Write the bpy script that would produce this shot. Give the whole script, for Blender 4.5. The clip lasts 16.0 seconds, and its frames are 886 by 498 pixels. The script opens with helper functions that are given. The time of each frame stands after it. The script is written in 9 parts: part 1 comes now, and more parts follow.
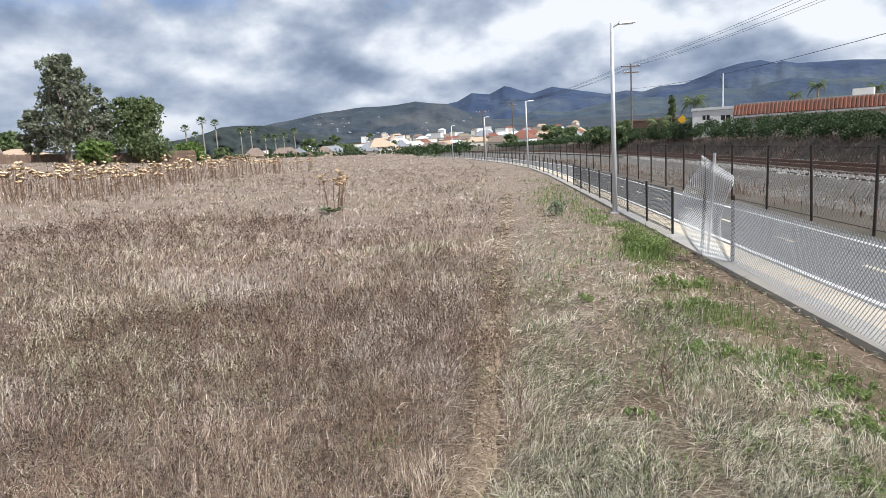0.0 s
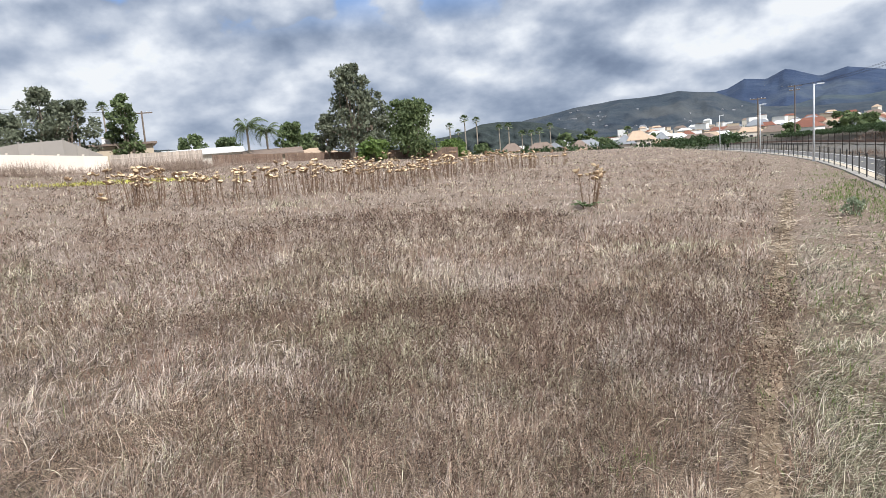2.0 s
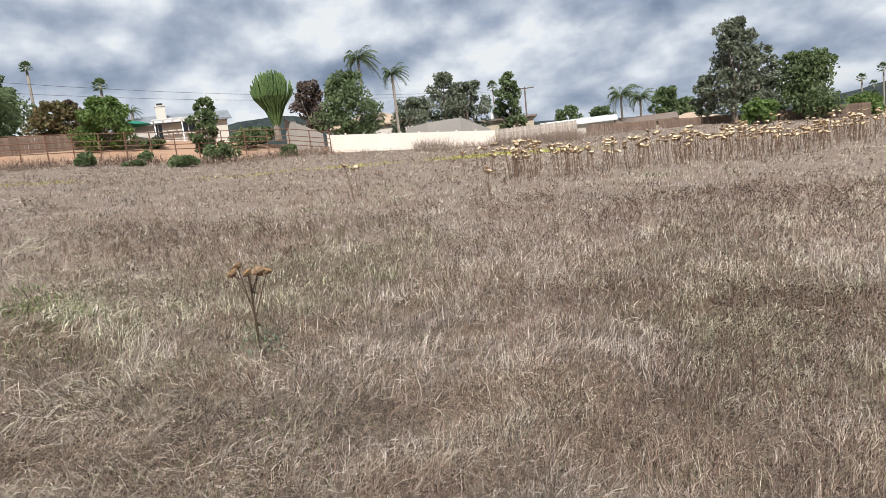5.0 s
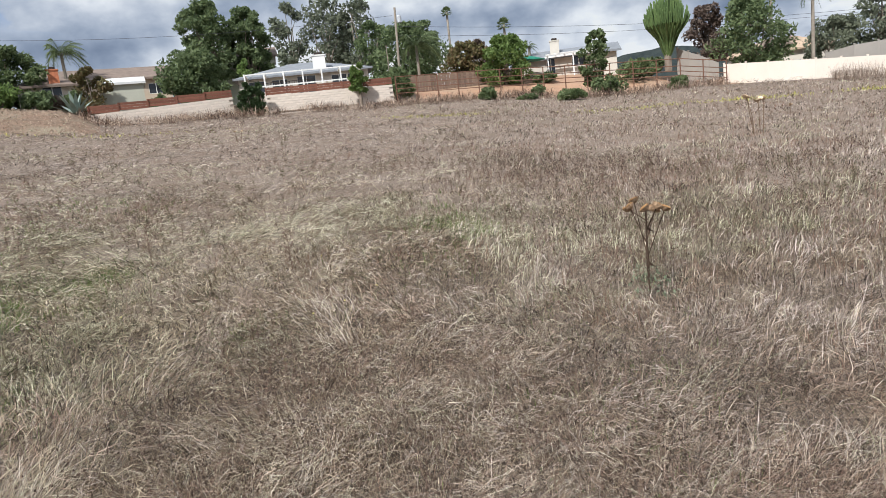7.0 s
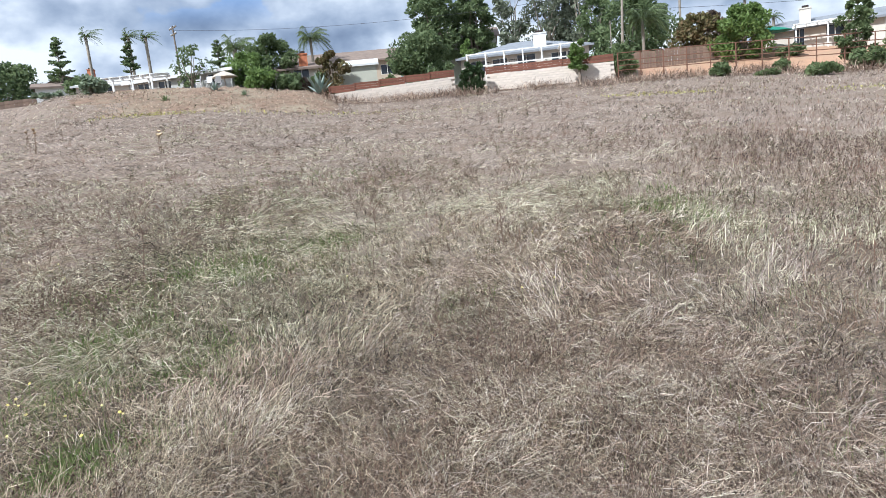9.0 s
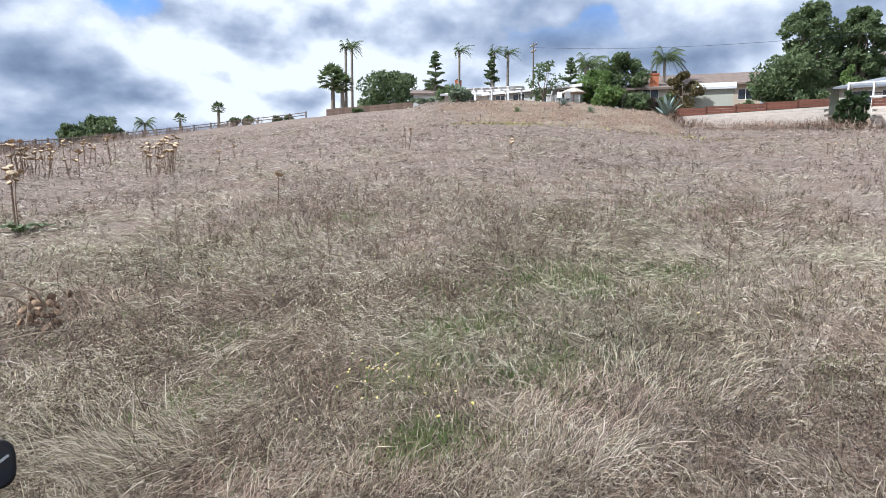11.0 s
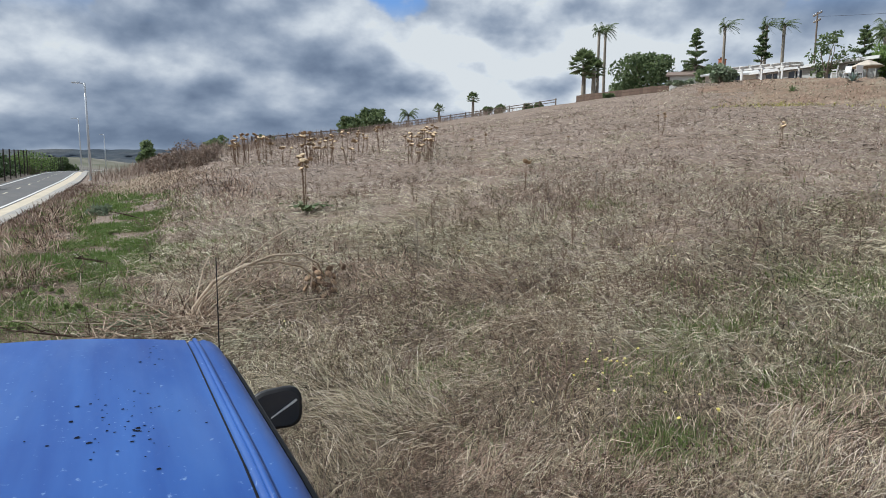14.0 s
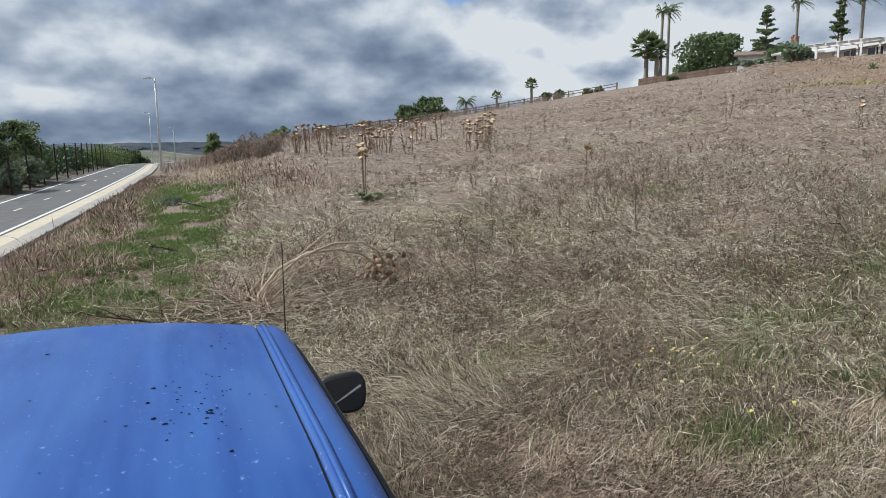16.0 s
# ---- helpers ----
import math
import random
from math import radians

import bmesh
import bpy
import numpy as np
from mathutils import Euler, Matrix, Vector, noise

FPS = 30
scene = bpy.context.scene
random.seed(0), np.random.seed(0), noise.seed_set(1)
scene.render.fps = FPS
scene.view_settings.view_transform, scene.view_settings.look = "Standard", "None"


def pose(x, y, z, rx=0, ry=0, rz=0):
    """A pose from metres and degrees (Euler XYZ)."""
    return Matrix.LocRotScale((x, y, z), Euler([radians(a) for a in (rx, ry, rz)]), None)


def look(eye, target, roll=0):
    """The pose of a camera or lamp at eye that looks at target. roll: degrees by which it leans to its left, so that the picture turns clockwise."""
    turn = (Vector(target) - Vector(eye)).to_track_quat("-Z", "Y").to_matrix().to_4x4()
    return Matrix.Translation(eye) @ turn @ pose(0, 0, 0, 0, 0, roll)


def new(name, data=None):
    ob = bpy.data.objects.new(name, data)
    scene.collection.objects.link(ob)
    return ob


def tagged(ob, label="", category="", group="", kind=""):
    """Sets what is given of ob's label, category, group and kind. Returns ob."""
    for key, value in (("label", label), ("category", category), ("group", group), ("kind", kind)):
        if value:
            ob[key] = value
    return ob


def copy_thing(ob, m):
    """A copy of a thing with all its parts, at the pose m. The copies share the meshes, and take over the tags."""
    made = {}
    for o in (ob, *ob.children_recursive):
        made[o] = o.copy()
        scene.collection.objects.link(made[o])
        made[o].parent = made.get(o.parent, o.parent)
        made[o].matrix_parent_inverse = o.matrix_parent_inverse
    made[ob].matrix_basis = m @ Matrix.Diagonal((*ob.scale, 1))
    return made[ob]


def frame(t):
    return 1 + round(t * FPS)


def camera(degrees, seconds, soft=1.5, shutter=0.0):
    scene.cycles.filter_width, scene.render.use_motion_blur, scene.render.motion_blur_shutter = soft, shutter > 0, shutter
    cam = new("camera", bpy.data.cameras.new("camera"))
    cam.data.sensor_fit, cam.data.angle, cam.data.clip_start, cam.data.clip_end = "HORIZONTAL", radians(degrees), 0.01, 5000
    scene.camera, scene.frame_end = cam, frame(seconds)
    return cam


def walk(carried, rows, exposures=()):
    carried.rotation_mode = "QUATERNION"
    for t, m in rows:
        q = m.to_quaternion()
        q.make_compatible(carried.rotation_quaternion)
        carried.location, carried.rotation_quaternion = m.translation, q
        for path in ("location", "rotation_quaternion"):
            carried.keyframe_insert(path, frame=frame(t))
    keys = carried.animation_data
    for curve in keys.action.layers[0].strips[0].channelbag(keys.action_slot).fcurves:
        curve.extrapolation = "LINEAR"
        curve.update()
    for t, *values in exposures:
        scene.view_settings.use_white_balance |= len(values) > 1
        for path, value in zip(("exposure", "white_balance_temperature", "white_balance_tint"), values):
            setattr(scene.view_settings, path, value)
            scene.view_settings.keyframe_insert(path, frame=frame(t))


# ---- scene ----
cam = camera(68.04, 16.0, soft=0.8)
EYE = 2.35
ROWS = [
    (0.0, 0.010, 0.002, -0.006, 5.45, -9.66, 3.62),
    (0.5, 0.002, 0.012, 0.001, 5.27, -10.21, 4.63),
    (1.0, -0.025, 0.043, -0.004, 9.26, -10.05, 3.62),
    (1.5, -0.133, 0.176, -0.006, 21.38, -9.33, 5.20),
    (2.0, -0.144, 0.233, -0.018, 27.22, -8.53, 4.75),
    (2.5, -0.171, 0.250, -0.030, 29.79, -7.97, 3.40),
    (3.0, -0.224, 0.256, -0.009, 35.07, -7.72, 3.78),
    (3.2, -0.231, 0.258, -0.009, 38.85, -7.52, 4.06),
    (5.3, -0.050, 0.288, 0.096, 60.83, -8.15, 5.76),
    (5.5, -0.103, 0.303, 0.085, 62.74, -8.16, 4.80),
    (6.0, -0.418, 0.388, 0.066, 74.46, -8.91, 4.92),
    (6.5, -0.602, 0.311, 0.038, 82.87, -10.61, 5.96),
    (7.0, -0.572, 0.128, 0.050, 90.99, -9.87, 6.46),
    (7.5, -0.679, 0.095, 0.046, 101.81, -8.77, 5.39),
    (8.0, -0.696, 0.133, 0.020, 104.48, -9.25, 4.52),
    (8.2, -0.687, 0.128, -0.000, 104.53, -9.32, 4.96),
    (10.3, -0.655, -0.300, -0.019, 128.44, -8.01, 3.11),
    (10.5, -0.665, -0.380, -0.012, 131.83, -7.40, 2.00),
    (11.0, -0.680, -0.490, -0.012, 137.40, -6.68, -0.35),
    (11.5, -0.682, -0.385, 0.030, 146.35, -7.73, 0.73),
    (12.0, -0.653, -0.388, 0.024, 152.62, -8.13, 1.60),
    (12.5, -0.655, -0.411, 0.018, 154.03, -8.17, 0.81),
    (13.0, -0.650, -0.415, 0.014, 155.19, -7.92, 0.66),
    (13.5, -0.650, -0.449, 0.008, 156.18, -7.85, -0.32),
    (14.0, -0.649, -0.442, 0.009, 158.55, -7.94, -0.33),
    (14.5, -0.648, -0.462, 0.004, 161.00, -8.56, 0.16),
    (15.0, -0.646, -0.462, 0.002, 161.85, -8.86, 0.28),
    (15.5, -0.646, -0.466, -0.001, 162.86, -8.82, 0.39),
    (16.0, -0.639, -0.480, -0.004, 163.53, -8.96, 0.56),
]
walk(cam, [(t, pose(x, y, EYE + z, 90 + pitch, roll, yaw)) for t, x, y, z, yaw, pitch, roll in ROWS],
     exposures=[(0.0, 0.30, 6150, 9), (2.0, 0.26, 6200, 9), (5.5, 0.13, 6250, 8), (6.5, 0.08, 6250, 8), (7.0, 0.13, 6150, 8), (7.5, 0.27, 6000, 7), (8.0, 0.44, 5800, 6), (10.3, 0.46, 5700, 8), (11.0, 0.38, 5700, 9), (11.5, 0.10, 5800, 8), (12.0, -0.02, 5950, 7), (13.0, -0.06, 5980, 6), (16.0, -0.08, 6000, 6)])

# ---- world, sun, exposure ----
SUN_EL, SUN_AZ = 48.0, -118.0       # degrees; azimuth to the left from +y


def make_world():
    world = bpy.data.worlds.new("sky")
    scene.world = world
    world.use_nodes = True
    nt = world.node_tree
    nt.nodes.clear()
    N, L = nt.nodes.new, nt.links.new

    def math_node(op, a, b=None, clamp=False):
        n = N("ShaderNodeMath")
        n.operation, n.use_clamp = op, clamp
        for i, v in enumerate((a, b)):
            if v is None:
                continue
            if isinstance(v, (int, float)):
                n.inputs[i].default_value = v
            else:
                L(v, n.inputs[i])
        return n.outputs[0]

    def ramp(value, stops):
        n = N("ShaderNodeValToRGB")
        n.color_ramp.interpolation = "B_SPLINE" if len(stops) > 3 else "EASE"
        e = n.color_ramp.elements
        while len(e) < len(stops):
            e.new(0.5)
        for el, (p, c) in zip(e, stops):
            el.position, el.color = p, (*c, 1)
        L(value, n.inputs[0])
        return n.outputs[0]

    def noise_at(vec, scale, detail, rough, dist, offset):
        m = N("ShaderNodeMapping")
        m.inputs["Location"].default_value = offset
        L(vec, m.inputs["Vector"])
        n = N("ShaderNodeTexNoise")
        n.inputs["Scale"].default_value, n.inputs["Detail"].default_value = scale, detail
        n.inputs["Roughness"].default_value, n.inputs["Distortion"].default_value = rough, dist
        L(m.outputs[0], n.inputs["Vector"])
        return n.outputs[0]

    def mix(fac, a, b):
        n = N("ShaderNodeMix")
        n.data_type = "RGBA"
        L(fac, n.inputs["Factor"])
        for sock, v in ((n.inputs["A"], a), (n.inputs["B"], b)):
            if isinstance(v, tuple):
                sock.default_value = (*v, 1)
            else:
                L(v, sock)
        return n.outputs["Result"]

    sky = N("ShaderNodeTexSky")
    sky.sky_type, sky.sun_disc = "NISHITA", False
    sky.sun_elevation, sky.sun_rotation = radians(SUN_EL), radians(-SUN_AZ)
    sky.altitude, sky.air_density, sky.dust_density = 100, 1.0, 0.6
    blue = N("ShaderNodeMix")
    blue.data_type, blue.blend_type = "RGBA", "MULTIPLY"
    blue.inputs["Factor"].default_value = 1.0
    L(sky.outputs[0], blue.inputs["A"])
    blue.inputs["B"].default_value = (0.11, 0.135, 0.18, 1)

    co = N("ShaderNodeTexCoord")
    sep = N("ShaderNodeSeparateXYZ")
    L(co.outputs["Generated"], sep.inputs[0])
    up = math_node("MAXIMUM", sep.outputs[2], 0.0)

    def bank(stretch, rise):
        """Coordinates in which cloud banks are wider than they are tall."""
        c = N("ShaderNodeCombineXYZ")
        L(sep.outputs[0], c.inputs[0])
        L(sep.outputs[1], c.inputs[1])
        L(math_node("MULTIPLY", math_node("ADD", math_node("POWER", up, 0.8), rise), stretch), c.inputs[2])
        return c.outputs[0]

    plane, above = bank(1.4, 0.0), bank(1.4, 0.038)
    cover = noise_at(plane, 5.0, 10, 0.47, 0.0, (3.1, 1.7, 0.4))
    higher = noise_at(above, 5.0, 7, 0.44, 0.0, (3.1, 1.7, 0.4))
    broad = noise_at(plane, 1.9, 2, 0.5, 0.0, (7.4, 2.2, 1.3))
    fine = noise_at(plane, 15.0, 6, 0.6, 0.0, (0.4, 5.2, 2.0))
    lit = math_node("SUBTRACT", cover, higher)                      # tops face the light
    tone = math_node("ADD", math_node("MULTIPLY", lit, 2.2), math_node("MULTIPLY", math_node("SUBTRACT", broad, 0.5), 0.6))
    tone = math_node("ADD", tone, math_node("MULTIPLY", math_node("SUBTRACT", cover, 0.5), 1.05))
    tone = math_node("ADD", tone, math_node("MULTIPLY", math_node("SUBTRACT", fine, 0.5), 0.30))
    south = math_node("MAXIMUM", math_node("SUBTRACT", math_node("MULTIPLY", sep.outputs[1], -1.0), 0.80), 0.0)
    east = ramp(math_node("MULTIPLY", sep.outputs[0], -1.0), [(0.0, (1, 1, 1)), (0.42, (0, 0, 0))])
    tone = math_node("SUBTRACT", tone, math_node("MULTIPLY", math_node("MULTIPLY", south, east), 0.95))    # heavier cloud down the valley
    near = ramp(sep.outputs[2], [(0.0, (1, 1, 1)), (0.20, (0, 0, 0))])
    west = math_node("MAXIMUM", math_node("MULTIPLY", sep.outputs[0], -1.0), 0.0)
    tone = math_node("SUBTRACT", tone, math_node("MULTIPLY", near, math_node("ADD", math_node("MULTIPLY", west, 0.02), 0.05)))    # cloud bases seen edge on
    aim = N("ShaderNodeVectorMath")
    aim.operation = "DOT_PRODUCT"
    L(co.outputs["Generated"], aim.inputs[0])
    aim.inputs[1].default_value = (-0.46, -0.87, 0.17)
    heads = ramp(aim.outputs["Value"], [(0.970, (0, 0, 0)), (0.994, (1, 1, 1))])
    tone = math_node("ADD", tone, math_node("MULTIPLY", heads, math_node("ADD", math_node("MULTIPLY", math_node("SUBTRACT", cover, 0.5), 1.3), 0.12)))           # sunlit cumulus over the hill
    tone = math_node("ADD", tone, 0.685)
    clouds = ramp(tone, [(0.0, (0.165, 0.21, 0.305)), (0.25, (0.265, 0.325, 0.44)), (0.5, (0.44, 0.50, 0.615)), (0.72, (0.70, 0.74, 0.82)), (0.92, (1.02, 1.03, 1.05)), (1.0, (1.12, 1.12, 1.13))])
    thick = math_node("ADD", cover, math_node("MULTIPLY", broad, 0.5))
    hole = N("ShaderNodeVectorMath")
    hole.operation = "DOT_PRODUCT"
    L(co.outputs["Generated"], hole.inputs[0])
    hole.inputs[1].default_value = (-0.285, -0.925, 0.245)
    gap = ramp(hole.outputs["Value"], [(0.9955, (0, 0, 0)), (0.9995, (1, 1, 1))])                 # a gap of blue between the heads
    thick = math_node("SUBTRACT", thick, math_node("MULTIPLY", gap, 0.22))
    there = ramp(thick, [(0.58, (0, 0, 0)), (0.66, (1, 1, 1))])
    hazy = ramp(sep.outputs[2], [(0.17, (1, 1, 1)), (0.27, (0, 0, 0))])
    dome = mix(math_node("MAXIMUM", there, math_node("SUBTRACT", hazy, gap, True)), blue.outputs["Result"], clouds)
    # a paler, bluer band just over the horizon
    low = ramp(sep.outputs[2], [(0.0, (1, 1, 1)), (0.08, (0, 0, 0))])
    dome = mix(math_node("MULTIPLY", low, 0.25), dome, (0.26, 0.33, 0.44))
    bg = N("ShaderNodeBackground")
    bg.inputs["Strength"].default_value = 0.77
    L(dome, bg.inputs["Color"])
    out = N("ShaderNodeOutputWorld")
    L(bg.outputs[0], out.inputs["Surface"])


make_world()
sun = new("sun", bpy.data.lights.new("sun", "SUN"))
sun.data.energy, sun.data.angle, sun.data.color = 5.0, radians(1.0), (1.0, 0.955, 0.895)
_e, _a = radians(SUN_EL), radians(SUN_AZ)
sun.matrix_world = look((0, 0, 60), (0 + math.sin(_a) * math.cos(_e), -math.cos(_a) * math.cos(_e), 60 - math.sin(_e)))
scene.view_settings.exposure = 0.0

# ---- materials ----
MATS = {}


def mat(name, a, b=None, scale=2.0, rough=0.8, bump=0.0, bump_scale=None, metal=0.0, island=0.0, objrand=0.0, c=None, c_scale=0.3, spec=0.3, detail=5, sheet=1.0, trans=0.0):
    """A procedural surface: colours a and b mottled at one scale, c at a broader one, fine relief."""
    if name in MATS:
        return MATS[name]
    m = bpy.data.materials.new(name)
    MATS[name] = m
    m.use_nodes = True
    nt = m.node_tree
    N, L = nt.nodes.new, nt.links.new
    bs = nt.nodes["Principled BSDF"]
    bs.inputs["Roughness"].default_value, bs.inputs["Metallic"].default_value = rough, metal
    bs.inputs["Specular IOR Level"].default_value = spec
    geo = N("ShaderNodeNewGeometry")
    co = N("ShaderNodeTexCoord")

    def tex(s, d=detail, r=0.6):
        n = N("ShaderNodeTexNoise")
        n.inputs["Scale"].default_value, n.inputs["Detail"].default_value, n.inputs["Roughness"].default_value = s, d, r
        L(co.outputs["Object"], n.inputs["Vector"])
        return n

    def mixc(fac, x, y):
        n = N("ShaderNodeMix")
        n.data_type = "RGBA"
        L(fac, n.inputs["Factor"])
        for s, v in ((n.inputs["A"], x), (n.inputs["B"], y)):
            if isinstance(v, tuple):
                s.default_value = (*v, 1)
            else:
                L(v, s)
        return n.outputs["Result"]

    def span(v, lo, hi):
        n = N("ShaderNodeMapRange")
        n.inputs["From Min"].default_value, n.inputs["From Max"].default_value = lo, hi
        L(v, n.inputs["Value"])
        return n.outputs[0]

    b = b or tuple(v * 0.8 for v in a)
    fac = span(tex(scale).outputs[0], 0.32, 0.68)
    if island:
        k = N("ShaderNodeMath")
        k.operation, k.use_clamp = "MULTIPLY_ADD", True
        L(geo.outputs["Random Per Island"], k.inputs[0])
        k.inputs[1].default_value = island
        sub = N("ShaderNodeMath")
        sub.operation = "MULTIPLY"
        L(fac, sub.inputs[0])
        sub.inputs[1].default_value = 1 - island
        L(sub.outputs[0], k.inputs[2])
        fac = k.outputs[0]
    col = mixc(fac, a, b)
    if c:
        share = span(tex(c_scale, 4).outputs[0], 0.45, 0.62)
        if island:                                        # single blades keep their own tone
            half = N("ShaderNodeMath")
            half.operation = "MULTIPLY"
            L(share, half.inputs[0])
            half.inputs[1].default_value = 0.72
            share = half.outputs[0]
        col = mixc(share, col, c)
    if objrand:
        info = N("ShaderNodeObjectInfo")
        hsv = N("ShaderNodeHueSaturation")
        L(col, hsv.inputs["Color"])
        mr = N("ShaderNodeMapRange")
        mr.inputs["To Min"].default_value, mr.inputs["To Max"].default_value = 1 - objrand, 1 + objrand
        L(info.outputs["Random"], mr.inputs["Value"])
        L(mr.outputs[0], hsv.inputs["Value"])
        col = hsv.outputs["Color"]
    L(col, bs.inputs["Base Color"])
    if bump:
        bn = N("ShaderNodeBump")
        bn.inputs["Strength"].default_value = min(1.0, bump * 10)
        bn.inputs["Distance"].default_value = bump
        L(tex(bump_scale or scale * 6, 6, 0.65).outputs[0], bn.inputs["Height"])
        L(bn.outputs[0], bs.inputs["Normal"])
    if trans:
        tr = N("ShaderNodeBsdfTranslucent")
        L(col, tr.inputs["Color"])
        ms = N("ShaderNodeMixShader")
        ms.inputs[0].default_value = trans
        L(bs.outputs[0], ms.inputs[1])
        L(tr.outputs[0], ms.inputs[2])
        L(ms.outputs[0], nt.nodes["Material Output"].inputs["Surface"])
    return m


M_earth = mat("red_earth", (0.27, 0.175, 0.12), (0.13, 0.092, 0.068), 1.6, 0.95, 0.08, 4, c=(0.27, 0.225, 0.16), c_scale=0.25, detail=8)
M_trail = mat("trodden_straw", (0.52, 0.415, 0.31), (0.27, 0.205, 0.145), 3.0, 0.85, island=0.7)
M_terracotta = mat("terracotta_earth", (0.44, 0.27, 0.175), (0.31, 0.185, 0.12), 0.8, 0.95, 0.06, 5, c=(0.36, 0.25, 0.17), c_scale=0.2, detail=8)
M_footpath = mat("trodden_earth", (0.37, 0.28, 0.195), (0.20, 0.148, 0.10), 5.0, 0.95, 0.03, 20)
M_clod = mat("earth_clods", (0.36, 0.27, 0.20), (0.16, 0.112, 0.08), 3.0, 0.95, island=0.7)
M_tan = mat("dry_earth", (0.27, 0.20, 0.14), (0.135, 0.097, 0.066), 5.0, 0.95, 0.03, 20)
M_rusty = mat("rusty_weed", (0.30, 0.165, 0.11), (0.17, 0.105, 0.085), 0.7, 0.85, island=0.7)
M_brown = mat("brown_weed", (0.13, 0.085, 0.065), (0.25, 0.175, 0.135), 0.5, 0.85, island=0.6)
M_paleseed = mat("pale_seed_heads", (0.50, 0.42, 0.33), (0.34, 0.27, 0.20), 3.0, 0.9, island=0.7)
M_seed = mat("seed_heads", (0.055, 0.037, 0.028), (0.17, 0.112, 0.08), 3.0, 0.9, island=0.7)
M_green = mat("green_grass", (0.085, 0.15, 0.03), (0.21, 0.275, 0.08), 1.5, 0.6, island=0.6, trans=0.3)
M_sage = mat("grey_green_leaf", (0.17, 0.22, 0.14), (0.26, 0.30, 0.20), 2.0, 0.7, island=0.5, trans=0.2)
M_herbdark = mat("cardoon_leaf", (0.075, 0.115, 0.045), (0.16, 0.21, 0.10), 3.0, 0.65, island=0.5, trans=0.15)
M_herb = mat("small_green_weed", (0.17, 0.25, 0.07), (0.30, 0.34, 0.15), 1.5, 0.65, island=0.7, trans=0.3)
M_palestalk = mat("bleached_stalk", (0.55, 0.45, 0.34), (0.34, 0.255, 0.18), 9.0, 0.85, 0.004, 60)
M_brush = mat("dry_brush", (0.36, 0.28, 0.22), (0.22, 0.165, 0.135), 0.4, 0.85, island=0.6)
M_yellow = mat("mustard_flower", (0.60, 0.55, 0.11), (0.32, 0.34, 0.10), 0.8, 0.7, island=0.7)
M_petal = mat("yellow_petal", (0.80, 0.66, 0.10), (0.82, 0.78, 0.45), 3.0, 0.6, island=0.6)
M_stalk = mat("thistle_stalk", (0.13, 0.08, 0.055), (0.22, 0.15, 0.10), 6.0, 0.85, 0.003, 60)
M_darkstalk = mat("dark_stalk", (0.05, 0.032, 0.022), (0.10, 0.066, 0.045), 6.0, 0.85, 0.003, 60)
M_head = mat("thistle_head", (0.44, 0.30, 0.185), (0.15, 0.095, 0.06), 26.0, 0.8, 0.006, 90, objrand=0.25)
M_fluff = mat("thistle_fluff", (0.78, 0.64, 0.43), (0.46, 0.32, 0.18), 34.0, 0.9, 0.004, 120, objrand=0.42)
M_gold = mat("golden_disc", (0.432, 0.248, 0.105), (0.245, 0.130, 0.055), 40.0, 0.9, 0.004, 120, objrand=0.3)
M_asphalt = mat("asphalt", (0.105, 0.102, 0.10), (0.145, 0.14, 0.136), 3.5, 0.9, 0.004, 120, c=(0.112, 0.112, 0.114), c_scale=0.35)
M_concrete = mat("concrete", (0.27, 0.26, 0.245), (0.36, 0.345, 0.32), 1.6, 0.9, 0.003, 60, c=(0.36, 0.33, 0.285), c_scale=0.3)
M_dg = mat("decomposed_granite", (0.47, 0.405, 0.31), (0.57, 0.50, 0.39), 2.5, 0.95, 0.006, 90)
M_line = mat("road_paint", (0.74, 0.74, 0.72), (0.60, 0.60, 0.58), 5.0, 0.7, 0.001, 90)
M_dash = mat("centre_paint", (0.62, 0.57, 0.42), (0.50, 0.46, 0.36), 6.0, 0.7)
M_lamp = mat("galvanised_pole", (0.60, 0.62, 0.64), (0.52, 0.54, 0.57), 3.0, 0.45, metal=0.25, spec=0.5)
M_black = mat("black_vinyl", (0.022, 0.022, 0.024), (0.035, 0.033, 0.032), 8.0, 0.5)
M_rustpost = mat("weathered_post", (0.022, 0.019, 0.018), (0.05, 0.034, 0.026), 9.0, 0.75)
M_wire = mat("chain_wire", (0.60, 0.61, 0.62), (0.48, 0.48, 0.49), 12.0, 0.45, metal=0.6)
M_rail = mat("rail_steel", (0.20, 0.12, 0.085), (0.14, 0.085, 0.065), 6.0, 0.6, metal=0.4)
M_tie = mat("rail_tie", (0.17, 0.14, 0.12), (0.11, 0.09, 0.08), 5.0, 0.9, 0.01, 30)
M_ballast = mat("ballast", (0.05, 0.047, 0.043), (0.24, 0.225, 0.205), 17.0, 0.95, 0.06, 22, c=(0.13, 0.115, 0.095), c_scale=0.5, detail=8)
M_stone = mat("ballast_stones", (0.13, 0.125, 0.12), (0.30, 0.285, 0.27), 9.0, 0.9, island=0.8)
M_leaf = mat("tree_leaf", (0.065, 0.10, 0.045), (0.225, 0.28, 0.13), 0.6, 0.6, island=0.7, trans=0.4)
M_euca = mat("eucalyptus_leaf", (0.085, 0.10, 0.07), (0.265, 0.29, 0.20), 0.5, 0.6, island=0.7, trans=0.35)
M_bright = mat("bright_leaf", (0.085, 0.14, 0.035), (0.21, 0.29, 0.09), 0.6, 0.55, island=0.7, trans=0.4)
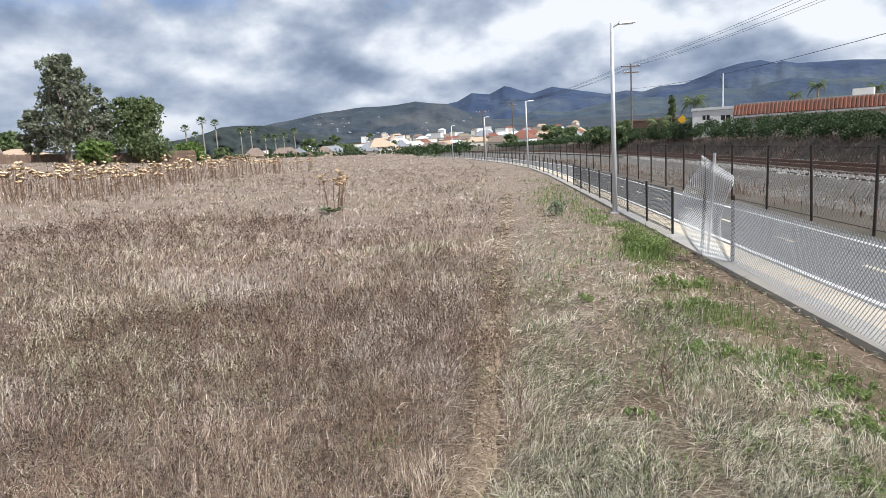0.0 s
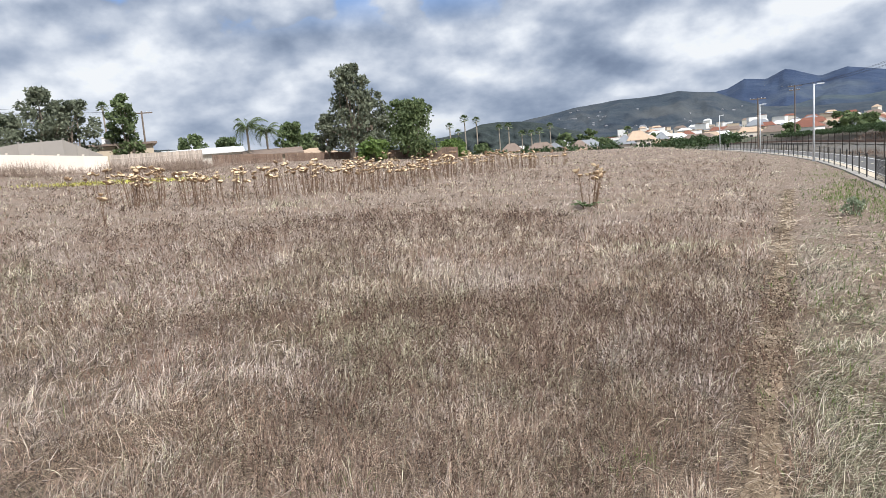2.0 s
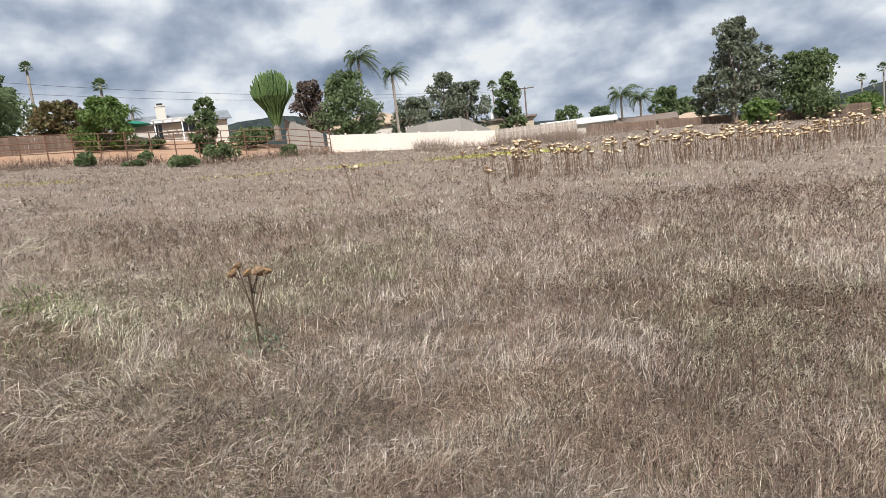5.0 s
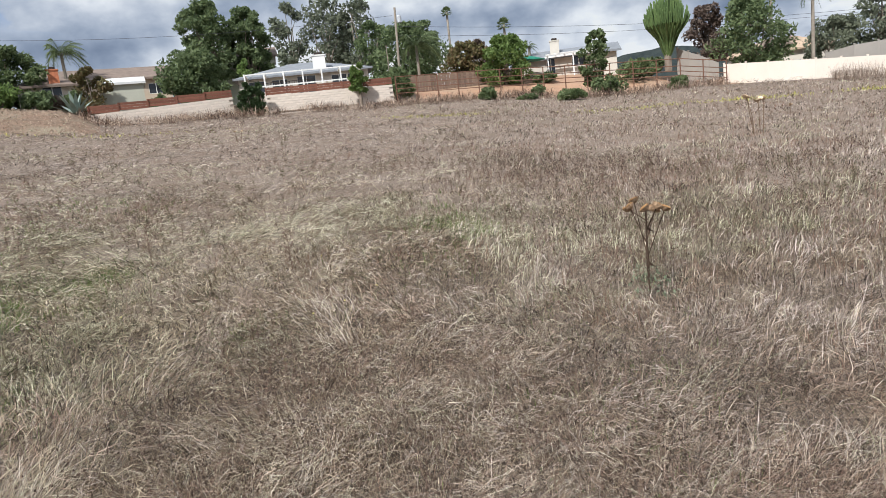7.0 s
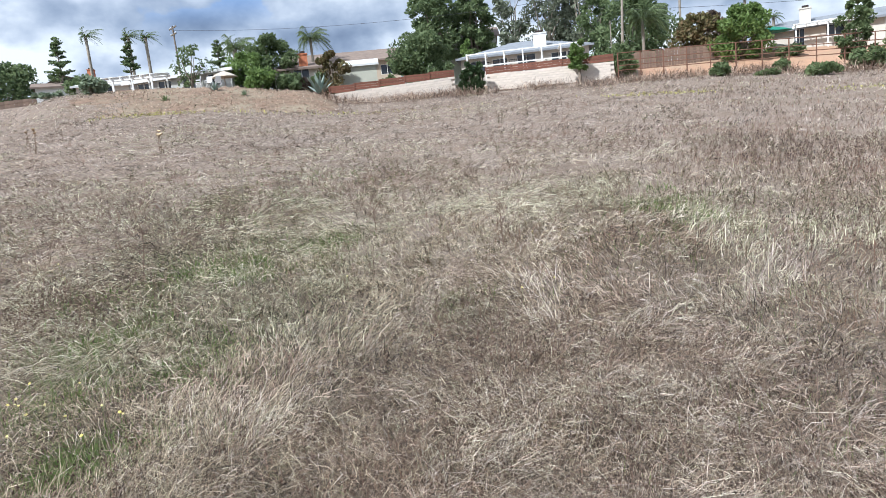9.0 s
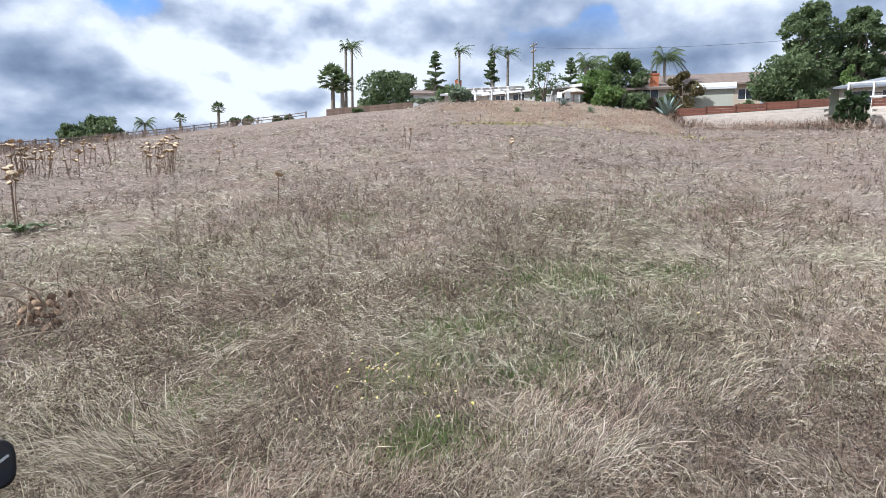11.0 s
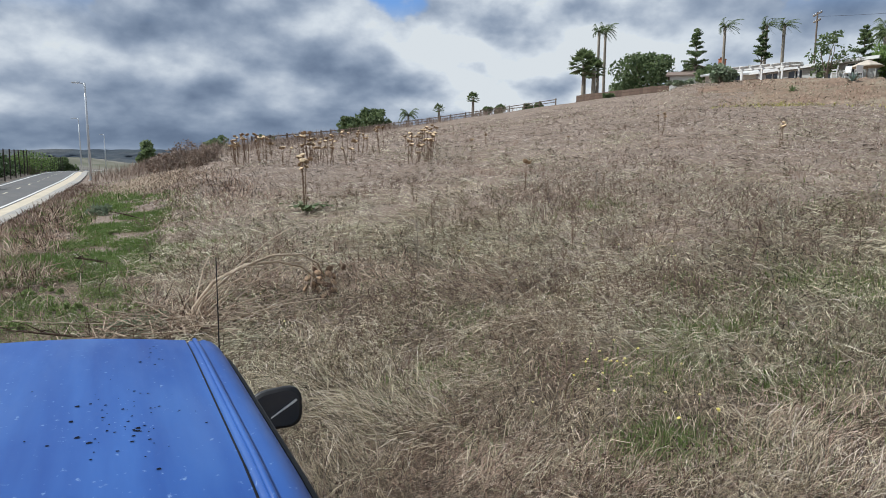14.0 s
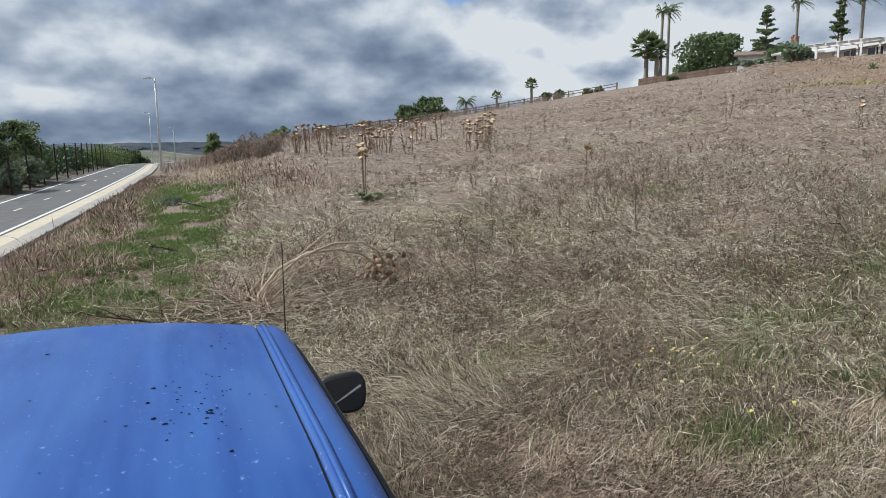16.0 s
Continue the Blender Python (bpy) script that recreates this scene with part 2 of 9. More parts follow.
M_pepper = mat("pepper_leaf", (0.065, 0.098, 0.04), (0.21, 0.26, 0.12), 0.6, 0.6, island=0.7, trans=0.4)
M_reddish = mat("rusty_leaf", (0.16, 0.10, 0.05), (0.12, 0.13, 0.05), 0.8, 0.7, island=0.7, trans=0.2)
M_plum = mat("dark_red_leaf", (0.12, 0.085, 0.075), (0.17, 0.13, 0.10), 0.8, 0.7, island=0.7, trans=0.3)
M_palm = mat("palm_leaf", (0.07, 0.10, 0.04), (0.20, 0.25, 0.12), 0.8, 0.5, island=0.6, trans=0.35)
M_ivy = mat("ivy_leaf", (0.032, 0.06, 0.024), (0.075, 0.11, 0.045), 0.5, 0.55, island=0.7, trans=0.35)
M_bark = mat("bark", (0.17, 0.13, 0.10), (0.28, 0.235, 0.19), 2.0, 0.9, 0.03, 8)
M_palmbark = mat("palm_bark", (0.25, 0.21, 0.17), (0.34, 0.30, 0.25), 3.0, 0.9, 0.02, 10)
M_cactus = mat("cactus_skin", (0.05, 0.085, 0.03), (0.15, 0.22, 0.075), 0.9, 0.6)
M_agave = mat("agave_leaf", (0.20, 0.26, 0.23), (0.28, 0.33, 0.29), 1.5, 0.6)
M_block = mat("wall_block", (0.70, 0.62, 0.54), (0.60, 0.52, 0.45), 1.2, 0.9, 0.006, 25, objrand=0.06)
M_mortar = mat("mortar", (0.56, 0.50, 0.44), (0.48, 0.43, 0.38), 2.0, 0.95)
M_redwood = mat("stained_board", (0.20, 0.085, 0.055), (0.145, 0.06, 0.042), 2.0, 0.8, 0.004, 20, objrand=0.18)
M_vinyl = mat("cream_vinyl", (0.76, 0.67, 0.59), (0.70, 0.61, 0.53), 0.5, 0.6, objrand=0.04)
M_tanvinyl = mat("tan_vinyl", (0.30, 0.275, 0.25), (0.35, 0.32, 0.285), 0.5, 0.7)
M_oldboard = mat("weathered_board", (0.55, 0.47, 0.40), (0.40, 0.34, 0.29), 2.0, 0.9, 0.004, 20, objrand=0.2)
M_olive = mat("olive_weed", (0.085, 0.082, 0.045), (0.17, 0.15, 0.085), 2.0, 0.85, island=0.8)
M_darkboard = mat("dark_board", (0.20, 0.135, 0.10), (0.14, 0.10, 0.08), 2.0, 0.9, 0.004, 20, objrand=0.2)
M_rustpipe = mat("rusty_pipe", (0.19, 0.095, 0.06), (0.13, 0.07, 0.05), 6.0, 0.8)
M_white = mat("white_paint", (0.80, 0.79, 0.77), (0.74, 0.73, 0.71), 1.0, 0.6)
M_stucco = mat("pale_stucco", (0.62, 0.57, 0.50), (0.55, 0.50, 0.44), 1.0, 0.9, 0.006, 30)
M_beige = mat("beige_stucco", (0.52, 0.43, 0.33), (0.46, 0.38, 0.29), 1.0, 0.9, 0.006, 30)
M_grey_wall = mat("grey_siding", (0.42, 0.42, 0.40), (0.36, 0.36, 0.35), 1.0, 0.85)
M_green_wall = mat("pale_green_siding", (0.50, 0.50, 0.42), (0.45, 0.45, 0.38), 1.0, 0.85)
M_greyroof = mat("grey_shingle", (0.25, 0.265, 0.285), (0.19, 0.20, 0.22), 1.6, 0.9, 0.02, 9)
M_brownroof = mat("brown_shingle", (0.24, 0.185, 0.15), (0.17, 0.13, 0.11), 1.6, 0.9, 0.02, 9)
M_tileroof = mat("red_tile", (0.23, 0.095, 0.063), (0.165, 0.072, 0.052), 1.2, 0.8, 0.03, 6)
M_sandroof = mat("tan_shingle", (0.48, 0.36, 0.26), (0.40, 0.30, 0.22), 1.2, 0.9, 0.02, 8)
M_whiteroof = mat("white_sheet", (0.70, 0.70, 0.69), (0.60, 0.60, 0.59), 1.0, 0.6)
M_brick = mat("red_brick", (0.55, 0.20, 0.10), (0.42, 0.155, 0.085), 5.0, 0.9, 0.01, 20)
M_glass = mat("dark_window", (0.03, 0.035, 0.045), (0.05, 0.055, 0.065), 1.0, 0.08, spec=0.6)
M_solar = mat("solar_panel", (0.02, 0.025, 0.05), (0.03, 0.035, 0.065), 2.0, 0.15, spec=0.6)
M_timber = mat("utility_pole_wood", (0.13, 0.10, 0.08), (0.20, 0.16, 0.13), 3.0, 0.9, 0.008, 20)
M_cable = mat("cable", (0.03, 0.03, 0.035), (0.05, 0.05, 0.055), 3.0, 0.6)
M_canopy = mat("green_canvas", (0.02, 0.17, 0.115), (0.03, 0.21, 0.14), 2.0, 0.8)
M_tancloth = mat("tan_canvas", (0.55, 0.48, 0.40), (0.48, 0.42, 0.35), 2.0, 0.85)
M_plastic = mat("white_plastic", (0.78, 0.78, 0.78), (0.72, 0.72, 0.72), 2.0, 0.45)
M_bank = mat("bank_soil", (0.075, 0.062, 0.05), (0.14, 0.116, 0.096), 0.8, 0.95, 0.05, 6, c=(0.07, 0.062, 0.045), c_scale=0.2)

def palette(name, stops, rough=0.8, trans=0.08, drift=0.35, scale=0.45):
    """Dry plant matter whose single blades run through a scale of tones, with a slow drift over the field."""
    m = bpy.data.materials.new(name)
    m.use_nodes = True
    nt = m.node_tree
    N, L = nt.nodes.new, nt.links.new
    bs = nt.nodes["Principled BSDF"]
    bs.inputs["Roughness"].default_value, bs.inputs["Specular IOR Level"].default_value = rough, 0.25
    geo, co = N("ShaderNodeNewGeometry"), N("ShaderNodeTexCoord")
    tex = N("ShaderNodeTexNoise")
    tex.inputs["Scale"].default_value, tex.inputs["Detail"].default_value = scale, 3
    L(co.outputs["Object"], tex.inputs["Vector"])
    shift = N("ShaderNodeMath")
    shift.operation = "MULTIPLY_ADD"
    L(tex.outputs[0], shift.inputs[0])
    shift.inputs[1].default_value, shift.inputs[2].default_value = drift * 2, -drift
    total = N("ShaderNodeMath")
    total.operation, total.use_clamp = "ADD", True
    L(geo.outputs["Random Per Island"], total.inputs[0])
    L(shift.outputs[0], total.inputs[1])
    ramp = N("ShaderNodeValToRGB")
    e = ramp.color_ramp.elements
    while len(e) < len(stops):
        e.new(0.5)
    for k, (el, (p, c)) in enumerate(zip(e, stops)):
        deep = (0.5, 0.62, 0.98, 1.06)[k]                  # shade among stems is put into the darker tones, bleached stems stay bright
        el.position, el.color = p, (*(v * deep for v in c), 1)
    L(total.outputs[0], ramp.inputs[0])
    L(ramp.outputs[0], bs.inputs["Base Color"])
    tr, ms = N("ShaderNodeBsdfTranslucent"), N("ShaderNodeMixShader")
    L(ramp.outputs[0], tr.inputs["Color"])
    ms.inputs[0].default_value = trans
    L(bs.outputs[0], ms.inputs[1])
    L(tr.outputs[0], ms.inputs[2])
    L(ms.outputs[0], nt.nodes["Material Output"].inputs["Surface"])
    return m


def thatch(name, dark, middle, pale, stain, fine=1.0):
    """Criss-cross dead stems pressed into a mat: fibres in three directions, with broader stains."""
    m = bpy.data.materials.new(name)
    m.use_nodes = True
    nt = m.node_tree
    N, L = nt.nodes.new, nt.links.new
    bs = nt.nodes["Principled BSDF"]
    bs.inputs["Roughness"].default_value, bs.inputs["Specular IOR Level"].default_value = 0.95, 0.15
    co = N("ShaderNodeTexCoord")
    last = None
    for turn, off in ((0.4, 0.0), (1.5, 7.0), (2.6, 13.0)):
        mp = N("ShaderNodeMapping")
        mp.inputs["Rotation"].default_value = (0, 0, turn)
        mp.inputs["Location"].default_value = (off, off, 0)
        mp.inputs["Scale"].default_value = (14 * fine, 95 * fine, 40 * fine)
        L(co.outputs["Object"], mp.inputs["Vector"])
        tx = N("ShaderNodeTexNoise")
        tx.inputs["Scale"].default_value, tx.inputs["Detail"].default_value, tx.inputs["Distortion"].default_value = 1.0, 3, 0.6
        L(mp.outputs[0], tx.inputs["Vector"])
        if last is None:
            last = tx.outputs[0]
        else:
            mx = N("ShaderNodeMath")
            mx.operation = "MAXIMUM"
            L(last, mx.inputs[0])
            L(tx.outputs[0], mx.inputs[1])
            last = mx.outputs[0]
    ramp = N("ShaderNodeValToRGB")
    e = ramp.color_ramp.elements
    e.new(0.5)
    for el, (p, c) in zip(e, ((0.46, dark), (0.60, middle), (0.74, pale))):
        el.position, el.color = p, (*c, 1)
    L(last, ramp.inputs[0])
    spot = N("ShaderNodeTexNoise")
    spot.inputs["Scale"].default_value, spot.inputs["Detail"].default_value = 0.9, 5
    L(co.outputs["Object"], spot.inputs["Vector"])
    share = N("ShaderNodeMapRange")
    share.inputs["From Min"].default_value, share.inputs["From Max"].default_value, share.inputs["To Max"].default_value = 0.42, 0.66, 0.75
    L(spot.outputs[0], share.inputs["Value"])
    mix = N("ShaderNodeMix")
    mix.data_type, mix.blend_type = "RGBA", "MULTIPLY"
    L(share.outputs[0], mix.inputs["Factor"])
    L(ramp.outputs[0], mix.inputs["A"])
    mix.inputs["B"].default_value = (*stain, 1)
    L(mix.outputs["Result"], bs.inputs["Base Color"])
    bn = N("ShaderNodeBump")
    bn.inputs["Strength"].default_value, bn.inputs["Distance"].default_value = 0.8, 0.02
    L(last, bn.inputs["Height"])
    L(bn.outputs[0], bs.inputs["Normal"])
    return m


M_soil = thatch("field_thatch", (0.055, 0.042, 0.033), (0.27, 0.213, 0.172), (0.54, 0.45, 0.37), (0.76, 0.68, 0.63), 0.8)
# litter mat with the shade of creases between tussocks put into its colour
M_litter = thatch("shade_toned_litter", (0.03, 0.023, 0.018), (0.19, 0.145, 0.108), (0.52, 0.43, 0.335), (0.70, 0.64, 0.56), 1.25)
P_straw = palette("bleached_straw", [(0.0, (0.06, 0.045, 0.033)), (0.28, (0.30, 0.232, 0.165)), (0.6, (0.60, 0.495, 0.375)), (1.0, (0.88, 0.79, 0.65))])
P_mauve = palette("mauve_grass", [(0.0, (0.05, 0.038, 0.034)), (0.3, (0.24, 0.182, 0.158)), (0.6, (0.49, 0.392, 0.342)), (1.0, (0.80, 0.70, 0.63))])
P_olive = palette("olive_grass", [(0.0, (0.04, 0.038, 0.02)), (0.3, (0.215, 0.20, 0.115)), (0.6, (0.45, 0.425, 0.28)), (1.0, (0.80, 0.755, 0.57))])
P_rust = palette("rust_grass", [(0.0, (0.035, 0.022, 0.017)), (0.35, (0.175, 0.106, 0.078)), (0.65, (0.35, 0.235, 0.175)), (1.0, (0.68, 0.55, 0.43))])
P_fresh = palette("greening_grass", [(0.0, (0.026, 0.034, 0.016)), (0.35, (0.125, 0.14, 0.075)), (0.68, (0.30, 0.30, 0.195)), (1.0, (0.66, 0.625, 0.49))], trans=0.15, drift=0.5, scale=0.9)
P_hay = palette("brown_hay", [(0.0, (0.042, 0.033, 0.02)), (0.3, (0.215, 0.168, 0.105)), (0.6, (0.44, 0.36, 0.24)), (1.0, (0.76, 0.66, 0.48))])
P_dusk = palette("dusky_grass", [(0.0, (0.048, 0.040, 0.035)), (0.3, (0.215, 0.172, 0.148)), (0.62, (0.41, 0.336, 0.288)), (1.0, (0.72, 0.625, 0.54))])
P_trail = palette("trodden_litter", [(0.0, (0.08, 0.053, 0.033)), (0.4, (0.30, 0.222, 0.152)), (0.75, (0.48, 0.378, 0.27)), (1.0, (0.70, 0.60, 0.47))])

# ---- the lie of the land ----
PATH_Y = np.array([-160, -125, -86, -60, -47, -30, -14, 0, 22, 61, 92, 130, 180, 260, 400], float)
PATH_Z = np.array([-0.6, -0.2, 0.5, 0.85, 0.87, 0.55, 0.15, -0.1, -0.5, -0.95, -1.3, -1.7, -2.4, -4.0, -7.0])
PATH_X = np.array([13.0, 12.2, 9.6, 6.4, 4.9, 4.25, 4.0, 3.9, 3.55, 2.3, -2.6, -11.0, -26.0, -55.0, -115.0])
EDGE_A = np.array([0, 10, 21, 28, 36, 46, 54, 62, 70, 78, 87, 95, 108, 119, 126, 134, 141, 147, 153, 160, 166, 172, 178, 184, 190], float)
EDGE_R = np.array([160, 150, 110, 92, 80, 68, 63, 62, 62, 62, 61, 60, 60, 61, 63, 68, 80, 95, 108, 108, 95, 75, 55, 45, 45], float)
EDGE_Z = np.array([-2.1, -0.6, 0.9, 1.7, 2.4, 2.7, 2.9, 3.4, 4.1, 4.2, 5.3, 5.5, 5.9, 6.3, 7.6, 8.6, 9.8, 10.2, 9.7, 7.8, 5.6, 4.0, 2.7, 1.2, 0.9])
YARD_Z = np.array([-9, -8, -7, -6, -4, -2.0, -0.5, 0.2, 1.2, 3.0, 2.6, 2.0, 1.9, 1.9, 1.5, 1.0, 0.4, -1, -3, -5, -6, -6, -5, -4, -3], float)


def _eased(v, xs, ys):
    """Smooth reading of a short table."""
    span = 0.35 * np.mean(np.diff(xs))
    return sum(w * np.interp(v + k * span, xs, ys) for k, w in ((-1, 0.25), (0, 0.5), (1, 0.25)))


def path_x(y):
    """The line along which the street lamps stand."""
    return _eased(np.asarray(y, float), PATH_Y, PATH_X)


def path_z(y):
    return _eased(np.asarray(y, float), PATH_Y, PATH_Z)


def step01(v):
    v = np.clip(v, 0, 1)
    return v * v * (3 - 2 * v)


def ground_z(x, y):
    """Height of the bare ground."""
    x, y = np.asarray(x, float), np.asarray(y, float)
    r, az = np.hypot(x, y) + 1e-6, np.degrees(np.arctan2(-x, y))
    az = np.where(az < -90, az + 360, az)
    a = np.clip(az, 0, 190)
    edge, top, yard = (_eased(a, EDGE_A, t) for t in (EDGE_R, EDGE_Z, YARD_Z))
    base = path_z(y)
    lift = top - path_z(edge * np.cos(np.radians(a)))
    s = r / edge
    rise = lift * np.minimum(s, 1) ** 1.25
    off = path_x(y) - x                                   # metres to the field's side of the lamps
    rise = rise * step01(off / 9)
    beyond = step01((r - edge - 0.5) / np.where(yard > 0, 14, 160)) * yard * step01(off / 20)
    # railway bed, then the bank beyond it
    d = -off
    rail = 0.55 * step01((d - 7.4) / 1.6) * (1 - step01((d - 12.6) / 1.6)) - 0.1 * step01((d - 4.3) / 2)
    bank = (1.65 - 0.4 * step01((y - 60) / 60)) * step01((d - 13.5) / 3.0) + 0.7 * step01((d - 16) / 4)
    w = step01((az - 117) / 3) * step01((142 - az) / 4)                       # earth bank below the hillside gardens
    beyond = beyond + w * (1.1 * step01((r - 50) / 11) - 0.7 * step01((r - 66) / 10))
    falls = -5.0 * step01((r - 170) / 330) * step01((y + 40) / 120)
    return base + rise + beyond + rail + bank + falls


def relief(x, y):
    """Small bumps of the field's surface."""
    x, y = np.asarray(x, float), np.asarray(y, float)
    bump = np.array([noise.noise((a * 0.9, b * 0.9, 0.3)) * 0.05 + noise.noise((a * 0.23, b * 0.23, 4.0)) * 0.10 for a, b in zip(x, y)])
    return bump * step01((path_x(y) - x - 0.6) / 1.5)


# ---- building tools ----
class Shape:
    """Gathers faces of one mesh."""

    def __init__(self):
        self.v, self.f = [], []

    def add(self, verts, faces):
        n = len(self.v)
        self.v.extend([tuple(p) for p in verts])
        self.f.extend([tuple(i + n for i in f) for f in faces])
        return self

    def box(self, c, s, m=None, bevel=0.0):
        x, y, z = (k / 2 for k in s)
        if bevel:
            b = min(bevel, x * 0.9, y * 0.9)
            ring = [(x - b, y), (x, y - b), (x, -y + b), (x - b, -y), (-x + b, -y), (-x, -y + b), (-x, y - b), (-x + b, y)]
            pts = [(px, py, -z) for px, py in ring] + [(px, py, z) for px, py in ring]
            fs = [tuple(range(8)), tuple(range(15, 7, -1))] + [(i, i + 8, (i + 1) % 8 + 8, (i + 1) % 8) for i in range(8)]
        else:
            pts = [(i, j, k) for k in (-z, z) for j in (-y, y) for i in (-x, x)]
            fs = [(0, 2, 3, 1), (4, 5, 7, 6), (0, 1, 5, 4), (2, 6, 7, 3), (0, 4, 6, 2), (1, 3, 7, 5)]
        pts = [Vector(p) for p in pts]
        if m is not None:
            pts = [m @ p for p in pts]
        return self.add([p + Vector(c) for p in pts], fs)

    def tube(self, path, radii, sides=6, cap=True):
        path = [Vector(p) for p in path]
        n = len(path)
        rings, side = [], None
        for i, p in enumerate(path):
            d = (path[min(i + 1, n - 1)] - path[max(i - 1, 0)]).normalized()
            if side is None or abs(side.dot(d)) > 0.98:
                side = d.orthogonal()
            side = (side - d * side.dot(d)).normalized()
            up = d.cross(side)
            r = radii[i] if hasattr(radii, "__len__") else radii
            rings.append([p + (side * math.cos(a) + up * math.sin(a)) * r for a in (2 * math.pi * k / sides for k in range(sides))])
        fs = [(i * sides + k, i * sides + (k + 1) % sides, (i + 1) * sides + (k + 1) % sides, (i + 1) * sides + k) for i in range(n - 1) for k in range(sides)]
        if cap:
            fs += [tuple(range(sides - 1, -1, -1)), tuple((n - 1) * sides + k for k in range(sides))]
        return self.add([p for r in rings for p in r], fs)

    def lathe(self, profile, sides=12, c=(0, 0, 0), m=None):
        """Rings of (radius, height) turned round the z axis."""
        pts = [Vector((r * math.cos(2 * math.pi * k / sides), r * math.sin(2 * math.pi * k / sides), z)) for r, z in profile for k in range(sides)]
        if m is not None:
            pts = [m @ p for p in pts]
        n = len(profile)
        fs = [(i * sides + k, i * sides + (k + 1) % sides, (i + 1) * sides + (k + 1) % sides, (i + 1) * sides + k) for i in range(n - 1) for k in range(sides)]
        fs += [tuple(range(sides - 1, -1, -1)), tuple((n - 1) * sides + k for k in range(sides))]
        return self.add([p + Vector(c) for p in pts], fs)

    def weld(self):
        """Joins corners that lie in one place."""
        seen, to, out = {}, [], []
        for p in self.v:
            k = tuple(round(c, 4) for c in p)
            if k not in seen:
                seen[k] = len(out)
                out.append(p)
            to.append(seen[k])
        self.v, self.f = out, [tuple(to[i] for i in f) for f in self.f]
        return self

    def mesh(self, name, material, smooth=False):
        me = bpy.data.meshes.new(name)
        me.from_pydata(self.v, [], self.f)
        if smooth:
            me.polygons.foreach_set("use_smooth", [True] * len(me.polygons))
        if material:
            me.materials.append(material)
        me.update()
        return me


def part(name, shape, material, parent=None, label="", smooth=False):
    """One mesh object, under a thing or a part where one is given."""
    me = shape if isinstance(shape, bpy.types.Mesh) else shape.mesh(name, material, smooth)
    ob = new(name, me)
    ob.parent = parent
    if label:
        ob["label"] = label
    return ob


def thing(name, label, category, at=(0, 0, 0), rz=0.0, group="", kind=""):
    ob = new(name)
    ob.empty_display_size = 0.1
    ob.matrix_basis = pose(*at, 0, 0, rz)
    return tagged(ob, label, category, group, kind)


def raw_mesh(name, verts, faces, material):
    """A mesh from numpy arrays: verts (n, 3), faces (m, k)."""
    me = bpy.data.meshes.new(name)
    k = faces.shape[1]
    me.vertices.add(len(verts))
    me.vertices.foreach_set("co", np.ascontiguousarray(verts, np.float32).ravel())
    me.loops.add(faces.size)
    me.loops.foreach_set("vertex_index", np.ascontiguousarray(faces, np.int32).ravel())
    me.polygons.add(len(faces))
    me.polygons.foreach_set("loop_start", np.arange(0, faces.size, k, dtype=np.int32))
    if material:
        me.materials.append(material)
    me.update(calc_edges=True)
    return me


def on_ground(x, y, sink=0.0):
    return (float(x), float(y), float(ground_z(x, y)) - sink)


def polar(az, d):
    """Plan place at an azimuth (degrees to the left of +y) and a distance."""
    return (-d * math.sin(radians(az)), d * math.cos(radians(az)))


def ribbon(name, near, far, lift, material, y0, y1, step, label="", category="path", thick=0.06):
    """A strip that follows the lamp line between two offsets from it."""
    ys = np.arange(y0, y1 + step, step)
    xc = path_x(ys)
    dx = np.gradient(xc, ys)
    nx, ny = 1 / np.sqrt(1 + dx * dx), -dx / np.sqrt(1 + dx * dx)
    s = Shape()
    vs = []
    for o in (near, far):
        for dz in (lift, lift - thick):
            vs += list(zip(xc + nx * o, ys + ny * o, path_z(ys) + dz))
    n = len(ys)
    fs = []
    for i in range(n - 1):
        fs += [(i, 2 * n + i, 2 * n + i + 1, i + 1), (i, i + 1, n + i + 1, n + i), (2 * n + i, 3 * n + i, 3 * n + i + 1, 2 * n + i + 1)]
    s.add(vs, fs)
    ob = part(name, s, material)
    return tagged(ob, label, category, kind="structure")


def beside(y, off):
    """Place at an offset from the lamp line, and the line's turn there."""
    dx = float(path_x(y + 1) - path_x(y - 1)) / 2
    k = math.hypot(1, dx)
    return float(path_x(y)) + off / k, y - off * dx / k, math.degrees(math.atan2(-dx, 1))


rng = np.random.default_rng(11)


def leaf_cloud(centres, radii, per, size, squash=0.8, seed=1, droop=0.0):
    """Many small bent leaves gathered in clumps: arrays of verts and triangles."""
    g = np.random.default_rng(seed)
    c = np.repeat(np.asarray(centres, float), per, 0)
    r = np.repeat(np.asarray(radii, float), per)
    n = len(c)
    d = g.normal(size=(n, 3))
    d /= np.linalg.norm(d, axis=1, keepdims=True)
    p = c + d * (r * g.uniform(0.3, 1.08, n) ** 0.6)[:, None] * (1, 1, squash)
    ax = g.normal(size=(n, 3)) + d * 0.6 + (0, 0, -droop)
    ax /= np.linalg.norm(ax, axis=1, keepdims=True)
    w = np.cross(ax, g.normal(size=(n, 3)))
    w /= np.linalg.norm(w, axis=1, keepdims=True) + 1e-9
    s = size * g.uniform(0.55, 1.35, n)[:, None]
    nn = np.cross(ax, w)
    v = np.stack([p - ax * s, p + w * s * 0.5 + nn * s * 0.15, p + ax * s, p - w * s * 0.5 + nn * s * 0.15], 1).reshape(-1, 3)
    i = np.arange(n)[:, None] * 4
    f = np.concatenate([i + (0, 1, 2), i + (0, 2, 3)])
    return v, f

